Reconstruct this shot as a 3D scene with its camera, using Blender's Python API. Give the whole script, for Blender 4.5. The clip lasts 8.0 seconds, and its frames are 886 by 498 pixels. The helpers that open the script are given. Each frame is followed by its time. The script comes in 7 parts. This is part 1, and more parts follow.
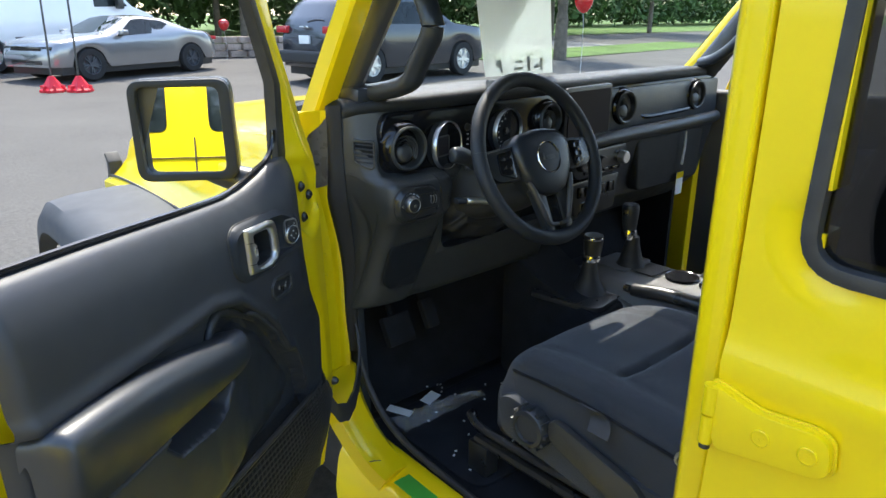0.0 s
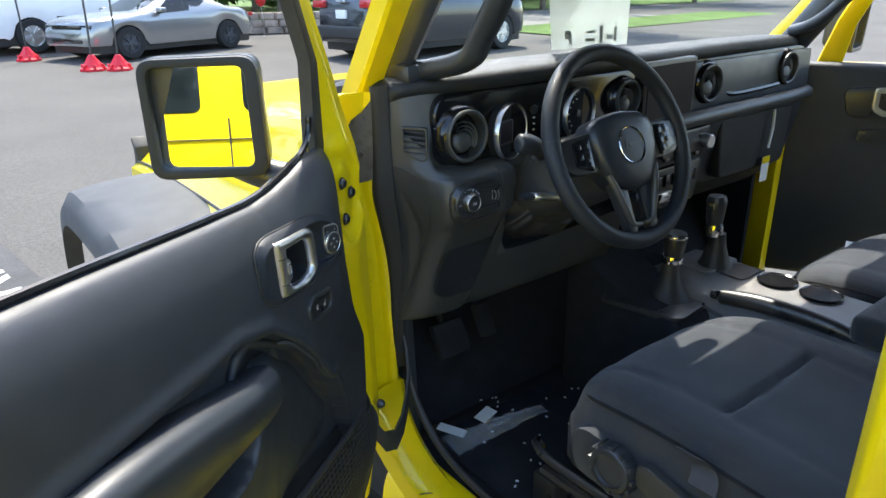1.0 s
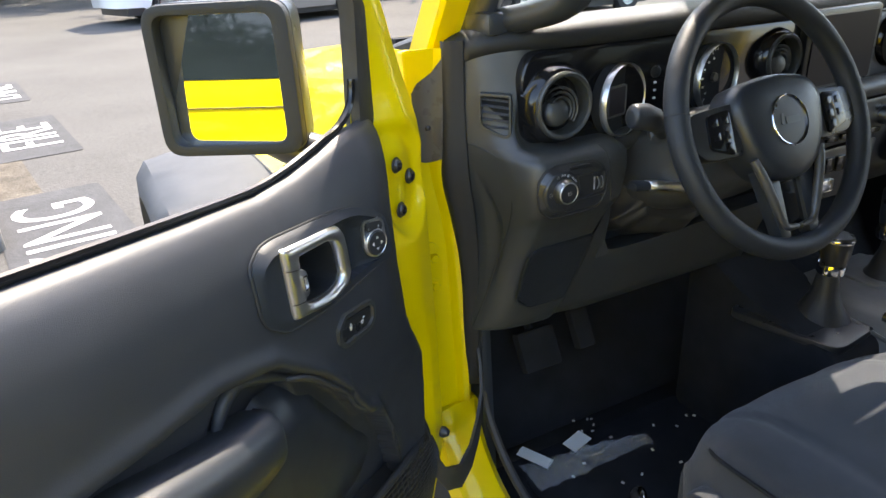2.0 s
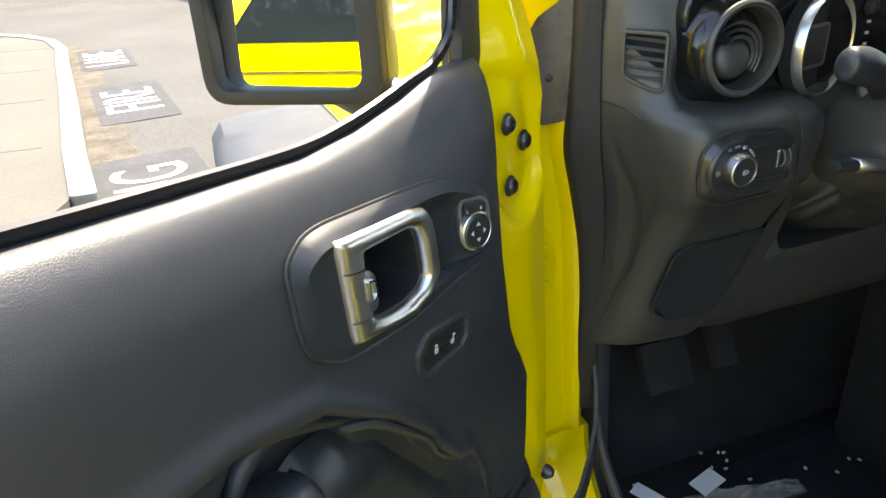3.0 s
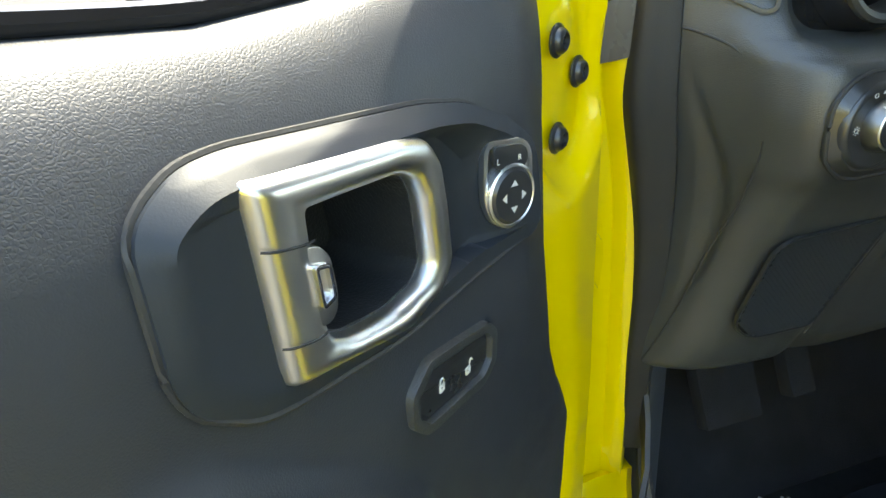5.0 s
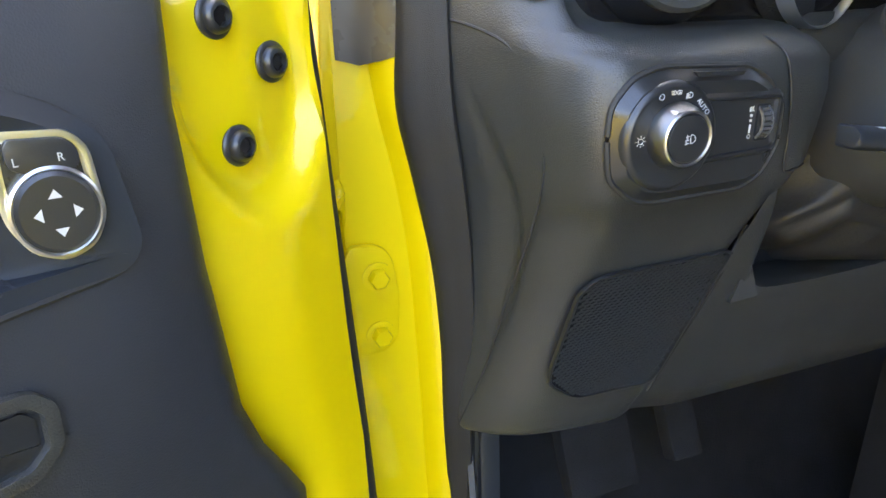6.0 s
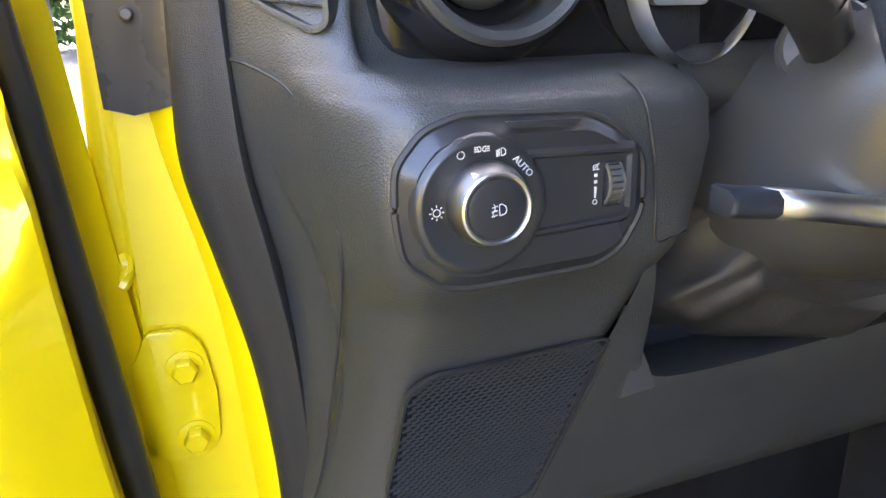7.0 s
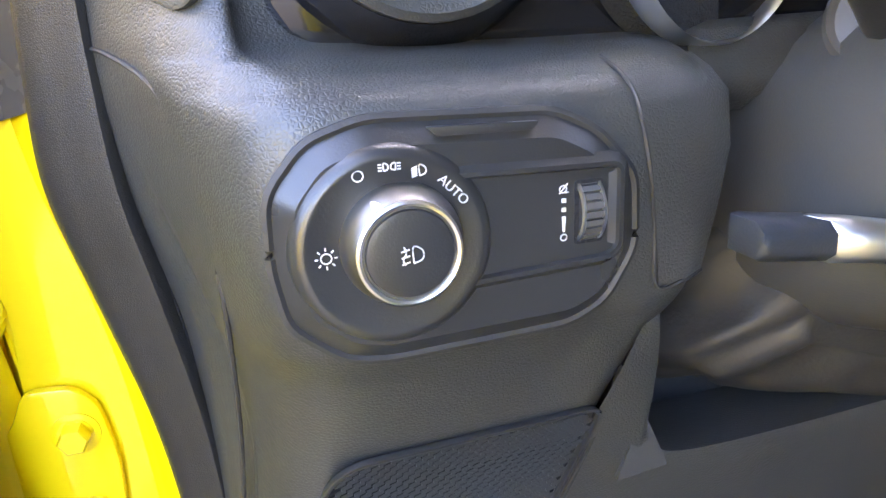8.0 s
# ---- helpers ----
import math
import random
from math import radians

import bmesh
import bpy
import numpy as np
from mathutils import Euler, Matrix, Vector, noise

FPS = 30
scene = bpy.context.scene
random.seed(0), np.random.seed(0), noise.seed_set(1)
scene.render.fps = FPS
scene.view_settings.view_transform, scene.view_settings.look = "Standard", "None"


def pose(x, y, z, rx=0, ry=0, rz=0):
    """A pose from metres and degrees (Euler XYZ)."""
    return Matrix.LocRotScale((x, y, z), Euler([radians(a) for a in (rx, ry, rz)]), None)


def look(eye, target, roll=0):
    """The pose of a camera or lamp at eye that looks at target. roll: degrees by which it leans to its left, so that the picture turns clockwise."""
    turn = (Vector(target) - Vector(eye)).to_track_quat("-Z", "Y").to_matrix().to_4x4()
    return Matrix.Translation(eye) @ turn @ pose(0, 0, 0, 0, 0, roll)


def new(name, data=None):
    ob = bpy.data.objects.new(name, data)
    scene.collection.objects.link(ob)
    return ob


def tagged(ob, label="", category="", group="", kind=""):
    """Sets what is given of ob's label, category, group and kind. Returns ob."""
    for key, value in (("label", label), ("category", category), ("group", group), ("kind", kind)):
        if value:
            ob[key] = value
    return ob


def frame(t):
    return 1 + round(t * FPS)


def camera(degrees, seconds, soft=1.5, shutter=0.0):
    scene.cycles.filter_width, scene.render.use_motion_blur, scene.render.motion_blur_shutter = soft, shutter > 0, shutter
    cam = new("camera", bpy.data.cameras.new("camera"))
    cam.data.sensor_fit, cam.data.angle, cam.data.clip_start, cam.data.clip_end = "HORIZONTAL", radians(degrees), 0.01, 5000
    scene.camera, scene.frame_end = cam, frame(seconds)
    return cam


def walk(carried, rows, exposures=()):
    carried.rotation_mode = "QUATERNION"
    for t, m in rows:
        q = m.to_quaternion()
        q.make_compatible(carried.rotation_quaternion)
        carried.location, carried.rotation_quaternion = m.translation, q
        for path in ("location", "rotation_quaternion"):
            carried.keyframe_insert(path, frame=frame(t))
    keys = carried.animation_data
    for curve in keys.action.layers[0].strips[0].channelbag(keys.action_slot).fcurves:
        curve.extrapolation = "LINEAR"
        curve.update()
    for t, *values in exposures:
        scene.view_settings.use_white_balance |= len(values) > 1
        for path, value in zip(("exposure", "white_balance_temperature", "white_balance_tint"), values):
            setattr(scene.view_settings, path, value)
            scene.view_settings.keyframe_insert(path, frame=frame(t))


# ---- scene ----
cam = camera(66.6, 8.0)
METRES, EYE, TILT, LEAN, TURN = 1.4, 1.6, -19.2, 0.0, -40.7
ROWS = [
    (0.0, 0.0, 0.0, 0.0, 0.0, 0.0, 0.0),
    (0.5, -0.0158, 0.0648, 0.0135, 1.02, -0.86, 0.1),
    (1.0, -0.0365, 0.1497, 0.0381, 3.06, -2.03, -0.09),
    (2.5, -0.0298, 0.4175, 0.0632, 17.35, -6.22, -2.95),
    (3.0, -0.0778, 0.4894, 0.0583, 20.19, -7.31, -3.8),
    (3.5, -0.1142, 0.5432, 0.0497, 21.31, -8.11, -4.39),
    (4.0, -0.131, 0.5827, 0.0384, 21.36, -8.68, -4.88),
    (5.5, -0.0972, 0.6736, 0.0268, 20.1, -5.57, -5.42),
    (6.0, -0.0417, 0.7403, 0.0297, 19.48, -3.5, -5.39),
    (6.5, -0.0052, 0.7822, 0.0427, 19.62, -1.65, -5.09),
    (7.0, 0.0141, 0.83, 0.0547, 20.58, -0.6, -4.94),
    (7.5, 0.0199, 0.8752, 0.063, 22.11, -0.49, -4.74),
    (8.0, 0.0196, 0.8997, 0.0688, 23.76, -0.57, -4.79),
]
EXPOSURES = [(0.0, 2.06, 6500, 8), (1.0, 2.2, 6550, 8), (2.5, 2.76, 7600, 14), (3.5, 2.85, 7800, 3), (4.0, 2.95, 7800, 1), (5.5, 3.5, 7250, 3), (6.0, 3.8, 7050, 18), (6.5, 4.07, 6800, 23), (7.0, 4.22, 7000, 24), (8.0, 4.76, 7000, 26)]
walk(cam, [(t, pose(-0.741, -1.24, EYE, TILT, LEAN, TURN) @ pose(METRES * x, METRES * y, METRES * z, 90 + pitch, roll, yaw)) for t, x, y, z, yaw, pitch, roll in ROWS],
     exposures=EXPOSURES)

# ---- world and light ----
SUN = Vector((0.318, 0.526, 1.0)).normalized()
world = bpy.data.worlds.new("sky")
scene.world = world
world.use_nodes = True
wt = world.node_tree
sky = wt.nodes.new("ShaderNodeTexSky")
sky.sky_type, sky.sun_disc = "NISHITA", False
sky.sun_elevation = math.asin(SUN.z)
sky.sun_rotation = math.atan2(SUN.x, SUN.y)
sky.air_density, sky.dust_density = 1.0, 1.5
wt.links.new(sky.outputs[0], wt.nodes["Background"].inputs[0])
wt.nodes["Background"].inputs[1].default_value = 0.15
sun = new("sun", bpy.data.lights.new("sun", "SUN"))
sun.data.energy, sun.data.angle, sun.data.color = 2.0, radians(0.53), (1.0, 0.94, 0.83)
sun.matrix_world = look(SUN * 30, (0, 0, 0))


# ---- materials ----
def mat(name, color, rough=0.5, metal=0.0, var=0.0, vscale=6.0, bump=0.0, bscale=200.0, btype="noise", coat=0.0,
        spec=0.5, dist=0.002, rvar=0.0, var2=0.0, v2scale=60.0, emission=0.0, sheen=0.0, trans=0.0, ior=1.45, alpha=1.0):
    m = bpy.data.materials.new(name)
    m.use_nodes = True
    t = m.node_tree
    b = t.nodes["Principled BSDF"]
    b.inputs["Base Color"].default_value = (*color, 1)
    b.inputs["Roughness"].default_value, b.inputs["Metallic"].default_value = rough, metal
    b.inputs["Coat Weight"].default_value, b.inputs["Coat Roughness"].default_value = coat, 0.04
    b.inputs["Specular IOR Level"].default_value, b.inputs["IOR"].default_value = spec, ior
    b.inputs["Sheen Weight"].default_value, b.inputs["Transmission Weight"].default_value = sheen, trans
    b.inputs["Alpha"].default_value = alpha
    if emission:
        b.inputs["Emission Color"].default_value = (*color, 1)
        b.inputs["Emission Strength"].default_value = emission
    co = t.nodes.new("ShaderNodeTexCoord")
    src = co.outputs["Object"]

    def tex(kind, scale, detail=4.0):
        n = t.nodes.new("ShaderNodeTexVoronoi" if kind == "voronoi" else "ShaderNodeTexNoise")
        n.inputs["Scale"].default_value = scale
        if kind != "voronoi":
            n.inputs["Detail"].default_value = detail
        t.links.new(src, n.inputs["Vector"])
        return n

    if var or var2:
        last = None
        for amount, scale in ((var, vscale), (var2, v2scale)):
            if not amount:
                continue
            n = tex("noise", scale)
            r = t.nodes.new("ShaderNodeMapRange")
            r.inputs["From Min"].default_value, r.inputs["From Max"].default_value = 0.3, 0.7
            r.inputs["To Min"].default_value, r.inputs["To Max"].default_value = 1 - amount, 1 + amount
            t.links.new(n.outputs["Fac"], r.inputs["Value"])
            mix = t.nodes.new("ShaderNodeMix")
            mix.data_type, mix.blend_type = "RGBA", "MULTIPLY"
            mix.inputs["Factor"].default_value = 1.0
            mix.inputs["A"].default_value = (*color, 1)
            if last:
                t.links.new(last, mix.inputs["A"])
            t.links.new(r.outputs[0], mix.inputs["B"])
            last = mix.outputs["Result"]
        t.links.new(last, b.inputs["Base Color"])
    if rvar:
        n = tex("noise", vscale * 2.3)
        r = t.nodes.new("ShaderNodeMapRange")
        r.inputs["From Min"].default_value, r.inputs["From Max"].default_value = 0.3, 0.7
        r.inputs["To Min"].default_value, r.inputs["To Max"].default_value = max(0.02, rough - rvar), rough + rvar
        t.links.new(n.outputs["Fac"], r.inputs["Value"])
        t.links.new(r.outputs[0], b.inputs["Roughness"])
    if bump:
        p = t.nodes.new("ShaderNodeBump")
        p.inputs["Strength"].default_value, p.inputs["Distance"].default_value = bump, dist
        if btype == "leather":                  # rounded pebbles with fine grooves between them
            wob = tex("noise", bscale * 0.9, 1.0)
            mx = t.nodes.new("ShaderNodeMix")
            mx.data_type, mx.blend_type = "RGBA", "LINEAR_LIGHT"
            mx.inputs["Factor"].default_value = 0.18 / bscale
            t.links.new(src, mx.inputs["A"])
            t.links.new(wob.outputs["Color"], mx.inputs["B"])
            n = t.nodes.new("ShaderNodeTexVoronoi")
            n.feature = "DISTANCE_TO_EDGE"
            n.inputs["Scale"].default_value = bscale
            t.links.new(mx.outputs["Result"], n.inputs["Vector"])
            r = t.nodes.new("ShaderNodeMapRange")
            r.interpolation_type = "SMOOTHSTEP"
            r.inputs["From Max"].default_value = 0.30
            t.links.new(n.outputs["Distance"], r.inputs["Value"])
            t.links.new(r.outputs[0], p.inputs["Height"])
        else:
            n = tex(btype, bscale, 2.0)
            t.links.new(n.outputs["Distance" if btype == "voronoi" else "Fac"], p.inputs["Height"])
        t.links.new(p.outputs[0], b.inputs["Normal"])
    return m


YELLOW = mat("yellow_paint", (0.84, 0.63, 0.004), 0.38, coat=0.7, spec=0.2, var=0.03, vscale=3, bump=0.04, bscale=90, rvar=0.04)
# The blue cast of the black trims stands in for reflected sky.
SOFT = mat("soft_grained_trim", (0.029, 0.033, 0.041), 0.48, bump=0.17, bscale=700, btype="leather", dist=0.0006, var=0.12, vscale=9, rvar=0.06, spec=0.75)
BEZEL = mat("satin_bezel", (0.026, 0.031, 0.038), 0.50, bump=0.05, bscale=1200, var=0.08, vscale=14, rvar=0.04, spec=0.4)
PLASTIC = mat("moulded_plastic", (0.026, 0.031, 0.039), 0.38, bump=0.25, bscale=900, var=0.12, vscale=11, rvar=0.06, dist=0.0006, spec=0.85)
DASH = mat("dash_grain", (0.041, 0.043, 0.042), 0.37, bump=0.32, bscale=600, btype="leather", dist=0.0004, var=0.12, vscale=9, rvar=0.05, spec=0.9)
PAD = mat("dash_top_grain", (0.018, 0.020, 0.022), 0.55, bump=0.4, bscale=420, btype="leather", dist=0.0005, var=0.12, vscale=9, rvar=0.05)
STRIP = mat("seal_rubber", (0.021, 0.021, 0.021), 0.5, bump=0.35, bscale=900, btype="leather", dist=0.0004, var=0.15, vscale=14, rvar=0.05)
SATIN = mat("satin_black", (0.026, 0.027, 0.028), 0.31, bump=0.06, bscale=1200, var=0.1, vscale=14, rvar=0.05, spec=0.9)
GLOSS = mat("gloss_black", (0.010, 0.010, 0.011), 0.16, coat=0.25, var=0.1, vscale=5, rvar=0.04)
RUBBER = mat("rubber", (0.034, 0.034, 0.034), 0.5, var=0.2, vscale=30, bump=0.15, bscale=400)
SILVER = mat("satin_silver", (0.74, 0.74, 0.73), 0.33, 1.0, var=0.05, vscale=20, rvar=0.06)
# Light falling on the column is put into this paler plastic colour.
COLUMN = mat("column_plastic", (0.058, 0.060, 0.060), 0.40, bump=0.2, bscale=900, var=0.1, vscale=11, rvar=0.06, dist=0.0006, spec=0.7)
KNOB = mat("satin_knob", (0.24, 0.24, 0.24), 0.40, 1.0, var=0.05, vscale=20, rvar=0.06)
CHROME = mat("chrome", (0.75, 0.75, 0.76), 0.1, 1.0, rvar=0.05)
FLARE = mat("grey_flare_plastic", (0.070, 0.074, 0.082), 0.62, spec=0.3, bump=0.3, bscale=500, var=0.1, vscale=6, rvar=0.06)
TAPE = mat("dark_film", (0.05, 0.048, 0.046), 0.3, var=0.2, vscale=20, bump=0.15, bscale=40, rvar=0.08)
CLOTH = mat("seat_cloth", (0.031, 0.036, 0.044), 0.9, bump=0.5, bscale=900, var=0.14, vscale=12, var2=0.1, v2scale=300, sheen=0.25)
CARPET = mat("floor_carpet", (0.013, 0.015, 0.019), 0.95, bump=0.6, bscale=600, var=0.3, vscale=18)
WHITE = mat("white_print", (0.66, 0.66, 0.64), 0.6)
SHEET = mat("thin_paper", (0.62, 0.66, 0.64), 0.8, var=0.04, vscale=8, alpha=0.82)
FAINT = mat("faint_print", (0.42, 0.45, 0.44), 0.8, var=0.1, vscale=30)
PAPER = mat("paper", (0.80, 0.82, 0.80), 0.7, var=0.03, vscale=8)
LEATHER = mat("wheel_leather", (0.024, 0.028, 0.034), 0.48, bump=0.22, bscale=700, btype="leather", var=0.1, vscale=20, dist=0.0008)
MIRROR = mat("mirror_silver", (0.93, 0.94, 0.94), 0.005, 1.0)
GLASS = mat("clear_glass", (0.92, 0.96, 0.95), 0.0, trans=1.0, ior=1.02, spec=0.35)
TINT = mat("tinted_glass", (0.16, 0.17, 0.17), 0.01, trans=1.0, ior=1.5, spec=0.6)
GREEN = mat("green_sticker", (0.08, 0.42, 0.05), 0.45, var=0.08, vscale=25)
ASPHALT = mat("asphalt", (0.079, 0.075, 0.069), 0.9, var=0.16, vscale=0.6, var2=0.25, v2scale=45, bump=0.6, bscale=90, dist=0.01)
PATCH = mat("dark_road_paint", (0.045, 0.045, 0.047), 0.8, var=0.25, vscale=5, var2=0.2, v2scale=60, bump=0.5, bscale=90, dist=0.008)
ROADWHITE = mat("white_road_paint", (0.62, 0.61, 0.58), 0.75, var=0.12, vscale=6, var2=0.15, v2scale=50, bump=0.4, bscale=90, dist=0.006)
CONCRETE = mat("concrete", (0.108, 0.099, 0.081), 0.9, var=0.1, vscale=1.2, var2=0.12, v2scale=60, bump=0.4, bscale=70, dist=0.006)
KERB = mat("kerb_concrete", (0.172, 0.164, 0.150), 0.85, var=0.12, vscale=2, var2=0.1, v2scale=50, bump=0.4, bscale=70, dist=0.006)
CARSILVER = mat("silver_paint", (0.30, 0.30, 0.30), 0.25, 0.6, coat=1.0, var=0.02, vscale=3)
CARWHITE = mat("white_paint", (0.80, 0.80, 0.80), 0.3, coat=1.0, var=0.03, vscale=2)
CARDARK = mat("dark_grey_paint", (0.035, 0.038, 0.045), 0.22, 0.4, coat=1.0, var=0.05, vscale=3)
CARGLASS = mat("dark_car_glass", (0.02, 0.028, 0.03), 0.03, spec=0.8, var=0.1, vscale=2)
TYRE = mat("tyre_rubber", (0.018, 0.018, 0.018), 0.8, var=0.2, vscale=12, bump=0.3, bscale=60)
RED = mat("red_plastic", (0.62, 0.015, 0.03), 0.4, var=0.1, vscale=9)
LAMPRED = mat("tail_lamp", (0.5, 0.012, 0.015), 0.15, coat=0.8, var=0.1, vscale=9)
# Uneven tone and waves imitate streaky reflections in plain gloss black.
STREAKREFL = mat("gloss_trim_reflections", (0.012, 0.012, 0.014), 0.13, spec=0.35, coat=0.1, var=0.6, vscale=14, rvar=0.08, bump=0.25, bscale=9, dist=0.012)
GRASS = mat("grass", (0.085, 0.15, 0.03), 0.95, var=0.3, vscale=1.2, var2=0.35, v2scale=30, bump=0.8, bscale=60, dist=0.03)
LEAF = mat("leaves", (0.055, 0.105, 0.022), 0.7, var=0.35, vscale=0.9, var2=0.3, v2scale=9)
BARK = mat("bark", (0.16, 0.13, 0.10), 0.95, var=0.3, vscale=6, bump=0.8, bscale=25, dist=0.02)
STONE = mat("wall_stone", (0.34, 0.27, 0.22), 0.9, var=0.3, vscale=2.5, var2=0.2, v2scale=25, bump=0.6, bscale=30, dist=0.02)
SCREEN = mat("dark_screen", (0.020, 0.017, 0.022), 0.30, spec=0.25, var=0.1, vscale=4)
FILM = mat("clear_film", (0.85, 0.87, 0.9), 0.10, spec=0.8, bump=0.6, bscale=60, dist=0.006, alpha=0.20)
DIRT = mat("dirt", (0.10, 0.085, 0.065), 0.95, var=0.35, vscale=5, var2=0.4, v2scale=60, bump=0.8, bscale=70, dist=0.01)
SATINGREY = mat("satin_grey", (0.11, 0.11, 0.11), 0.36, metal=0.3, var=0.08, vscale=9, rvar=0.05)
CONSOLE = mat("console_silver", (0.20, 0.20, 0.20), 0.42, metal=0.2, var=0.06, vscale=12, rvar=0.05)
BLUE = mat("blue_print", (0.10, 0.25, 0.55), 0.6)


# ---- mesh helpers ----
def part(name, bm, material, parent=None, label="", angle=38, flat=False):
    bmesh.ops.recalc_face_normals(bm, faces=bm.faces)
    me = bpy.data.meshes.new(name)
    bm.to_mesh(me)
    bm.free()
    me.materials.append(material)
    if not flat:
        me.polygons.foreach_set("use_smooth", [True] * len(me.polygons))
        me.set_sharp_from_angle(angle=radians(angle))
    ob = new(name, me)
    ob.parent = parent
    if label:
        ob["label"] = label
    return ob


def thing(name, label, category, m=None, group="", kind=""):
    e = tagged(new(name), label, category, group, kind)
    e.empty_display_size = 0.1
    if m is not None:
        e.matrix_world = m
    return e


def join(*bms):
    out = bms[0]
    for b in bms[1:]:
        me = bpy.data.meshes.new("tmp")
        b.to_mesh(me)
        b.free()
        out.from_mesh(me)
        bpy.data.meshes.remove(me)
    return out


def moved(bm, m):
    bmesh.ops.transform(bm, matrix=m, verts=bm.verts)
    return bm


def bevel(bm, w, seg=2, angle=30):
    if w:
        es = [e for e in bm.edges if len(e.link_faces) == 2 and e.calc_face_angle(0) > radians(angle)]
        bmesh.ops.bevel(bm, geom=es, offset=w, segments=seg, profile=0.6, affect="EDGES", clamp_overlap=True)
    return bm


def box(x0, x1, y0, y1, z0, z1, bev=0.0, seg=2):
    bm = bmesh.new()
    bmesh.ops.create_cube(bm, size=1)
    for v in bm.verts:
        v.co = ((x0 + x1) / 2 + v.co.x * (x1 - x0), (y0 + y1) / 2 + v.co.y * (y1 - y0), (z0 + z1) / 2 + v.co.z * (z1 - z0))
    return bevel(bm, bev, seg)


def rounded(pts, r=0.01, n=4):
    """The polygon with its corners rounded."""
    out, k = [], len(pts)
    for i in range(k):
        a, p, c = (Vector(pts[(i + j) % k]) for j in (-1, 0, 1))
        d1, d2 = (a - p), (c - p)
        rr = min(r, d1.length * 0.48, d2.length * 0.48)
        p1, p2 = p + d1.normalized() * rr, p + d2.normalized() * rr
        for j in range(n + 1):
            s = j / n
            out.append(tuple((1 - s) ** 2 * p1 + 2 * s * (1 - s) * p + s * s * p2))
    return out


AX = {"xz": lambda a, b, d: (a, d, b), "yz": lambda a, b, d: (d, a, b), "xy": lambda a, b, d: (a, b, d)}


def prism(pts, d0, d1, plane="xz", bev=0.0, seg=2, top=None):
    """A polygon drawn out from d0 to d1; top: another outline at d1."""
    bm, f = bmesh.new(), AX[plane]
    lo = [bm.verts.new(f(a, b, d0)) for a, b in pts]
    hi = [bm.verts.new(f(a, b, d1)) for a, b in (top or pts)]
    bm.faces.new(lo), bm.faces.new(hi)
    for i in range(len(lo)):
        j = (i + 1) % len(lo)
        bm.faces.new((lo[i], lo[j], hi[j], hi[i]))
    bmesh.ops.recalc_face_normals(bm, faces=bm.faces)
    return bevel(bm, bev, seg)


def frame_of(outer, inner, d0, d1, plane="xz", bev=0.0, inner_top=None, outer_top=None):
    """A ring between two outlines of as many points."""
    bm, f = bmesh.new(), AX[plane]
    rings = [[bm.verts.new(f(a, b, d)) for a, b in ps] for ps, d in
             ((outer, d0), (outer_top or outer, d1), (inner_top or inner, d1), (inner, d0))]
    n = len(outer)
    for r in range(4):
        p, q = rings[r], rings[(r + 1) % 4]
        for i in range(n):
            j = (i + 1) % n
            bm.faces.new((p[i], p[j], q[j], q[i]))
    bmesh.ops.recalc_face_normals(bm, faces=bm.faces)
    return bevel(bm, bev)


def scaled(pts, k, kz=None):
    cx, cz = sum(p[0] for p in pts) / len(pts), sum(p[1] for p in pts) / len(pts)
    return [(cx + (a - cx) * k, cz + (b - cz) * (kz or k)) for a, b in pts]


def inset(pts, d):
    """The outline drawn in by d (for convex, counter- or clockwise outlines)."""
    n, out = len(pts), []
    area = sum(pts[i][0] * pts[(i + 1) % n][1] - pts[(i + 1) % n][0] * pts[i][1] for i in range(n))
    s = 1 if area > 0 else -1
    for i in range(n):
        a, p, c = (Vector(pts[(i + j) % n]) for j in (-1, 0, 1))
        t = ((p - a).normalized() + (c - p).normalized()).normalized()
        out.append((p.x - s * t.y * d, p.y + s * t.x * d))
    return out


def lathe(profile, m=None, seg=32, close=True):
    """Radius and height pairs turned round z, then placed by m."""
    bm = bmesh.new()
    rings = []
    for r, h in profile:
        if r < 1e-6:
            rings.append([bm.verts.new((0, 0, h))])
        else:
            rings.append([bm.verts.new((r * math.cos(2 * math.pi * i / seg), r * math.sin(2 * math.pi * i / seg), h)) for i in range(seg)])
    for p, q in zip(rings, rings[1:]):
        for i in range(seg):
            j = (i + 1) % seg
            vs = [p[i % len(p)], p[j % len(p)], q[j % len(q)], q[i % len(q)]]
            vs = list(dict.fromkeys(vs))
            if len(vs) > 2:
                bm.faces.new(vs)
    if close:
        for r in (rings[0], rings[-1]):
            if len(r) > 2:
                bm.faces.new(r)
    if m is not None:
        moved(bm, m)
    return bm


def smooth_line(pts, n, closed=False):
    """n points along a smooth curve through pts."""
    ps = [Vector(p) for p in pts]
    k = len(ps)
    spans = k if closed else k - 1
    out = []
    for i in range(n):
        s = i * spans / (n if closed else n - 1)
        j = min(int(s), spans - 1)
        t = s - j
        if closed:
            p0, p1, p2, p3 = (ps[(j + d) % k] for d in (-1, 0, 1, 2))
        else:
            p0, p1, p2, p3 = ps[max(j - 1, 0)], ps[j], ps[j + 1], ps[min(j + 2, k - 1)]
        out.append(0.5 * (2 * p1 + (p2 - p0) * t + (2 * p0 - 5 * p1 + 4 * p2 - p3) * t * t + (3 * p1 - 3 * p2 + p3 - p0) * t ** 3))
    return out


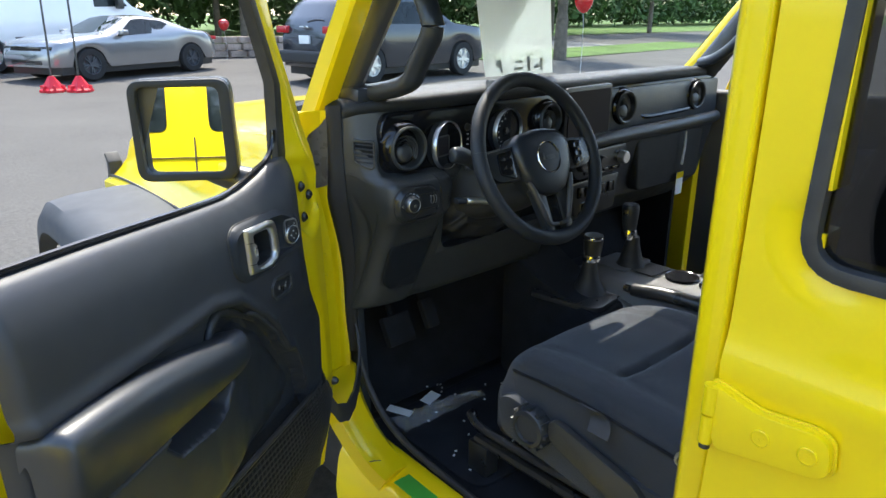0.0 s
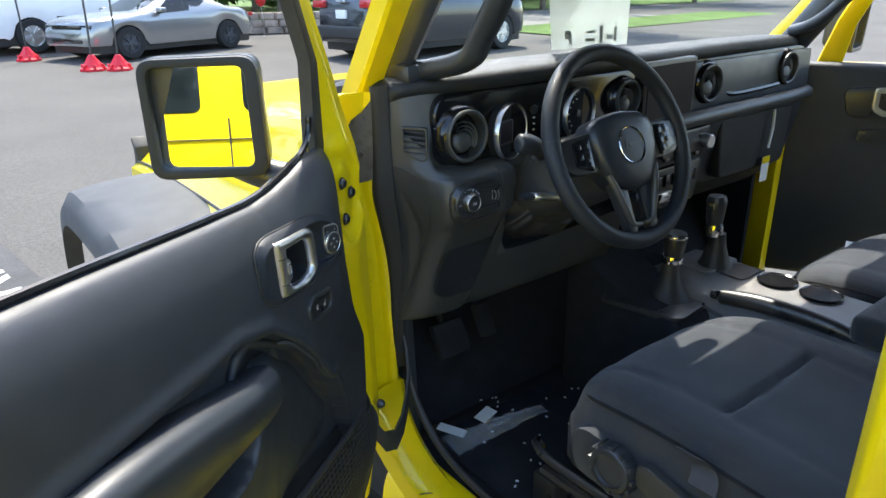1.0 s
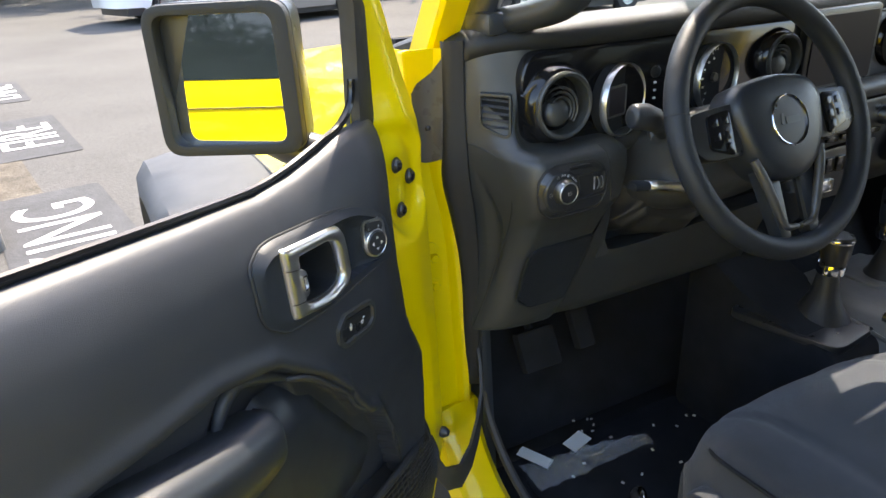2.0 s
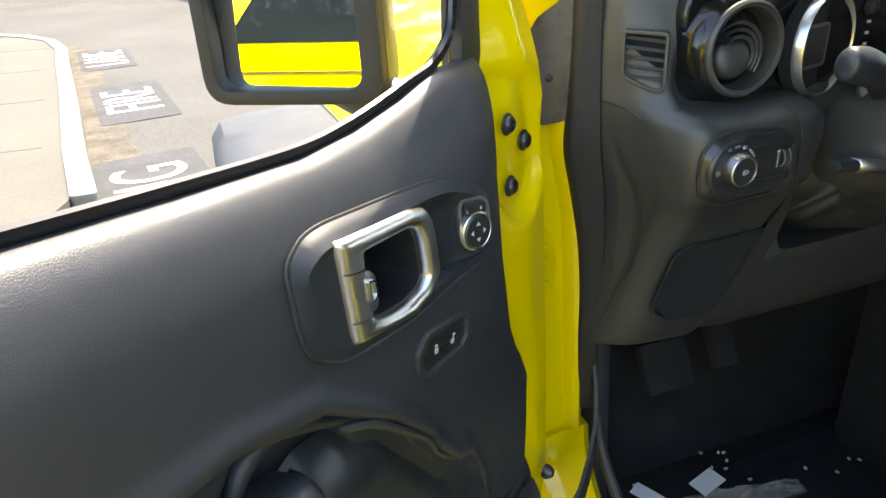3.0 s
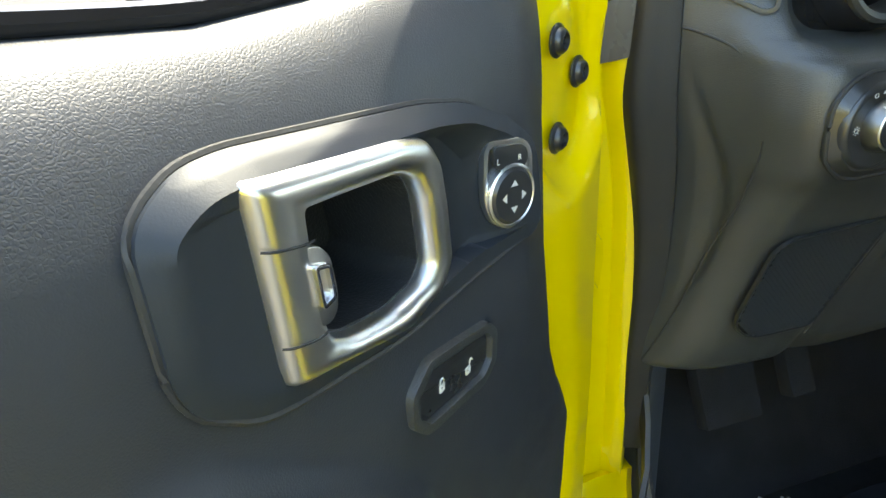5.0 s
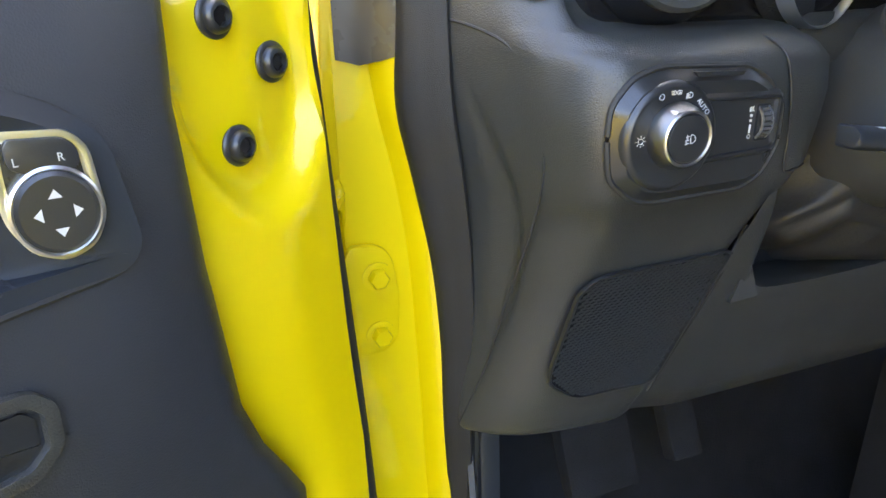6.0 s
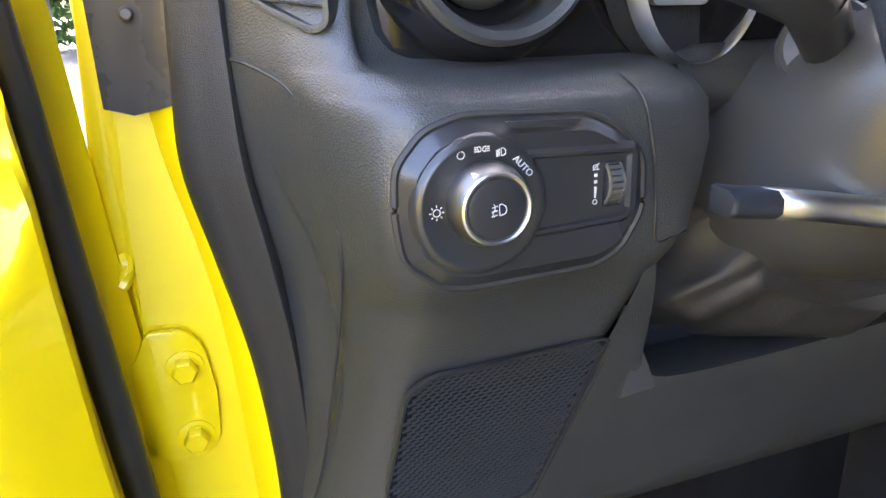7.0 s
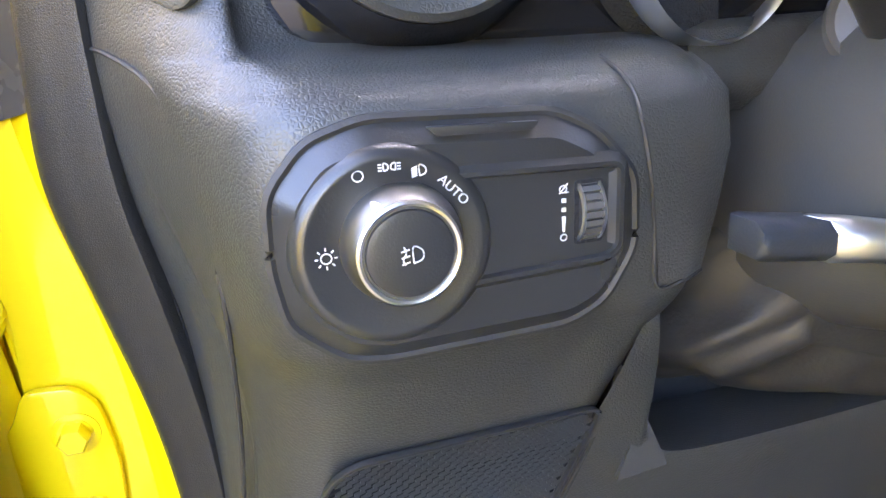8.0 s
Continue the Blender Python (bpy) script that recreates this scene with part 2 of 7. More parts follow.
def tube(pts, r, seg=10, closed=False, n=None, flat=1.0, up=(0, 0, 1)):
    """A round (or flattened) bar along a smooth line; r: one radius or one a point."""
    line = smooth_line(pts, n or len(pts) * 4, closed)
    k = len(line)
    rad = r if isinstance(r, (list, tuple)) else [r]
    bm, rings = bmesh.new(), []
    for i, p in enumerate(line):
        a, c = (line[(i - 1) % k], line[(i + 1) % k]) if closed else (line[max(i - 1, 0)], line[min(i + 1, k - 1)])
        t = (c - a).normalized()
        u = Vector(up).cross(t)
        u = u.normalized() if u.length > 1e-4 else Vector((1, 0, 0))
        w = t.cross(u)
        s = i * (len(rad) - 1) / max(1, k - 1)
        j = min(int(s), len(rad) - 2) if len(rad) > 1 else 0
        rr = rad[0] if len(rad) == 1 else rad[j] + (rad[j + 1] - rad[j]) * (s - j)
        rings.append([bm.verts.new(p + rr * (math.cos(2 * math.pi * q / seg) * u * flat + math.sin(2 * math.pi * q / seg) * w)) for q in range(seg)])
    for i in range(k if closed else k - 1):
        p, q = rings[i], rings[(i + 1) % k]
        for a in range(seg):
            b = (a + 1) % seg
            bm.faces.new((p[a], p[b], q[b], q[a]))
    if not closed:
        bm.faces.new(rings[0]), bm.faces.new(rings[-1])
    return bm


def loft(rows, cap=True, closed=False):
    """A skin over rows of as many points."""
    bm = bmesh.new()
    vs = [[bm.verts.new(p) for p in row] for row in rows]
    n = len(rows[0])
    for p, q in zip(vs, vs[1:]):
        for i in range(n if closed else n - 1):
            j = (i + 1) % n
            bm.faces.new((p[i], p[j], q[j], q[i]))
    if cap and closed:
        bm.faces.new(vs[0]), bm.faces.new(vs[-1])
    return bm


def spread(rows, n):
    """More rows by smooth interpolation."""
    cols = [smooth_line([r[i] for r in rows], n) for i in range(len(rows[0]))]
    return [[c[k] for c in cols] for k in range(n)]


def slab(bm, d):
    """Thickens an open skin along its normals."""
    bmesh.ops.recalc_face_normals(bm, faces=bm.faces)
    bmesh.ops.solidify(bm, geom=bm.faces[:], thickness=d)
    return bm


def letters(text, size, m, depth=0.0006):
    cu = bpy.data.curves.new("text", "FONT")
    cu.body, cu.size, cu.extrude, cu.align_x, cu.align_y = text, size, depth, "CENTER", "CENTER"
    ob = bpy.data.objects.new("text", cu)
    me = bpy.data.meshes.new_from_object(ob)
    bm = bmesh.new()
    bm.from_mesh(me)
    bpy.data.objects.remove(ob)
    bpy.data.meshes.remove(me)
    return moved(bm, m)


def disc_at(c, axis, profile, seg=28, close=True):
    """A turned piece whose axis points along axis from c; close=False leaves its ends open."""
    return lathe(profile, Matrix.Translation(c) @ Vector(axis).to_track_quat("Z", "Y").to_matrix().to_4x4(), seg, close)


# ================= the yellow off-road car =================
car = thing("car", "bright yellow four-door off-road car parked with its front door open", "car")
SLOPE = 0.02          # the lot rises gently ahead of the car


def ground_z(y):
    return SLOPE * max(-30.0, min(y, 34.0))


# --- body side, pillars, sill ---
def body_skin(y0, y1, z0, z1, thick=0.03, hole=None, step=0.016):
    """A body side panel with the crease and the bulge of the doors; hole: an outline cut out, with a pressed lip."""
    def bulge(y, z):
        b = -0.010 * math.exp(-((z - 1.20) / 0.03) ** 2) - 0.016 * math.exp(-((z - 0.95) / 0.22) ** 2)
        if hole:
            d = min((Vector((y, z)) - Vector(p)).length for p in hole)
            b += 0.010 * math.exp(-(d / 0.030) ** 2)
        return b
    ny, nz = max(2, int(abs(y1 - y0) / step)), max(2, int((z1 - z0) / step))
    bm = bmesh.new()
    vs = [[bm.verts.new((bulge(y0 + (y1 - y0) * j / ny, z0 + (z1 - z0) * i / nz), y0 + (y1 - y0) * j / ny, z0 + (z1 - z0) * i / nz)) for j in range(ny + 1)] for i in range(nz + 1)]
    for i in range(nz):
        for j in range(ny):
            c = (vs[i][j].co + vs[i + 1][j + 1].co) / 2
            if not (hole and inside(c.y, c.z, hole)):
                bm.faces.new((vs[i][j], vs[i][j + 1], vs[i + 1][j + 1], vs[i + 1][j]))
    bmesh.ops.delete(bm, geom=[v for v in bm.verts if not v.link_faces], context="VERTS")
    ext = bmesh.ops.extrude_face_region(bm, geom=bm.faces[:])
    for v in ext["geom"]:
        if isinstance(v, bmesh.types.BMVert):
            v.co.x = thick
    return bm


def inside(px, pz, poly):
    c = False
    for i in range(len(poly)):
        (x1, z1), (x2, z2) = poly[i], poly[i - 1]
        if (z1 > pz) != (z2 > pz) and px < (x2 - x1) * (pz - z1) / (z2 - z1) + x1:
            c = not c
    return c


# B pillar strip between the doors
part("b_pillar", join(prism(rounded([(0.0, -0.903), (0.0, -0.868), (0.03, -0.85), (0.10, -0.85), (0.10, -0.905)], 0.008), 0.62, 1.80, "xy"),
                      ), YELLOW, car)
# sill under the door
sill_pts = [(-0.035, 0.40), (-0.04, 0.50), (-0.03, 0.57), (-0.02, 0.60), (0.010, 0.628), (0.034, 0.640), (0.055, 0.640), (0.061, 0.630), (0.063, 0.40)]
sill = part("sill", moved(prism(rounded(sill_pts, 0.012), -0.92, -0.02, "xz", 0.0), Matrix.Identity(4)), YELLOW, car)
# the sill sweeps up into the front pillar
sweep = []
for k in range(13):
    a = k / 12
    yy, zz = -0.22 + 0.215 * math.sin(a * math.pi / 2), 0.638 + 0.17 * (1 - math.cos(a * math.pi / 2))
    w = 0.055 + 0.03 * a
    sweep.append([Vector((-0.03, yy + 0.03 + w * a, zz - w * (1 - a * 0.9))), Vector((-0.03, yy + 0.006 * a, zz - 0.012)), Vector((0.0, yy, zz)),
                  Vector((0.037, yy, zz)), Vector((0.051, yy + 0.01, zz - 0.012)), Vector((0.051, yy + 0.03 + w * a, zz - w * (1 - a * 0.9)))])
part("sill_sweep", loft(sweep, closed=True), YELLOW, car)
part("door_seal", tube([(0.070, -0.86, 0.632), (0.070, -0.40, 0.634), (0.062, -0.15, 0.665), (0.060, -0.03, 0.75), (0.058, 0.005, 0.86), (0.05, 0.0, 0.96)], 0.008, 8, n=40), RUBBER, car)
part("sill_seam", tube([(-0.028, -0.155, 0.640), (-0.010, -0.165, 0.640), (0.006, -0.185, 0.6385), (0.010, -0.205, 0.6375)], 0.0012, 6, n=16), RUBBER, car)
part("sill_sticker", box(-0.022, 0.029, -0.34, -0.24, 0.6300, 0.6325), GREEN, car, "bright green sticker")
# front pillar jamb: a pressed face with steps, facing the back
jamb = []
for z, xr in ((0.80, 0.03), (0.94, 0.026), (1.09, 0.02), (1.16, 0.012), (1.22, 0.0), (1.26, -0.004), (1.30, 0.0), (1.36, 0.008), (1.41, 0.012)):
    jamb.append([Vector((-0.052, 0.06, z)), Vector((-0.052, 0.022, z)), Vector((-0.046, 0.012, z)), Vector((xr - 0.018, 0.009, z)), Vector((xr - 0.0135, 0.003, z)),
                 Vector((xr - 0.009, -0.003, z)), Vector((xr - 0.002, -0.006, z)), Vector((xr + 0.004, -0.002, z)), Vector((xr + 0.012, 0.02, z)), Vector((xr + 0.03, 0.06, z))])
part("front_pillar", slab(loft(spread(jamb, 40)), 0.004), YELLOW, car)
# hinge leaf with two bolts on the jamb
leaf = [(-0.0447, 1.120), (-0.0222, 1.1187), (-0.0128, 1.1072), (-0.0087, 1.0747), (-0.0110, 1.0386), (-0.0224, 1.028), (-0.0451, 1.0300), (-0.0523, 1.0387), (-0.0599, 1.0512), (-0.0680, 1.0598), (-0.0650, 1.0938), (-0.0536, 1.1012), (-0.0487, 1.1113)]
hinge = part("door_hinge", prism(rounded(leaf, 0.008), 0.0035, 0.0095, "xz", 0.0015), YELLOW, car)
for zb in (1.094, 1.045):
    part("bolt", join(disc_at((-0.0255, 0.004, zb), (0, -1, 0), [(0, 0), (0.0115, 0), (0.0115, 0.0015), (0.0085, 0.002), (0.0085, 0.0025)], 24),
                      disc_at((-0.0255, 0.0015, zb), (0, -1, 0), [(0.0078, 0), (0.0078, 0.006), (0.0066, 0.0075), (0, 0.0075)], 6)), YELLOW, hinge)
part("hinge_knuckle", join(tube([(-0.066, 0.006, 1.16), (-0.066, 0.006, 1.03)], 0.009, 12), tube([(-0.066, 0.02, 1.14), (-0.06, 0.03, 1.05)], 0.006, 8)), YELLOW, car)
part("wing_edge", box(-0.088, -0.052, 0.045, 0.065, 0.62, 1.20, 0.006), YELLOW, car)
part("outer_cowl_edge", prism(rounded([(-0.0623, 1.166), (-0.0405, 1.1645), (-0.0371, 1.172), (-0.0362, 1.308), (-0.034, 1.41), (-0.055, 1.41), (-0.0500, 1.308)], 0.006), 0.012, 0.030, "xz", 0.003), YELLOW, car)
# Dark tube fills the gap where only its deep shade shows.
part("cowl_gap", tube([(-0.0350, 0.016, 1.168), (-0.0340, 0.015, 1.24), (-0.0330, 0.015, 1.32), (-0.031, 0.015, 1.40)], 0.0024, 6, n=16), CARPET, car)
part("latch_pin", join(tube([(-0.050, 0.014, 1.168), (-0.048, 0.010, 1.158), (-0.052, 0.008, 1.150)], 0.0045, 8, n=10), tube([(-0.046, 0.012, 1.160), (-0.045, 0.014, 1.130)], 0.002, 6)), YELLOW, car)
# dark protective film on the pillar
film = [(-0.036, 1.254), (-0.024, 1.2485), (-0.012, 1.253), (-0.001, 1.2575), (0.002, 1.30), (0.010, 1.36), (0.014, 1.398), (-0.040, 1.398), (-0.040, 1.33)]
part("pillar_film", slab(loft([[Vector((a, y, z + dz + (k - 4) * 0.25 * max(0.0, z - 1.31) * 0.6)) for k, (a, y, dz) in enumerate(((-0.044, 0.0085, 0.0), (-0.036, 0.0065, -0.002), (x - 0.027, 0.004, -0.004), (x - 0.014, -0.004, -0.001), (x - 0.003, -0.0085, 0.002)))]
                               for z, x in ((1.252, -0.002), (1.28, -0.001), (1.31, 0.002), (1.345, 0.006), (1.38, 0.010), (1.412, 0.013))]), 0.0015), TAPE, car, "dark brown protective film")
part("fuse_clip", disc_at((-0.024, 0.003, 1.30), (0, -1, 0), [(0, 0), (0.004, 0), (0.004, 0.003), (0.0025, 0.005), (0, 0.005)], 12), TAPE, car)
# weatherstrip along the opening
band = []
for x, y, z, k in ((0.006, -0.010, 1.42, 1.0), (0.003, -0.012, 1.33, 1.05), (0.000, -0.014, 1.27, 1.2), (-0.001, -0.014, 1.22, 1.35), (0.009, -0.014, 1.165, 1.25), (0.020, -0.012, 1.10, 1.05), (0.025, -0.010, 1.03, 0.9), (0.026, -0.008, 0.95, 0.8), (0.032, -0.002, 0.84, 0.7)):
    band.append([Vector((x + a * k, y + b * k, z)) for a, b in ((-0.004, 0.012), (-0.006, 0.0), (-0.003, -0.005), (0.004, -0.008), (0.010, -0.011), (0.0155, -0.0145), (0.0175, -0.015), (0.0195, -0.0135), (0.0215, -0.006), (0.030, 0.004))])
part("weatherstrip", loft(spread(band, 70), cap=False), STRIP, car, "black grained rubber door seal", angle=50)
part("seal_gap", tube([(r2[8].x - 0.0006, r2[8].y - 0.0022, r2[8].z) for r2 in band], 0.0013, 6, n=60), CARPET, car)
# windshield frame: yellow outer rail and black inner trim
def rail_beam(xa, xb, chamfer):
    rows = []
    for z in (1.33, 1.40, 1.50, 1.62, 1.72, 1.80):
        y = 0.045 - 0.72 * (z - 1.39)
        k = 0.062 - 0.03 * (z - 1.39)
        rows.append([Vector((xa, y + k, z)), Vector((xa, y + 0.008, z)), Vector((xa + chamfer, y, z)), Vector((xb, y - 0.002, z)), Vector((xb, y + k, z))])
    return loft(rows, closed=True)


part("windshield_frame", rail_beam(0.0, 0.042, 0.006), YELLOW, car)
# Unseen header drawn low and forward of the glass to shade the seat.
part("header_sun_block", box(0.02, 1.52, -0.40, -0.082, 1.645, 1.83, 0.02), PLASTIC, car)
part("pillar_trim", tube([(0.068, 0.075, 1.37), (0.070, 0.04, 1.42), (0.078, -0.11, 1.62), (0.085, -0.23, 1.78)], 0.036, 12, n=24, flat=0.6, up=(0, 1, 0)), PLASTIC, car)
part("grab_handle", join(tube([(0.085, 0.0, 1.438), (0.098, -0.06, 1.447), (0.10, -0.13, 1.462), (0.10, -0.168, 1.478), (0.10, -0.186, 1.505), (0.10, -0.222, 1.552), (0.10, -0.232, 1.572), (0.10, -0.230, 1.592), (0.098, -0.205, 1.640), (0.09, -0.17, 1.69)], 0.019, 14, n=48, flat=1.25),
                                box(0.05, 0.10, -0.05, 0.02, 1.425, 1.455, 0.008)), PLASTIC, car)
# yellow rail and trim of the far side
for nm, mt, pts, r, fl in (("windshield_frame", YELLOW, [(1.54, 0.075, 1.36), (1.537, 0.035, 1.41), (1.53, -0.14, 1.625), (1.51, -0.30, 1.81)], 0.052, 0.45),
                           ("pillar_trim", PLASTIC, [(1.495, 0.03, 1.37), (1.49, -0.02, 1.42), (1.485, -0.17, 1.62), (1.475, -0.30, 1.78)], 0.042, 0.6),
                           ("grab_handle", PLASTIC, [(1.455, -0.02, 1.445), (1.44, -0.075, 1.462), (1.435, -0.13, 1.50), (1.43, -0.19, 1.565), (1.43, -0.25, 1.64), (1.44, -0.29, 1.70)], 0.017, 1.0)):
    part(nm, tube(pts, r, 12, n=24, flat=fl, up=(0, 1, 0) if fl < 1 else (0, 0, 1)), mt, car)
part("front_pillar", box(1.50, 1.55, -0.02, 0.10, 0.62, 1.40, 0.012), YELLOW, car)
part("sill", box(1.45, 1.57, -0.92, 0.0, 0.42, 0.64, 0.02), YELLOW, car)
ws = part("windshield", slab(loft([[Vector((x, 0.105 + 0.03 * math.sin(math.pi * (x - 0.03) / 1.48), 1.385)) for x in np.linspace(0.03, 1.51, 12)],
                                   [Vector((x, -0.20 + 0.03 * math.sin(math.pi * (x - 0.03) / 1.48), 1.79)) for x in np.linspace(0.03, 1.51, 12)]]), 0.004), GLASS, car)
ws.visible_shadow = False
# roof, rear body
part("roof", loft([[Vector((x, y, 1.80 + 0.05 * (1 - (abs(x - 0.77) / 0.75) ** 4))) for x in np.linspace(0.02, 1.52, 13)] for y in np.linspace(-0.36, -2.95, 8)], cap=False), PLASTIC, car)
part("roof_lining", box(0.05, 1.49, -2.9, -0.36, 1.775, 1.795, 0.0), PLASTIC, car)
part("inside_mirror", prism(rounded([(0.72, 1.635), (0.96, 1.635), (0.97, 1.69), (0.71, 1.69)], 0.02), -0.20, -0.175, "xz", 0.006), SATIN, car)
part("mirror_stalk", tube([(0.84, -0.175, 1.67), (0.84, -0.14, 1.69), (0.84, -0.11, 1.66)], 0.012, 8), SATIN, car)

# --- rear door ---
ring_in = rounded([(-0.966, 1.33), (-0.974, 1.74), (-1.66, 1.74), (-1.70, 1.33)], 0.06, 6)
rear = part("rear_door", body_skin(-0.909, -1.75, 0.62, 1.80, 0.05, inset(ring_in, 0.014)), YELLOW, car)
trim_in = inset(ring_in, 0.018)
part("window_trim", frame_of(ring_in, trim_in, -0.003, 0.03, "yz", 0.003), RUBBER, rear, "dark grey rubber window trim")
part("window_glass", prism(trim_in, 0.012, 0.016, "yz"), TINT, rear)
hp = rounded([(-0.906, 1.176), (-0.922, 1.174), (-0.945, 1.168), (-0.965, 1.162), (-1.028, 1.168), (-1.046, 1.160), (-1.050, 1.124), (-1.038, 1.114), (-0.952, 1.098), (-0.925, 1.092), (-0.918, 1.100), (-0.906, 1.14)], 0.009)
part("hinge", prism(hp, -0.012, -0.026, "yz", 0.003), YELLOW, rear)
part("hinge_pad", prism(scaled(hp, 1.04, 1.12), -0.010, -0.014, "yz", 0.003), YELLOW, rear)
part("hinge_barrel", join(tube([(-0.022, -0.908, 1.174), (-0.022, -0.908, 1.136)], 0.010, 14), tube([(-0.022, -0.908, 1.133), (-0.022, -0.908, 1.094)], 0.0092, 14)), YELLOW, rear)
part("hinge_pin", tube([(-0.022, -0.908, 1.095), (-0.022, -0.908, 1.086)], 0.007, 12), SATIN, rear)
for yb, zb in ((-0.974, 1.134), (-1.026, 1.138)):
    part("bolt", join(disc_at((-0.0255, yb, zb), (-1, 0, 0), [(0.0115, 0), (0.0115, 0.002), (0.010, 0.0028), (0.0095, 0.0012), (0, 0.0012)], 24),
                      disc_at((-0.0262, yb, zb), (-1, 0, 0), [(0.0055, 0), (0.0055, 0.0012), (0.002, 0.0014), (0.002, 0.0004), (0, 0.0004)], 6)), YELLOW, rear)
# rear quarter and tail, seen in the mirror and from outside
part("rear_quarter", body_skin(-1.756, -2.75, 0.70, 1.325, 0.05, None, 0.05), YELLOW, car)
part("hard_top_side", frame_of(rounded([(-1.756, 1.325), (-1.756, 1.80), (-2.80, 1.80), (-2.80, 1.325)], 0.001, 5),
                               rounded([(-1.86, 1.38), (-1.87, 1.73), (-2.66, 1.73), (-2.68, 1.38)], 0.05, 5), 0.0, 0.05, "yz", 0.003), PLASTIC, car)
part("quarter_glass", prism(rounded([(-1.86, 1.38), (-1.87, 1.73), (-2.66, 1.73), (-2.68, 1.38)], 0.05, 5), 0.012, 0.016, "yz"), TINT, car)
part("tail_panel", box(0.0, 1.54, -2.80, -2.75, 0.70, 1.80, 0.012), YELLOW, car)
# far body side behind the doors
part("far_side", box(1.49, 1.54, -2.80, -0.92, 0.64, 1.32, 0.01), YELLOW, car)
part("far_side_glass_frame", frame_of(rounded([(-0.92, 1.32), (-0.92, 1.80), (-2.80, 1.80), (-2.80, 1.32)], 0.001, 5),
                                      rounded([(-1.0, 1.36), (-1.0, 1.73), (-2.6, 1.73), (-2.66, 1.36)], 0.05, 5), 1.49, 1.54, "yz", 0.003), YELLOW, car)
part("far_side_glass", prism(rounded([(-1.0, 1.36), (-1.0, 1.73), (-2.6, 1.73), (-2.66, 1.36)], 0.05, 5), 1.51, 1.515, "yz"), TINT, car)
# front wing, bonnet and flare
part("wing", loft(spread([[Vector((-0.06, y, 0.60)), Vector((-0.135, y, zs - 0.10)), Vector((-0.13, y, zs)), Vector((-0.108, y, zs + 0.014)), Vector((xh - 0.025, y, zs + 0.048)), Vector((xh - 0.004, y, zs + 0.070)), Vector((xh + 0.015, y, zt - 0.03)), Vector((xh + 0.04, y, zt))]
                          for y, xh, zs, zt in ((0.05, -0.03, 1.02, 1.33), (0.30, -0.035, 1.04, 1.325), (0.55, -0.045, 1.055, 1.30), (0.9, -0.05, 1.06, 1.265), (1.15, -0.05, 1.056, 1.235), (1.30, -0.04, 1.045, 1.205))], 24), cap=False), YELLOW, car)
bon = []
for y, xl, xr, zt in ((0.20, -0.01, 1.55, 1.375), (0.30, 0.0, 1.54, 1.372), (0.7, -0.01, 1.55, 1.330), (1.1, -0.01, 1.55, 1.285), (1.30, 0.0, 1.54, 1.245), (1.36, 0.03, 1.51, 1.16)):
    bon.append([Vector((xl + (xr - xl) * s, y, zt + 0.022 * (1 - abs(2 * s - 1) ** 3) - (0.05 if s in (0, 1) else 0))) for s in np.linspace(0, 1, 15)])
part("bonnet", loft(spread(bon, 16), cap=False), YELLOW, car)
part("bonnet_seam", tube([(-0.105, 0.30, 1.060), (-0.105, 0.55, 1.074), (-0.106, 0.90, 1.079), (-0.107, 1.15, 1.075), (-0.108, 1.295, 1.064)], 0.0045, 6, n=20), RUBBER, car)
part("grille_panel", box(-0.05, 1.59, 1.28, 1.34, 0.62, 1.06, 0.02), YELLOW, car)
part("far_wing", box(1.49, 1.55, 0.05, 1.34, 0.62, 1.27, 0.03), YELLOW, car)
catch = part("bonnet_catch", join(prism(rounded([(1.270, 1.020), (1.325, 1.015), (1.330, 1.050), (1.320, 1.065), (1.318, 1.105), (1.335, 1.132), (1.325, 1.140), (1.292, 1.110), (1.285, 1.065), (1.268, 1.060)], 0.004), -0.110, -0.064, "yz", 0.004),
                             box(-0.118, -0.080, 1.262, 1.285, 1.022, 1.058, 0.006)), RUBBER, car, "black rubber bonnet catch")
part("catch_pin", disc_at((-0.099, 1.262, 1.040), (0, -1, 0), [(0.008, 0), (0.008, 0.004), (0, 0.005)], 14), SATIN, catch)
fl = []
for y, zt, zo in ((0.36, 0.88, 0.84), (0.44, 0.98, 0.945), (0.54, 1.045, 1.01), (0.70, 1.072, 1.04), (0.95, 1.075, 1.042), (1.08, 1.066, 1.028), (1.17, 1.035, 0.99), (1.23, 0.97, 0.93), (1.27, 0.87, 0.83)):
    fl.append([Vector((-0.10, y, zt + 0.004)), Vector((-0.14, y, zt + 0.006)), Vector((-0.20, y, zt + 0.004)), Vector((-0.29, y, zt - 0.002)), Vector((-0.350, y, zt - 0.014)), Vector((-0.376, y, zo - 0.012)), Vector((-0.38, y, zo - 0.07)), Vector((-0.33, y, zo - 0.085))])
part("wheel_arch_flare", slab(loft(spread(fl, 36), cap=False), 0.012), FLARE, car, "dark grey unpainted plastic wheel arch flare")


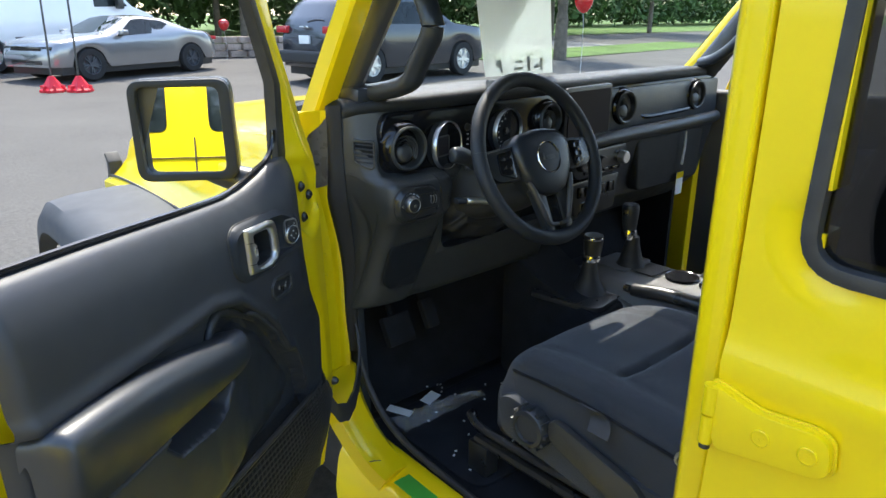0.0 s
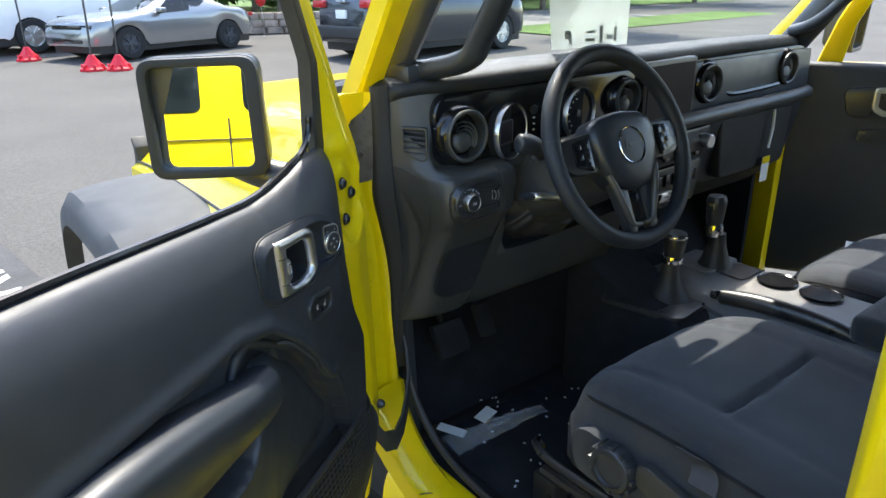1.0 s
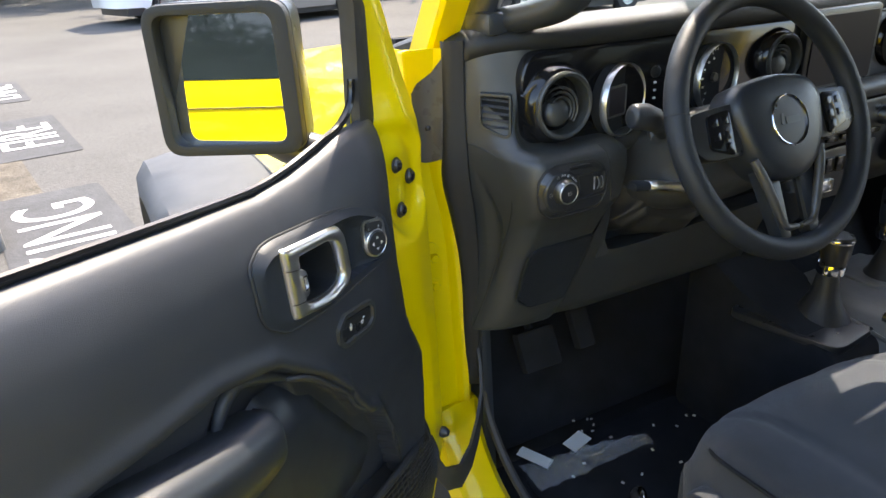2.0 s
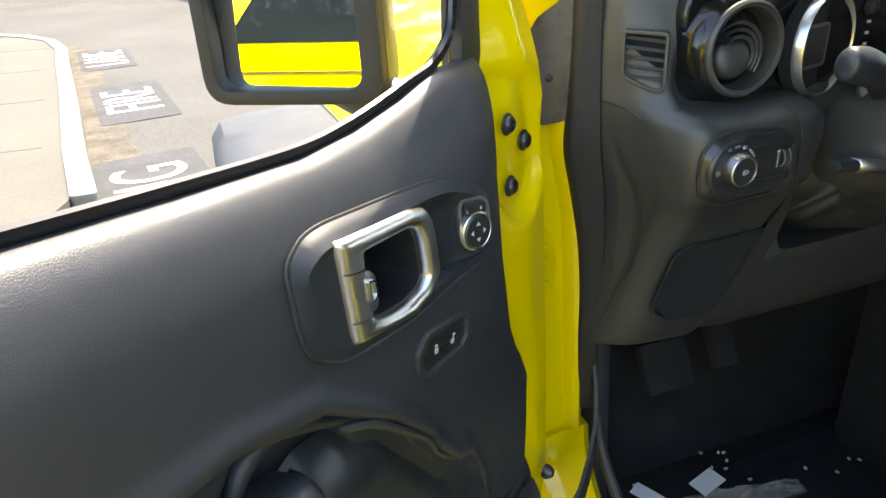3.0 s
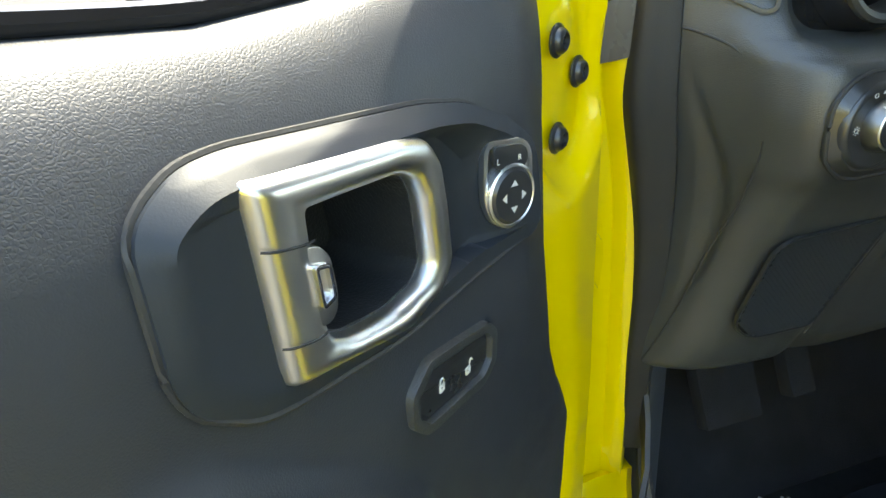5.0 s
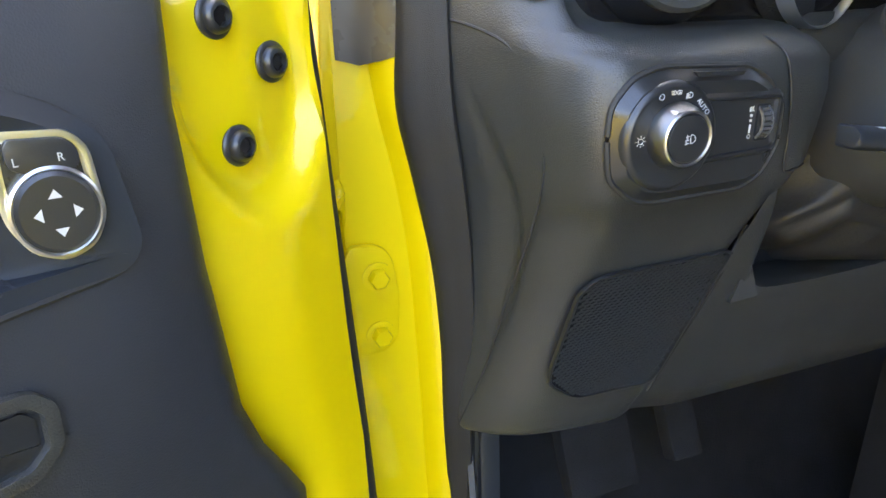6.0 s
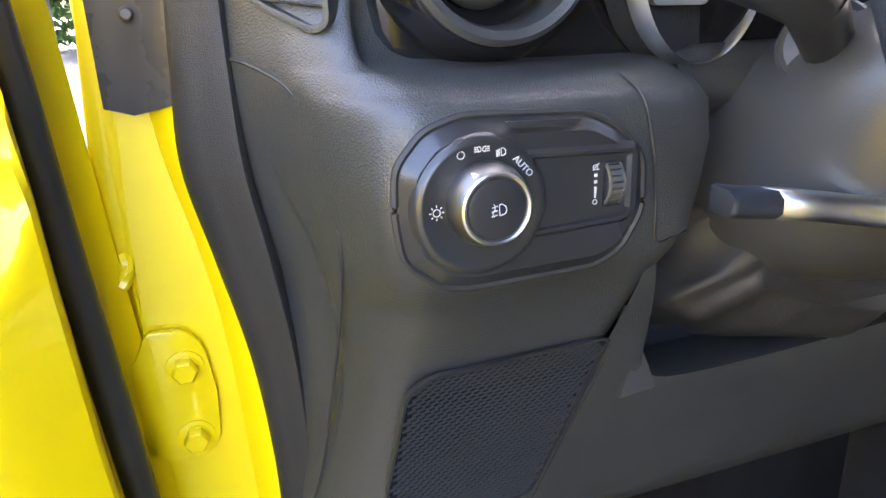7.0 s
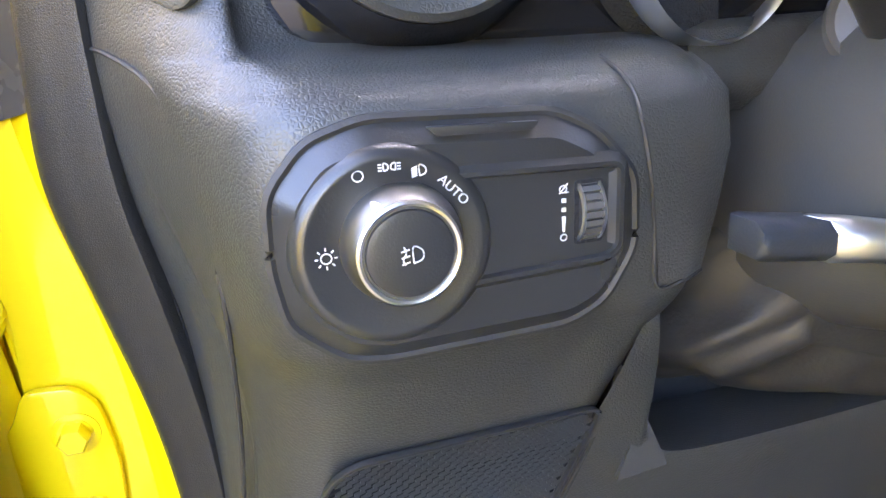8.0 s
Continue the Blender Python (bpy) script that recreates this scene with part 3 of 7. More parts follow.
def wheel(parent, x, y, z, r=0.40, w=0.25, side=-1, rim=SATIN, spokes=5):
    hub = part("wheel", moved(lathe([(r * 0.62, -w / 2), (r * 0.94, -w / 2), (r, -w / 2 + 0.03), (r, w / 2 - 0.03), (r * 0.94, w / 2), (r * 0.62, w / 2), (r * 0.60, 0)], seg=36, close=False),
                              Matrix.Translation((x, y, z)) @ Matrix.Rotation(math.pi / 2, 4, "Y")), TYRE, parent)
    bm = lathe([(r * 0.66, side * w * 0.46), (r * 0.60, side * w * 0.44), (r * 0.57, side * w * 0.2), (0, side * w * 0.18)], seg=36, close=False)
    for k in range(spokes):
        for o in (-0.16, 0.16):
            a = 2 * math.pi * k / spokes + o
            s = box(r * 0.1, r * 0.62, -r * 0.045, r * 0.045, -0.015, 0.015, 0.004)
            moved(s, Matrix.Rotation(a, 4, "Z") @ Matrix.Translation((0, 0, side * w * 0.36)))
            bm = join(bm, s)
    bm = join(bm, moved(lathe([(0, -0.02), (r * 0.16, -0.02), (r * 0.16, 0.02), (0, 0.02)], seg=20), Matrix.Translation((0, 0, side * w * 0.36))))
    part("rim", moved(bm, Matrix.Translation((x, y, z)) @ Matrix.Rotation(math.pi / 2, 4, "Y")), rim, hub)
    return hub


for wx in (-0.12, 1.66):
    for wy in (0.82, -2.18):
        wheel(car, wx, wy, ground_z(wy) + 0.40, 0.40, 0.25, 1 if wx > 1 else -1)
part("wheel_well", box(0.06, 0.30, 0.25, 1.35, 0.55, 1.08, 0.02), RUBBER, car)
part("underbody", box(0.05, 1.49, -2.75, 1.6, 0.38, 0.56, 0.02), RUBBER, car)

# --- cabin shell ---
part("cabin_floor", join(box(0.08, 1.46, -2.7, 0.02, 0.57, 0.60, 0.0), moved(box(0.08, 1.46, -0.015, 0.015, -0.02, 0.40, 0.0), Matrix.Translation((0, 0.09, 0.60)) @ Matrix.Rotation(-0.55, 4, "X"))), CARPET, car, "black carpet floor")
part("firewall", box(0.04, 1.50, 0.24, 0.27, 0.57, 1.40), CARPET, car)
part("kick_panel", prism(rounded([(-0.02, 0.62), (0.24, 0.62), (0.24, 1.0), (-0.0, 1.0)], 0.01), 0.055, 0.075, "yz", 0.004), PLASTIC, car)
part("far_kick_panel", box(1.455, 1.475, 0.03, 0.24, 0.60, 1.10, 0.004), CARPET, car)
part("scuttle", box(0.02, 1.52, 0.10, 0.24, 1.33, 1.375, 0.01), PLASTIC, car)
part("rear_seat_back", box(0.12, 1.42, -2.05, -1.85, 0.75, 1.45, 0.06, 3), CLOTH, car)

# ================= the open front door =================
# local x runs from the hinge to the free edge, y towards the cabin side, z up
DOOR = pose(0, 0, 0, 0, 0, -143.13)
door = thing("front_door", "open yellow car door with black grained inner panel", "car door", DOOR)


def lerp_table(table, v):
    if v <= table[0][0]:
        return table[0][1]
    for (a, p), (b, q) in zip(table, table[1:]):
        if v <= b:
            return p + (q - p) * (v - a) / (b - a)
    return table[-1][1]


def smooth_table(table, v):
    """A rounded curve through a table."""
    k = max(0, min(len(table) - 2, sum(1 for a, _ in table if a <= v) - 1))

    def slope(i):
        a, b = table[max(0, i - 1)], table[min(len(table) - 1, i + 1)]
        return (b[1] - a[1]) / (b[0] - a[0])
    (x0, y0), (x1, y1) = table[k], table[k + 1]
    h = x1 - x0
    t = max(0.0, min(1.0, (v - x0) / h))
    return (2 * t ** 3 - 3 * t * t + 1) * y0 + (t ** 3 - 2 * t * t + t) * h * slope(k) + (3 * t * t - 2 * t ** 3) * y1 + (t ** 3 - t * t) * h * slope(k + 1)


TOP = [(0.15, 1.352), (0.19, 1.350), (0.235, 1.349), (0.262, 1.343), (0.29, 1.336), (0.345, 1.326), (0.40, 1.322), (0.50, 1.328), (0.60, 1.336), (0.70, 1.344), (0.88, 1.356)]
LEFT = [(0.60, 0.18), (0.70, 0.16), (0.83, 0.145), (0.95, 0.143), (1.01, 0.147), (1.035, 0.160), (1.06, 0.174), (1.09, 0.183), (1.18, 0.185), (1.25, 0.186), (1.29, 0.180), (1.32, 0.172), (1.355, 0.160)]
PROF = [(0.0, -0.022), (0.002, -0.012), (0.008, -0.003), (0.022, 0.0075), (0.045, 0.0170), (0.07, 0.0225), (0.10, 0.0258), (0.13, 0.0275), (0.20, 0.030), (0.30, 0.030), (0.40, 0.026), (0.75, 0.018)]
# pressed inner sheet and outer skin
front = [(0.055, 0.78), (0.059, 0.90), (0.065, 1.00), (0.073, 1.10), (0.080, 1.18), (0.085, 1.25), (0.089, 1.30), (0.092, 1.335)]
shell = [(u - 0.045, z) for u, z in front] + [(0.20, 1.29), (0.86, 1.29), (0.88, 1.27), (0.88, 0.72), (0.85, 0.66), (0.30, 0.63), (0.18, 0.66), (0.10, 0.73)]
part("outer_skin", prism(shell, -0.085, -0.036, "xz", 0.008), YELLOW, door)
rows = []
for z in [*np.linspace(0.66, 1.16, 24), *np.linspace(1.17, 1.335, 44), 1.345, 1.36, 1.38, 1.40, 1.43, 1.46, 1.48, 1.50, 1.54, 1.58, 1.622, 1.66]:
    high = z > 1.34
    uf = lerp_table([(b, a) for a, b in front[:-1]] + [(1.335, 0.092), (1.36, 0.093), (1.40, 0.101), (1.46, 0.113), (1.52, 0.133), (1.622, 0.172), (1.66, 0.189)], z) + max(0, 0.80 - z) * 0.6
    uf += lerp_table([(0.66, 0.016), (0.92, 0.0125), (1.0, 0.0085), (1.07, 0.0050), (1.14, 0.0026), (1.22, 0.0)], z)
    ul = lerp_table([(1.34, 0.196), (1.36, 0.192), (1.40, 0.185), (1.46, 0.176), (1.49, 0.173), (1.52, 0.185), (1.622, 0.234), (1.66, 0.254)], z) if high else lerp_table(LEFT, z) + 0.03
    nb = lerp_table([(1.30, 0.018), (1.335, 0.013), (1.36, 0.006), (1.40, -0.004), (1.46, -0.014), (1.50, -0.019), (1.622, -0.030), (1.66, -0.034)], z)
    row = []
    for k in range(37):
        s = k / 36
        u = uf + (ul - uf) * s
        trim_n = 1.0 if z > 1.36 else lerp_table(PROF, lerp_table(TOP, 0.19) - z) - 0.025
        fall = lerp_table([(1.34, 0.052), (1.42, 0.030), (1.50, 0.010), (1.66, 0.004)], z)
        n = nb - fall + fall * min(1, s * 8) ** 0.5
        left_n = min(n, trim_n) if z < 1.29 else lerp_table([(1.29, -0.0065), (1.32, -0.020), (1.35, -0.034), (1.40, -0.024), (1.46, -0.022), (1.50, -0.024), (1.622, -0.033), (1.66, -0.036)], z)
        q = max(0.0, min(1.0, (s - 0.35) / 0.5))
        n += (left_n - n) * q * q * (3 - 2 * q) if s > 0.3 else 0.0
        d = math.hypot((u - (0.142 + 0.05 * (z - 1.26))) / 0.038, (z - 1.262) / 0.072)
        q = max(0, min(1, (1.20 - d) * 2.6))
        n -= 0.015 * q * q * (3 - 2 * q)
        row.append(Vector((u, n, z)))
    rows.append(row)
part("pressed_edge", loft(rows, cap=False), YELLOW, door)
part("edge_seal", tube([(u - 0.0050, -0.014, z) for u, z in front], 0.0090, 12, n=30), RUBBER, door)
for u, z in ((0.157, 1.286), (0.124, 1.262), (0.152, 1.2235)):
    scr = part("screw", disc_at((u, 0.0055, z), (0, 1, 0), [(0.0104, 0), (0.0107, 0.0012), (0.0099, 0.0022), (0.0083, 0.0028), (0.0078, 0.0048), (0.0062, 0.0066), (0.0050, 0.0070), (0.0046, 0.0042), (0, 0.0042)], 32), SATIN, door, "black button-head screw")
    # Raised dark star stands in for the shade inside the screw socket.
    part("star_recess", prism([(u + (0.0044 if k % 2 else 0.0030) * math.cos(k * math.pi / 6), z + (0.0044 if k % 2 else 0.0030) * math.sin(k * math.pi / 6)) for k in range(12)], 0.0095, 0.0102, "xz"), GLOSS, scr)
# window frame with its inner rubber
w_out = [(0.075, 1.30), (0.085, 1.365), (0.108, 1.44), (0.172, 1.623), (0.262, 1.79), (0.30, 1.81), (0.85, 1.81), (0.87, 1.79), (0.878, 1.29)]
w_in = [(0.17, 1.30), (0.168, 1.365), (0.168, 1.47), (0.233, 1.623), (0.320, 1.755), (0.335, 1.765), (0.82, 1.765), (0.83, 1.755), (0.838, 1.29)]
part("window_frame", frame_of(w_out, w_in, -0.043, -0.026, "xz", 0.004), YELLOW, door)
r_out = [(0.158, 1.31), (0.160, 1.37), (0.160, 1.478), (0.228, 1.622), (0.315, 1.768), (0.33, 1.775), (0.83, 1.775), (0.845, 1.765), (0.852, 1.29)]
r_in = [(0.194, 1.31), (0.191, 1.37), (0.184, 1.482), (0.245, 1.618), (0.326, 1.750), (0.342, 1.756), (0.815, 1.756), (0.822, 1.748), (0.828, 1.29)]
part("window_channel", frame_of(r_out, r_in, -0.040, -0.019, "xz", 0.003), RUBBER, door)
part("window_seal", tube([(0.196, -0.024, 1.40), (0.204, -0.024, 1.372), (0.236, -0.022, 1.352)] + [(u, -0.022, lerp_table(TOP, u) + 0.004) for u in (0.275, 0.30, 0.345, 0.40, 0.50, 0.60, 0.70, 0.87)], 0.0048, 8, n=60), GLOSS, door)
# inner panel: shoulder, flat, step towards the lower panel
HO = [(0.430, 1.283), (0.391, 1.280), (0.352, 1.277), (0.334, 1.273), (0.326, 1.262), (0.322, 1.242), (0.319, 1.214), (0.326, 1.203), (0.352, 1.193), (0.372, 1.196), (0.399, 1.201), (0.423, 1.204), (0.425, 1.226), (0.4265, 1.244), (0.428, 1.262)]
HI = [(0.404, 1.266), (0.383, 1.265), (0.356, 1.2635), (0.345, 1.2590), (0.3405, 1.250), (0.338, 1.234), (0.336, 1.217), (0.343, 1.209), (0.362, 1.206), (0.376, 1.207), (0.390, 1.209), (0.399, 1.214), (0.402, 1.228), (0.403, 1.241), (0.404, 1.253)]


def between(a):
    return [(p[0] + (q[0] - p[0]) * a, p[1] + (q[1] - p[1]) * a) for p, q in zip(HO, HI)]


WELL = between(-0.25)
bz = [(0.462, 1.276), (0.444, 1.288), (0.425, 1.290), (0.322, 1.283), (0.288, 1.277), (0.252, 1.262), (0.237, 1.249), (0.231, 1.203), (0.238, 1.192), (0.294, 1.191), (0.352, 1.187), (0.419, 1.194), (0.435, 1.198), (0.457, 1.214), (0.463, 1.228)]
UNDER = inset(rounded(bz, 0.010, 4), 0.009)


def edge_distance(p, poly):
    best = 9.0
    for i in range(len(poly)):
        a, b = Vector(poly[i - 1]), Vector(poly[i])
        k = max(0, min(1, (Vector(p) - a).dot(b - a) / (b - a).length_squared))
        best = min(best, (Vector(p) - a - (b - a) * k).length)
    return best


def scoop(u, z):
    """Depth of the hollow in front of and under the armrest."""
    top = lerp_table([(0.16, 0.78), (0.235, 0.86), (0.255, 0.945), (0.285, 1.003), (0.307, 1.012), (0.336, 1.05), (0.345, 1.07), (0.388, 1.117), (0.458, 1.172), (0.53, 1.19), (0.60, 1.19), (0.90, 1.20)], u)
    k = max(0.0, min(1.0, (top - z) / 0.007))
    lip = 0.0055 * math.exp(-((z - top - 0.009) / 0.011) ** 2)
    return (k * k * (3 - 2 * k) * 0.024 - lip) * max(0, min(1, (u - 0.17) / 0.05))


CUP = [(0.535, 1.11), (0.532, 1.145), (0.515, 1.163), (0.485, 1.168), (0.455, 1.155), (0.425, 1.133), (0.41, 1.10)]
rows = []
for k in range(230):
    s = (k / 229) ** 1.2
    row = []
    for j in range(200):
        f = j / 199
        u0 = 0.2
        for _ in range(3):
            z = lerp_table(TOP, u0) - s * (lerp_table(TOP, u0) - 0.66)
            u = lerp_table(LEFT, z) + f * (0.875 - lerp_table(LEFT, z))
            u0 = u
        drop = lerp_table(TOP, u) - z
        n = smooth_table(PROF, drop) - scoop(u, z)
        if inside(u, z, CUP):
            q = min(1.0, edge_distance((u, z), CUP) / 0.012)
            n -= 0.016 * q * (2 - q)
        if inside(u, z, WELL):
            n = -0.035
        elif inside(u, z, UNDER):
            n = 0.004
        e = min(f / 0.022, 1.0)
        n -= 0.012 * max(0.0, 1 - (u - lerp_table(LEFT, z)) / 0.055) ** 1.5 * max(0.0, min(1.0, (z - 1.05) / 0.12))
        row.append(Vector((u, n - 0.009 * (1 - e) ** 2 - (0.02 * (1 - min((1 - f) / 0.03, 1)) ** 2), z)))
    rows.append(row)
part("inner_panel", loft(rows, cap=False), SOFT, door, "black soft-touch grained inner panel", angle=60)
# armrest with pull
arm = []
for u, zt, nn, dr in ((0.868, 1.165, 0.014, 0.07), (0.867, 1.186, 0.042, 0.09), (0.862, 1.198, 0.060, 0.105), (0.848, 1.203, 0.067, 0.11), (0.80, 1.201, 0.069, 0.11), (0.743, 1.195, 0.069, 0.105), (0.651, 1.178, 0.067, 0.09), (0.58, 1.160, 0.064, 0.075), (0.529, 1.148, 0.060, 0.068), (0.497, 1.144, 0.057, 0.062), (0.484, 1.141, 0.052, 0.058), (0.478, 1.136, 0.040, 0.052), (0.475, 1.130, 0.012, 0.046)):
    arm.append([Vector((u, 0.0, zt - 0.010)), Vector((u, nn * 0.35, zt - 0.005)), Vector((u, nn * 0.60, zt)), Vector((u, nn * 0.76, zt - 0.0012)), Vector((u, nn * 0.90, zt - 0.007)), Vector((u, nn * 0.975, zt - 0.015)), Vector((u, nn, zt - 0.026)),
                Vector((u, nn, zt - 0.040 if dr > 0.06 else zt - dr * 0.7)), Vector((u, nn - 0.003, zt - dr * 0.85)), Vector((u, nn * 0.7, zt - dr)), Vector((u, 0.0, zt - dr - 0.01))])
part("armrest", loft(spread(arm, 44), cap=False), PLASTIC, door, "dark grey moulded armrest and pull handle", angle=70)
HOLLOW = [(0.517, 1.078), (0.549, 1.044), (0.58, 1.037), (0.686, 1.056), (0.716, 1.087), (0.692, 1.098), (0.612, 1.095), (0.532, 1.083)]


low = []
for u in np.linspace(0.275, 0.868, 170):
    zt = lerp_table([(0.275, 0.985), (0.307, 1.004), (0.336, 1.042), (0.388, 1.106), (0.43, 1.125), (0.46, 1.128), (0.49, 1.115), (0.53, 1.106), (0.58, 1.103), (0.651, 1.104), (0.743, 1.106), (0.88, 1.108)], u)
    nf = lerp_table([(0.275, 0.002), (0.32, 0.010), (0.40, 0.018), (0.46, 0.028), (0.52, 0.044), (0.60, 0.057), (0.70, 0.064), (0.848, 0.065), (0.859, 0.056), (0.865, 0.036), (0.868, 0.004)], u)
    col3 = []
    for k in range(80):
        f = k / 79
        z = zt + (0.895 - zt) * f
        soft = 0.012 if u > 0.55 else 0.05
        up = max(0.0, min(1.0, (zt - z) / soft))
        dn = max(0.0, min(1.0, (z - 0.895) / 0.05))
        n = -0.006 + (nf + 0.006) * (up * (2 - up)) * (0.35 + 0.65 * dn * (2 - dn)) * (0.92 + 0.08 * f)
        if inside(u, z, HOLLOW):
            q = min(1.0, edge_distance((u, z), HOLLOW) / 0.022)
            n -= 0.042 * q * (2 - q)
        col3.append(Vector((u, n, z)))
    low.append(col3)
part("lower_panel", loft(low, cap=False), PLASTIC, door, "dark grey lower door panel with grip hollow", angle=60)
ledge = [(0.4450, 1.146), (0.4331, 1.1405), (0.4077, 1.1252), (0.3801, 1.0986), (0.3520, 1.0705), (0.3425, 1.056), (0.3360, 1.042), (0.3148, 1.0205), (0.3030, 1.0165), (0.2930, 1.0135), (0.2767, 0.9945), (0.2636, 0.9627), (0.2532, 0.9264), (0.2455, 0.885)]
part("panel_edge", tube([(u, 0.0285, z + 0.003) for u, z in ledge], [0.0015, 0.0040, 0.0044, 0.0042, 0.0040, 0.0040, 0.0040, 0.0038, 0.0036, 0.0034, 0.0028, 0.0022, 0.0015, 0.0010], 8, n=70), SOFT, door)
cup = []
for u, z, r in ((0.530, 1.120, 0.006), (0.520, 1.142, 0.010), (0.507, 1.160, 0.013), (0.485, 1.167, 0.014), (0.455, 1.153, 0.013), (0.42, 1.133, 0.010), (0.385, 1.108, 0.006)):
    cup.append((u, 0.006, z))
part("pull_cup", tube(cup, [0.003, 0.006, 0.008, 0.008, 0.007, 0.006, 0.003], 12, n=40), SOFT, door)
# map pocket with woven net and its rim
rim_pts = [(0.88, 0.030, 0.925), (0.72, 0.036, 0.918), (0.59, 0.036, 0.908), (0.45, 0.035, 0.895), (0.32, 0.033, 0.882), (0.22, 0.029, 0.870), (0.160, 0.020, 0.862)]
part("pocket_rim", tube(rim_pts, 0.006, 8), RUBBER, door)
part("pocket_side", tube([(0.158, 0.010, 0.90), (0.152, 0.020, 0.862), (0.150, 0.024, 0.80), (0.165, 0.026, 0.755), (0.22, 0.026, 0.712), (0.32, 0.026, 0.685), (0.50, 0.024, 0.668), (0.88, 0.022, 0.66)], 0.009, 8, n=40), RUBBER, door)
net = bmesh.new()


def net_point(u, f):
    """A point of the net: u along the rim, f from the rim (0) to the hem (1)."""
    zt = lerp_table([(0.15, 0.862), (0.22, 0.870), (0.32, 0.882), (0.45, 0.895), (0.59, 0.908), (0.72, 0.918), (0.90, 0.925)], u)
    zb = lerp_table([(0.15, 0.80), (0.165, 0.755), (0.22, 0.712), (0.32, 0.685), (0.50, 0.668), (0.9, 0.66)], u)
    return Vector((u, 0.033 + 0.010 * math.sin(math.pi * f), zt + (zb - zt) * f))


def strand(pts, r):
    """A flat cord through points."""
    bm = bmesh.new()
    vs = [(bm.verts.new(p + Vector((0, 0.001, r))), bm.verts.new(p + Vector((0, 0.001, -r))), bm.verts.new(p + Vector((r * 0.3, -0.001, -r))), bm.verts.new(p + Vector((r * 0.3, -0.001, r)))) for p in pts]
    for a, b in zip(vs, vs[1:]):
        for i in range(4):
            bm.faces.new((a[i], a[(i + 1) % 4], b[(i + 1) % 4], b[i]))
    return bm


for k in range(20):
    net = join(net, strand([net_point(u, (k + 0.3) / 20) for u in np.linspace(0.152, 0.88, 40)], 0.0014))
for k in range(52):
    u0 = 0.155 + 0.0138 * k
    net = join(net, strand([net_point(min(0.89, max(0.152, u0 + 0.02 * f)), f) for f in np.linspace(0, 1, 7)], 0.0018))
part("pocket_net", net, RUBBER, door, "black elastic net")
part("pocket_back", loft([[net_point(u, f) - Vector((0, 0.03, 0)) for u in np.linspace(0.152, 0.89, 20)] for f in (0, 0.5, 1)], cap=False), CARPET, door)
# handle bezel, pull ring and switches
bzr, holer = rounded(bz, 0.010, 4), rounded(between(0.5), 0.004, 4)


def turned(u):
    """The surround turns towards the seat beside the mirror adjuster."""
    return lerp_table([(0.225, 0.009), (0.24, 0.003), (0.262, -0.007), (0.285, -0.014), (0.305, -0.011), (0.325, -0.004), (0.345, 0.0)], u)


def bezel_ring(pts, n, dip=1.0):
    return [Vector((u, n + turned(u) * (dip if turned(u) < 0 else 1.0), z)) for u, z in pts]


face_in = inset(bzr, 0.0085)
edge_n = [min(0.0290, lerp_table(PROF, 1.330 - z) + 0.0040) for u, z in bzr]
rings = [bezel_ring(bzr, 0.002, 0.0), [p + Vector((0, k - 0.02, 0)) for p, k in zip(bezel_ring(bzr, 0.02, 0.0), edge_n)],
         [p + Vector((0, 0.4 * k + 0.6 * 0.0305 - 0.02 - 0.0004, 0)) for p, k in zip(bezel_ring(inset(bzr, 0.0045), 0.02, 0.1), edge_n)], bezel_ring(face_in, 0.0305, 0.2)]
for k in range(1, 9):
    rings.append(bezel_ring([(a[0] + (b[0] - a[0]) * k / 8, a[1] + (b[1] - a[1]) * k / 8) for a, b in zip(face_in, holer)], 0.0305 - 0.0015 * min(1, k / 3), min(1.0, 0.2 + 0.27 * k)))
rings.append([Vector((u, 0.016, z)) for u, z in holer])
bez = part("handle_bezel", loft(rings, cap=False, closed=True), BEZEL, door, "satin black handle surround")
part("bezel_shadow_line", tube([(u, lerp_table(PROF, 1.330 - z) + 0.0008, z) for u, z in inset(bzr, -0.0004)], 0.0016, 6, True, len(bzr)), RUBBER, bez)
well = rounded(between(0.96), 0.0032, 4)
# The shade of the recess is put into the well's darker colour.
part("handle_well", join(prism(well, -0.030, -0.026, "xz"), frame_of(well, inset(well, 0.0015), -0.026, 0.026, "xz")), PAD, bez)
ring = []
for a, n in ((0.0, 0.014), (0.0, 0.0275), (0.05, 0.0315), (0.15, 0.0345), (0.30, 0.0360), (0.60, 0.0362), (0.85, 0.0345), (0.97, 0.0310), (1.0, 0.0260), (1.0, 0.0190)):
    ring.append([Vector((u, n, z)) for u, z in rounded(between(a), 0.0032, 4)])
grip = part("door_handle", loft(ring, cap=False, closed=True), SILVER, door, "satin silver door release handle", angle=50)
part("handle_split", join(tube([(0.4272, 0.0335, 1.2600), (0.4235, 0.0362, 1.2593), (0.412, 0.0366, 1.2572), (0.405, 0.0345, 1.2558)], 0.0005, 5, n=10), tube([(0.4245, 0.0335, 1.2230), (0.421, 0.0362, 1.2225), (0.410, 0.0366, 1.2205), (0.4035, 0.0345, 1.2194)], 0.0005, 5, n=10)), RUBBER, grip)
lever = part("release_lever", prism(rounded([(0.414, 1.2555), (0.404, 1.2540), (0.3985, 1.2480), (0.3965, 1.2330), (0.3975, 1.2255), (0.401, 1.2220), (0.412, 1.2230)], 0.003), 0.020, 0.0350, "xz", 0.002), SILVER, grip)
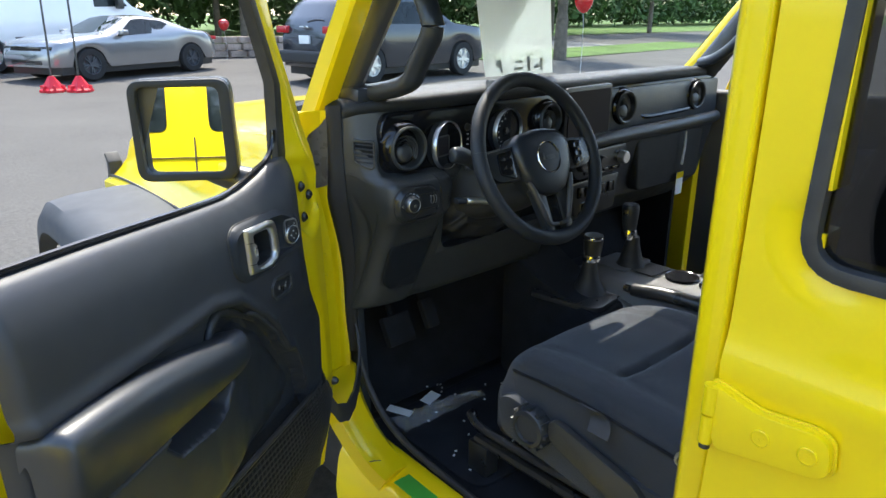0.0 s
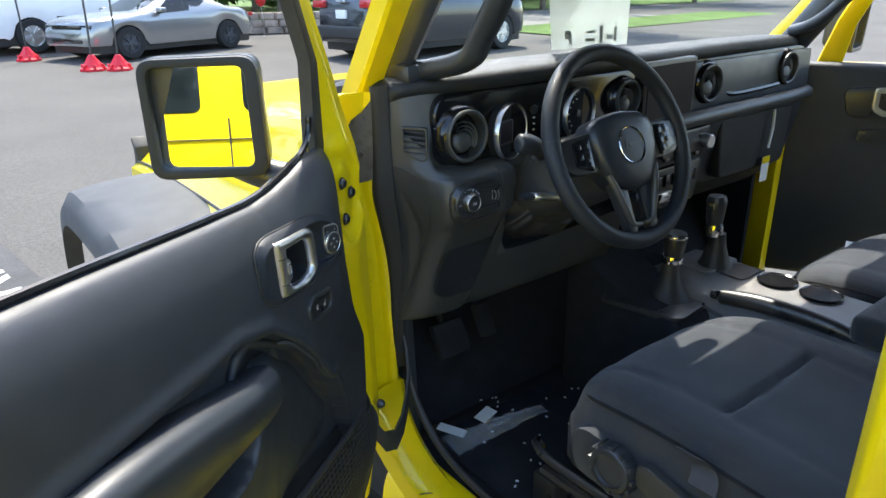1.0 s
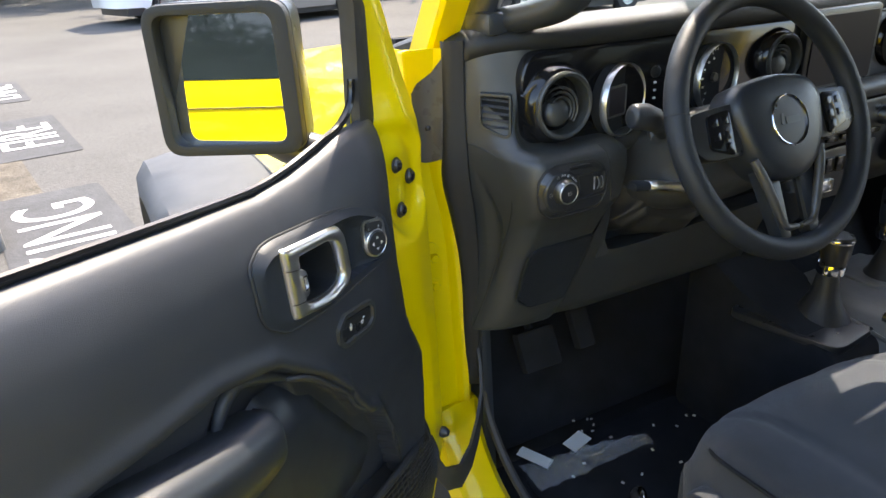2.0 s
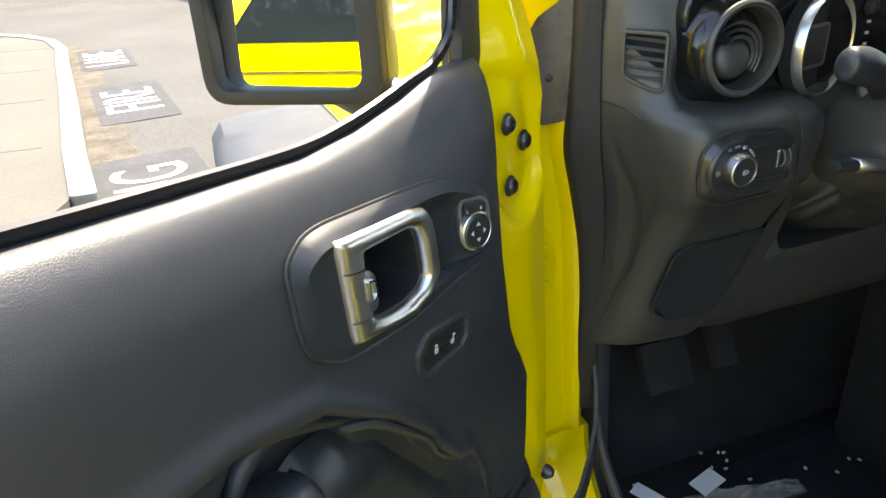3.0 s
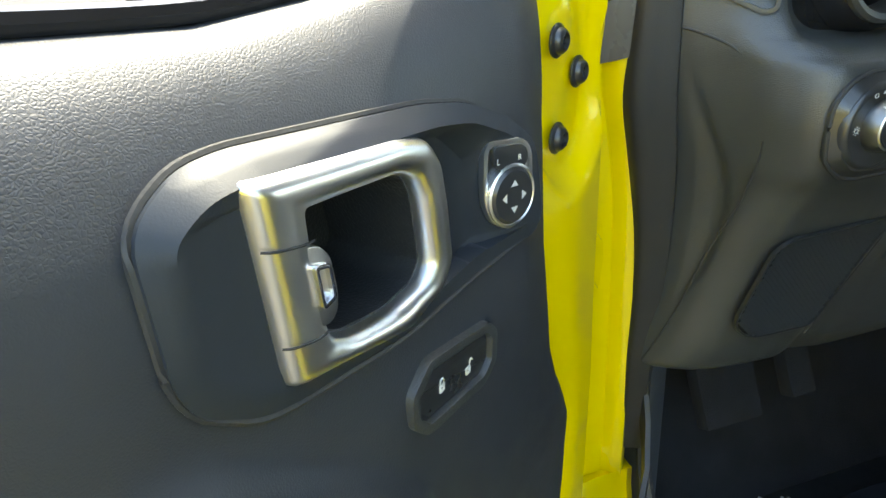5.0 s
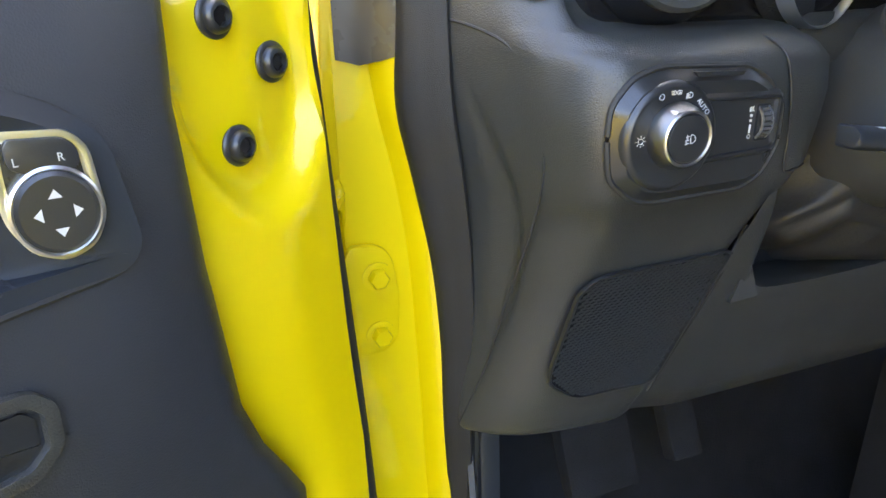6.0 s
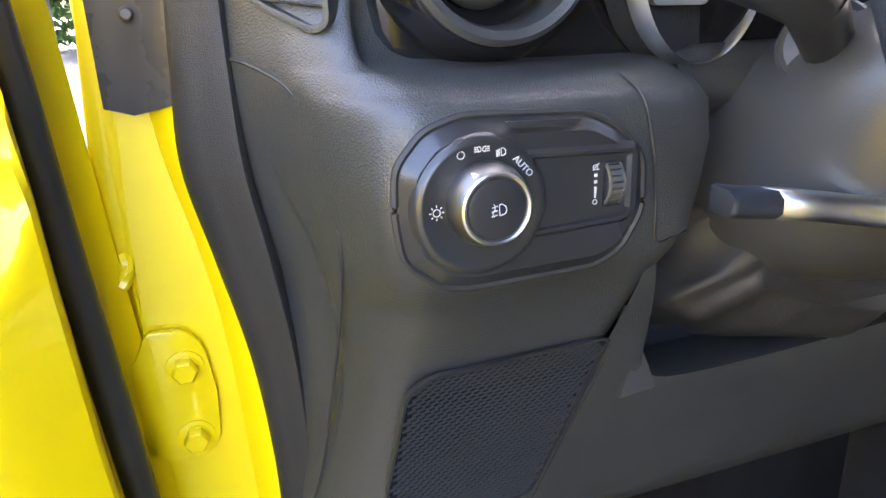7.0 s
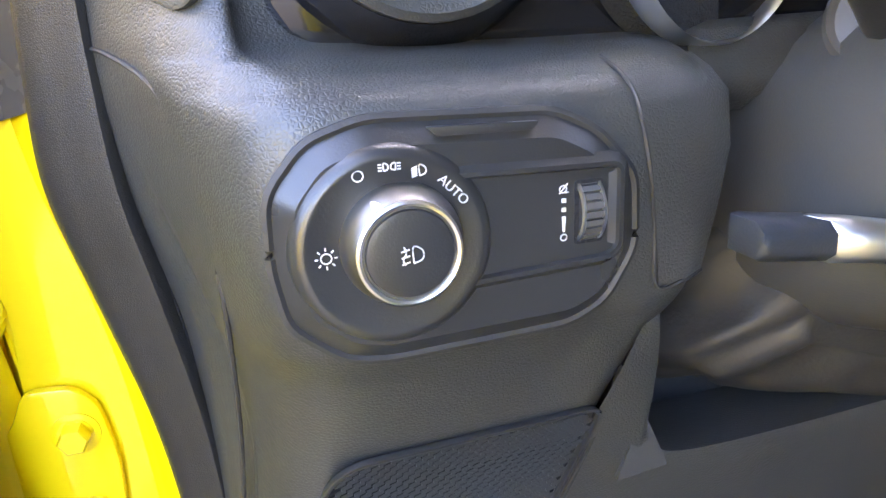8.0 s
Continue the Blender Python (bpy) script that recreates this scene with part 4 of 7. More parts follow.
part("lever_tab", frame_of(rounded([(0.4085, 1.2480), (0.4010, 1.2465), (0.3995, 1.2320), (0.4065, 1.2300)], 0.002), rounded([(0.4070, 1.2460), (0.4022, 1.2450), (0.4010, 1.2335), (0.4055, 1.2322)], 0.001), 0.034, 0.0372, "xz", 0.0005), CHROME, grip)
ms_pts = rounded([(0.2605 + (u - 0.2605) * 0.88, z) for u, z in ((0.2830, 1.2500), (0.2790, 1.2550), (0.2490, 1.2530), (0.2410, 1.2460), (0.2385, 1.2180), (0.2460, 1.2060), (0.2600, 1.2015), (0.2750, 1.2070), (0.2830, 1.2200), (0.2840, 1.2350))], 0.005, 4)
ms = part("mirror_switch", frame_of(ms_pts, inset(ms_pts, 0.0030), 0.0300, 0.0348, "xz", 0.0009), SILVER, door, "mirror adjuster with chrome rim")
ms.matrix_local = Matrix.Translation((0.2585, 0.0280, 1.2235)) @ Matrix.Rotation(radians(-20), 4, "Z") @ Matrix.Diagonal((0.86, 0.85, 0.95, 1)) @ Matrix.Translation((-0.2605, -0.0325, -1.2225))
part("rim_plate", prism(inset(ms_pts, 0.0018), 0.0300, 0.0330, "xz"), SILVER, ms)
part("switch_body", prism(inset(ms_pts, 0.0045), 0.0320, 0.0336, "xz"), SATIN, ms)
part("rocker", prism(rounded([(0.2605 + (u - 0.2605) * 0.88, z) for u, z in ((0.2770, 1.2490), (0.2745, 1.2520), (0.2510, 1.2505), (0.2460, 1.2460), (0.2460, 1.2390), (0.2530, 1.2365), (0.2670, 1.2370), (0.2765, 1.2410))], 0.003), 0.0330, 0.0368, "xz", 0.0012), SATIN, ms)
part("dial", disc_at((0.2605, 0.0330, 1.2225), (0, 1, 0), [(0.0165, 0), (0.0163, 0.0045), (0.0145, 0.0062), (0, 0.0062)], 40), SATIN, ms)
part("dial_ring", disc_at((0.2605, 0.0330, 1.2225), (0, 1, 0), [(0.0162, 0), (0.0162, 0.0042), (0.0170, 0.0050), (0.0182, 0.0042), (0.0182, 0)], 40), SILVER, ms)
arrows = bmesh.new()
for k in range(4):
    c, s = math.cos(k * math.pi / 2), math.sin(k * math.pi / 2)
    tri3 = [(0.2605 + 0.0095 * c, 1.2225 + 0.0095 * s), (0.2605 + 0.006 * c - 0.0027 * s, 1.2225 + 0.006 * s + 0.0027 * c), (0.2605 + 0.006 * c + 0.0027 * s, 1.2225 + 0.006 * s - 0.0027 * c)]
    arrows = join(arrows, prism(tri3, 0.0390, 0.0394, "xz"))
part("arrow_marks", arrows, WHITE, ms)
FACE = Matrix.Rotation(math.pi, 4, "Z") @ Matrix.Rotation(math.pi / 2, 4, "X")
part("letter_l", letters("L", 0.0046, Matrix.Translation((0.2715, 0.0369, 1.2432)) @ FACE, 0.0003), WHITE, ms)
part("letter_r", letters("R", 0.0046, Matrix.Translation((0.2548, 0.0369, 1.2432)) @ FACE, 0.0003), WHITE, ms)
lk_o = rounded([(0.357, 1.157), (0.341, 1.170), (0.285, 1.163), (0.276, 1.153), (0.277, 1.133), (0.290, 1.123), (0.345, 1.126), (0.357, 1.138)], 0.0045, 3)
lk_i = inset(lk_o, 0.009)
lks = part("lock_switch", frame_of(lk_o, lk_i, 0.014, 0.0335, "xz", 0.0012, inner_top=inset(lk_o, 0.0070), outer_top=inset(lk_o, 0.0015)), DASH, door, "black door lock switch with white padlock marks")
part("lock_rocker", prism(inset(lk_o, 0.0098), 0.018, 0.0310, "xz", 0.0012), SATIN, lks)


def padlock(u, z, opened):
    bm = frame_of(rounded([(u - 0.0023, z - 0.0040), (u + 0.0023, z - 0.0040), (u + 0.0023, z + 0.0006), (u - 0.0023, z + 0.0006)], 0.0008, 2), rounded([(u - 0.0007, z - 0.0026), (u + 0.0007, z - 0.0026), (u + 0.0007, z - 0.0010), (u - 0.0007, z - 0.0010)], 0.0003, 2), 0.0310, 0.0315, "xz")
    dx = -0.0030 if opened else 0
    pts = [(u + 0.0014 + dx, 0.0313, z + 0.0006), (u + 0.0014 + dx, 0.0313, z + 0.0028), (u + dx, 0.0313, z + 0.0042), (u - 0.0014 + dx, 0.0313, z + 0.0028), (u - 0.0014 + dx, 0.0313, z + (0.0024 if opened else 0.0006))]
    return join(bm, tube(pts, 0.0005, 5, n=12))


part("padlock_mark", padlock(0.329, 1.147, False), WHITE, lks)
part("padlock_mark", padlock(0.305, 1.143, True), WHITE, lks)
# check strap between door and pillar
strap = thing("check_strap", "black fabric door check strap on the front pillar", "strap")
part("webbing", slab(loft([[Vector((x, y, z + h)) for h in (-0.022, 0.022)] for x, y, z in ((-0.112, -0.122, 0.86), (-0.106, -0.130, 0.815), (-0.088, -0.135, 0.782), (-0.060, -0.130, 0.772), (-0.028, -0.108, 0.782), (0.002, -0.080, 0.803), (0.026, -0.055, 0.832), (0.040, -0.030, 0.870), (0.045, -0.010, 0.910))], cap=False), 0.005), RUBBER, strap)
part("hook", disc_at((-0.072, -0.090, 0.838), (0.6, -0.8, 0), [(0.009, 0), (0.009, 0.006), (0.005, 0.012), (0, 0.012)], 14), SATIN, strap)

# --- door mirror ---
dm = thing("door_mirror", "black door mirror reflecting yellow bodywork", "mirror", pose(-0.296, 0.0, 1.402, -1, 0, -28.6))
# local x: across the glass, local y: away from the glass (behind)
g_o = rounded([(-0.074, 0.076), (0.067, 0.076), (0.069, -0.079), (-0.073, -0.079)], 0.016, 5)
h_o2 = rounded([(-0.087, 0.088), (0.086, 0.090), (0.090, -0.094), (-0.086, -0.092)], 0.026, 5)
glass = part("mirror_glass", prism(g_o, 0.004, 0.008, "xz"), MIRROR, dm)
glass.matrix_local = Matrix.Rotation(radians(-7.2), 4, "Z") @ Matrix.Rotation(radians(-2.5), 4, "X")
part("housing", frame_of(h_o2, inset(g_o, 0.0005), -0.014, 0.012, "xz", 0.004), PAD, dm)
part("housing_back", prism(h_o2, 0.012, 0.085, "xz", 0.02, 3, top=scaled(h_o2, 0.80)), PLASTIC, dm)
part("housing_side", frame_of(scaled(h_o2, 1.012), scaled(h_o2, 0.99), 0.004, 0.05, "xz", 0.003), SATIN, dm)
part("mirror_arm", tube([(0.02, 0.05, -0.07), (0.08, 0.03, -0.10), (0.14, 0.02, -0.115)], [0.03, 0.026, 0.03], 12), SATIN, dm)

# ================= dashboard =================
dash = thing("dashboard", "black dashboard with round vents, gauges and centre screen", "dashboard")
SECT = [
    (1.405, [(0.022, -0.010), (0.030, -0.022), (0.046, -0.036), (0.075, -0.050), (0.11, -0.060), (0.18, -0.060), (0.235, -0.060), (0.25, -0.03)]),
    (1.345, [(0.016, -0.012), (0.030, -0.030), (0.048, -0.048), (0.078, -0.062), (0.11, -0.068), (0.18, -0.066), (0.235, -0.064), (0.25, -0.03)]),
    (1.300, [(0.014, -0.014), (0.032, -0.036), (0.050, -0.058), (0.074, -0.074), (0.092, -0.066), (0.18, -0.055), (0.235, -0.055), (0.252, -0.03)]),
    (1.276, [(0.014, -0.016), (0.034, -0.044), (0.052, -0.070), (0.074, -0.090), (0.092, -0.078), (0.18, -0.066), (0.236, -0.066), (0.254, -0.04)]),
    (1.269, [(0.015, -0.017), (0.036, -0.048), (0.054, -0.077), (0.078, -0.102), (0.10, -0.104), (0.18, -0.096), (0.237, -0.090), (0.2545, -0.045)]),
    (1.262, [(0.016, -0.018), (0.038, -0.052), (0.056, -0.084), (0.080, -0.112), (0.105, -0.120), (0.18, -0.114), (0.238, -0.108), (0.255, -0.05)]),
    (1.250, [(0.018, -0.020), (0.042, -0.058), (0.060, -0.095), (0.080, -0.1235), (0.108, -0.130), (0.18, -0.127), (0.240, -0.120), (0.256, -0.06)]),
    (1.215, [(0.024, -0.022), (0.047, -0.064), (0.063, -0.104), (0.079, -0.127), (0.108, -0.132), (0.18, -0.129), (0.240, -0.122), (0.256, -0.06)]),
    (1.178, [(0.032, -0.022), (0.050, -0.060), (0.065, -0.098), (0.082, -0.121), (0.108, -0.128), (0.18, -0.126), (0.236, -0.119), (0.252, -0.06)]),
    (1.150, [(0.036, -0.020), (0.052, -0.055), (0.066, -0.085), (0.084, -0.104), (0.108, -0.113), (0.18, -0.113), (0.222, -0.108), (0.24, -0.05)]),
    (1.100, [(0.038, -0.018), (0.051, -0.046), (0.063, -0.068), (0.080, -0.084), (0.104, -0.092), (0.16, -0.094), (0.207, -0.090), (0.225, -0.04)]),
    (1.040, [(0.036, -0.014), (0.046, -0.036), (0.056, -0.054), (0.072, -0.068), (0.096, -0.076), (0.15, -0.080), (0.190, -0.076), (0.207, -0.03)]),
    (0.985, [(0.030, -0.012), (0.037, -0.028), (0.046, -0.042), (0.062, -0.055), (0.086, -0.064), (0.135, -0.070), (0.172, -0.066), (0.188, -0.02)]),
    (0.955, [(0.028, -0.006), (0.032, -0.014), (0.038, -0.022), (0.054, -0.034), (0.078, -0.044), (0.125, -0.050), (0.160, -0.046), (0.178, 0.0)]),
    (0.950, [(0.03, 0.02), (0.034, 0.02), (0.04, 0.02), (0.054, 0.02), (0.078, 0.02), (0.125, 0.02), (0.160, 0.02), (0.178, 0.02)]),
]
grid = [smooth_line([(x, y, z) for x, y in pts], 90) for z, pts in SECT]
end = spread(grid, 130)
for row in end:                                 # crescent-shaped recess along the door seal
    edge = row[0].x
    for k, p in enumerate(row):
        if 1.035 < p.z < 1.262:
            a = (p.z - 1.035) / 0.227
            d = p.x - edge - 0.0095
            w = 0.0135 * math.sin(math.pi * a ** 0.75)
            q = max(0.0, min(1.0, (w - d) / 0.0025)) * max(0.0, min(1.0, d / 0.008))
            row[k] = p + Vector((0.0030, 0.0022, 0)) * q
part("end_moulding", loft(end, cap=False), DASH, dash, "grained black end of the dashboard", angle=75)
# seam lines on the moulding
seam = [(0.0145, -0.0165, 1.278), (0.030, -0.040, 1.274), (0.047, -0.067, 1.262), (0.056, -0.084, 1.240), (0.060, -0.092, 1.20), (0.059, -0.082, 1.15), (0.054, -0.057, 1.09), (0.046, -0.040, 1.03), (0.036, -0.026, 0.985), (0.031, -0.016, 0.96)]
part("seam", tube(seam, 0.0011, 6, n=50), RUBBER, dash)
# top pad
pad = []
for x, yf, zt in ((0.02, -0.02, 1.418), (0.06, -0.05, 1.432), (0.20, -0.084, 1.436), (0.45, -0.092, 1.44), (0.60, -0.090, 1.44), (0.80, -0.080, 1.438), (1.1, -0.06, 1.438), (1.40, -0.05, 1.436), (1.52, -0.03, 1.425)):
    pad.append([Vector((x, 0.24, zt - 0.035)), Vector((x, 0.14, zt - 0.012)), Vector((x, 0.04, zt - 0.001)), Vector((x, yf + 0.03, zt)), Vector((x, yf + 0.008, zt - 0.004)), Vector((x, yf, zt - 0.014)), Vector((x, yf + 0.004, zt - 0.030)), Vector((x, yf + 0.03, zt - 0.042)), Vector((x, 0.2, zt - 0.05))])
part("top_pad", loft(spread(pad, 60), closed=True), PAD, dash, "black soft dashboard top", angle=60)
part("defrost_vent", prism(rounded([(0.09, -0.015), (0.19, -0.02), (0.20, 0.05), (0.085, 0.055)], 0.012), 1.431, 1.4385, "xy", 0.002), SATIN, dash)
# gloss black instrument panel
part("fascia", prism(rounded([(0.088, 1.270), (0.245, 1.266), (0.30, 1.255), (0.70, 1.27), (0.70, 1.405), (0.60, 1.405), (0.10, 1.402), (0.085, 1.37)], 0.03), -0.080, -0.03, "xz", 0.008), GLOSS, dash, "gloss black instrument fascia")
part("fascia_right", prism(rounded([(0.90, 1.285), (1.47, 1.295), (1.48, 1.40), (1.44, 1.41), (0.90, 1.405)], 0.03), -0.062, -0.02, "xz", 0.008), STREAKREFL, dash, "gloss black trim with reflections")
part("trim_handle", tube([(1.05, -0.066, 1.312), (1.10, -0.072, 1.305), (1.30, -0.072, 1.310), (1.34, -0.066, 1.318)], 0.008, 8, n=20), GLOSS, dash)
part("lower_lip", tube([(0.25, -0.075, 1.255), (0.70, -0.095, 1.262), (0.88, -0.10, 1.268), (1.2, -0.10, 1.272), (1.46, -0.085, 1.272), (1.50, -0.05, 1.27)], 0.020, 10, n=40), DASH, dash)
# Same plastic as the dash; the shade down here is put into darker colours.
part("lower_dash", join(prism([(0.02, 1.40), (-0.07, 1.40), (-0.075, 1.26), (-0.06, 1.20), (-0.03, 1.06), (0.05, 0.98), (0.2, 0.98), (0.2, 1.40)], 0.25, 1.50, "yz", 0.012)), PLASTIC, dash)
part("glovebox", prism(rounded([(1.05, 1.240), (1.44, 1.240), (1.42, 1.07), (1.07, 1.07)], 0.025), -0.070, 0.0, "xz", 0.012, 3), PAD, dash, "black glovebox lid")


def round_vent(x, y, z, r, turn=38):
    """A round vent: gloss shroud, matt ring, and a turned barrel with nested curved blades."""
    v = part("air_vent", disc_at((x, y, z), (0, -1, 0), [(r * 1.30, -0.012), (r * 1.26, -0.004), (r * 1.14, 0.010), (r * 1.06, 0.013), (r * 1.02, 0.012)], 48, False), GLOSS, dash, "round air vent with gloss black shroud and dark blades")
    part("vent_ring", disc_at((x, y, z), (0, -1, 0), [(r * 1.06, 0.008), (r * 1.05, 0.017), (r * 0.99, 0.0195), (r * 0.90, 0.0175), (r * 0.86, 0.010), (r * 0.84, -0.022), (0, -0.024)], 48, False), DASH, v)
    m = Matrix.Translation((x, y, z)) @ Matrix.Rotation(radians(turn), 4, "Y")
    for k, rr in enumerate((0.50, 0.68, 0.86)):
        bm, rings = bmesh.new(), []
        for j in range(21):
            a = math.pi * (0.02 + 0.96 * j / 20)
            c, e = math.cos(a), math.sin(a)
            w = 0.10 * r * (0.25 + 0.75 * e)     # the band is widest at its top
            deep = -0.012 + 0.0015 * k
            rings.append([bm.verts.new((rad * c, d, -0.26 * r + rad * e)) for rad, d in ((rr * r, deep), (rr * r + w, deep - 0.001), (rr * r + w, deep + 0.003), (rr * r * 0.97, deep + 0.012))])
        for p, q in zip(rings, rings[1:]):
            for i in range(4):
                bm.faces.new((p[i], p[(i + 1) % 4], q[(i + 1) % 4], q[i]))
        bm.faces.new(rings[0]), bm.faces.new(rings[-1])
        part("blade", moved(bm, m @ Matrix.Diagonal((0.80, 1, 0.80, 1))), DASH, v)
    part("vent_core", disc_at(m @ Vector((0, -0.006, -0.26 * r)), (-0.15, -1, 0.2), [(r * 0.46, -0.008), (r * 0.45, 0.0), (r * 0.38, 0.004), (r * 0.2, 0.006), (0, 0.007)], 32), DASH, v)
    return v


round_vent(0.143, -0.086, 1.327, 0.046)
round_vent(0.604, -0.086, 1.345, 0.040)
round_vent(0.955, -0.070, 1.345, 0.044)
round_vent(1.355, -0.066, 1.352, 0.042)


def gauge(x, z, r, turn, ticks):
    """A round dial turned towards the driver, with a thin bright rim."""
    m = Matrix.Translation((x, -0.084, z)) @ Matrix.Rotation(radians(turn), 4, "Z")
    g = part("gauge", moved(disc_at((0, 0, 0), (0, -1, 0), [(r * 1.02, -0.012), (r * 0.98, 0.006), (r * 0.93, 0.0), (0, -0.001)], 48, False), m), CARPET, dash, "round instrument dial with thin bright rim")
    part("gauge_ring", moved(disc_at((0, 0, 0), (0, -1, 0), [(r * 0.975, 0.002), (r * 0.980, 0.012), (r * 0.995, 0.0135), (r * 1.010, 0.012), (r * 1.02, 0.002)], 56, False), m), SILVER, g)
    if ticks:
        marks = bmesh.new()
        for k in range(18):
            a = radians(238 - k * 9)
            long = 0.70 if k % 3 == 0 else 0.78
            marks = join(marks, moved(box(r * long, r * 0.86, -0.0007, 0.0007, 0.0012, 0.0018), m @ Matrix.Rotation(math.pi / 2, 4, "X") @ Matrix.Rotation(a, 4, "Z")))
        part("tick_marks", marks, WHITE, g)
        figures = bmesh.new()
        for k in range(6):
            a = radians(232 - k * 27)
            figures = join(figures, moved(box(-0.0022, 0.0022, -0.0016, 0.0016, 0.0012, 0.0018), m @ Matrix.Rotation(math.pi / 2, 4, "X") @ Matrix.Translation((r * 0.56 * math.cos(a), r * 0.56 * math.sin(a), 0))))
        part("dial_figures", figures, WHITE, g)
        part("needle_hub", moved(disc_at((0, 0, 0), (0, -1, 0), [(0.008, 0.001), (0.007, 0.006), (0, 0.007)], 20), m), SATIN, g)
    return g, m


g1, gm1 = gauge(0.258, 1.319, 0.054, 16, False)
ds = rounded([(-0.032, -0.022), (0.012, -0.022), (0.012, 0.020), (-0.032, 0.020)], 0.004)
part("display", moved(prism(ds, -0.0035, -0.001, "xz"), gm1), SCREEN, g1)
part("display_rim", moved(frame_of(inset(ds, -0.0022), inset(ds, 0.0008), -0.0045, -0.001, "xz"), gm1), SATINGREY, g1)
gauge(0.455, 1.330, 0.054, 9, True)
part("trip_button", disc_at((0.330, -0.081, 1.352), (0, -1, 0), [(0.009, 0), (0.009, 0.004), (0.007, 0.005), (0.0065, 0.003), (0, 0.003)], 24), SATIN, dash)
part("warning_icons", join(*[box(0.330, 0.335, -0.0815, -0.0805, 1.334 - 0.012 * k, 1.337 - 0.012 * k) for k in range(3)]), WHITE, dash)
# small side vent for the window
SV = Matrix.Translation((0.056, -0.058, 1.319)) @ Matrix.Rotation(radians(-42), 4, "Z") @ Matrix.Diagonal((0.80, 1, 0.90, 1))
so = rounded([(-0.030, 0.036), (0.028, 0.032), (0.028, -0.032), (0.016, -0.036), (-0.020, -0.022), (-0.030, -0.014)], 0.006, 3)
side_vent = part("side_vent", moved(frame_of(so, inset(so, 0.004), -0.010, 0.006, "xz", 0.0015), SV), DASH, dash, "small slatted side window vent")
for k in range(5):
    z0 = 0.024 - 0.0105 * k
    part("slat", moved(moved(box(-0.027, 0.025, -0.003, 0.003, -0.0006, 0.0006), Matrix.Translation((0, -0.005, z0)) @ Matrix.Rotation(radians(6), 4, "Y") @ Matrix.Rotation(radians(24), 4, "X")), SV), CLOTH, side_vent)
# A shallow dark sheet replaces the shade deep behind the slats.
part("vent_back", moved(prism(inset(so, 0.003), 0.000, 0.002, "xz"), SV), CARPET, side_vent)

# --- headlamp switch panel ---
bo = rounded([(0.0795, 1.232), (0.092, 1.2465), (0.110, 1.252), (0.172, 1.2495), (0.188, 1.2415), (0.2020, 1.226), (0.2030, 1.200), (0.192, 1.1815), (0.178, 1.1750), (0.112, 1.1735), (0.098, 1.176), (0.0815, 1.190), (0.0785, 1.210)], 0.006, 4)
hs = part("headlamp_switch", prism(bo, -0.1275, -0.1340, "xz", 0.0, top=inset(bo, 0.0072)), SATIN, dash, "satin black headlamp switch panel")
hs.location.y = -0.0032
part("panel_wall", prism(bo, -0.110, -0.1275, "xz"), SATIN, hs)
part("panel_gap", tube([(a, -0.1272, b) for a, b in inset(bo, -0.0006)], 0.0019, 6, True, len(bo)), RUBBER, hs)
CX, CZ = 0.1173, 1.2150
part("dial_plate", disc_at((0.1155, -0.1315, 1.2135), (0, -1, 0), [(0.0330, -0.001), (0.0322, 0.0016), (0.0308, 0.0036), (0.0290, 0.0050), (0.0276, 0.0052), (0.0264, 0.0047), (0, 0.0046)], 64), SATIN, hs)
knob = part("rotary_knob", disc_at((CX, -0.1345, CZ), (0, -1, 0), [(0.0192, 0), (0.0192, 0.002), (0.0183, 0.0065), (0.0167, 0.0118), (0.0160, 0.0126), (0.0140, 0.0126)], 56), KNOB, hs, "satin silver rotary knob")
part("knob_ring", disc_at((CX, -0.1468, CZ), (0, -1, 0), [(0.0163, -0.001), (0.0160, 0.0008), (0.0152, 0.0014), (0.0144, 0.0010), (0.0142, -0.002)], 56, False), SILVER, knob)
part("knob_gap", disc_at((CX, -0.1440, CZ), (0, -1, 0), [(0.0146, 0), (0.0146, 0.0022), (0, 0.0022)], 48), CARPET, knob)
part("knob_cap", disc_at((CX, -0.1425, CZ), (0, -1, 0), [(0.0137, 0), (0.0137, 0.0043), (0.0131, 0.0054), (0.011, 0.0059), (0, 0.0060)], 56), SATIN, knob)
part("knob_pointer", box(CX - 0.0098, CX - 0.0070, -0.1462, -0.140, CZ + 0.0132, CZ + 0.0157, 0.001), WHITE, knob)
FRONT = Matrix.Rotation(math.pi / 2, 4, "X")


def stroke(pts, y, r=0.00026):
    return tube([(a, y, b) for a, b in pts], r, 5, n=max(4, len(pts) * 3))


def ring2(x, z, r, y):
    return tube([(x + r * math.cos(a), y, z + r * math.sin(a)) for a in np.linspace(0, 2 * math.pi, 12)[:-1]], 0.00025, 5, True, 22)


def lamp_mark(x, z, y, s, rays, flip=1, slant=0.0):
    """A headlamp sign: a half round and its beams."""
    bm = stroke([(x, z - s), (x, z + s), (x + flip * s * 1.0, z + s * 0.7), (x + flip * s * 1.3, z), (x + flip * s * 1.0, z - s * 0.7), (x, z - s)], y)
    for k in range(rays):
        zz = z + s * 0.8 - k * 1.6 * s / max(1, rays - 1)
        bm = join(bm, stroke([(x - flip * s * 0.45, zz), (x - flip * s * 1.5, zz - slant)], y))
    return bm


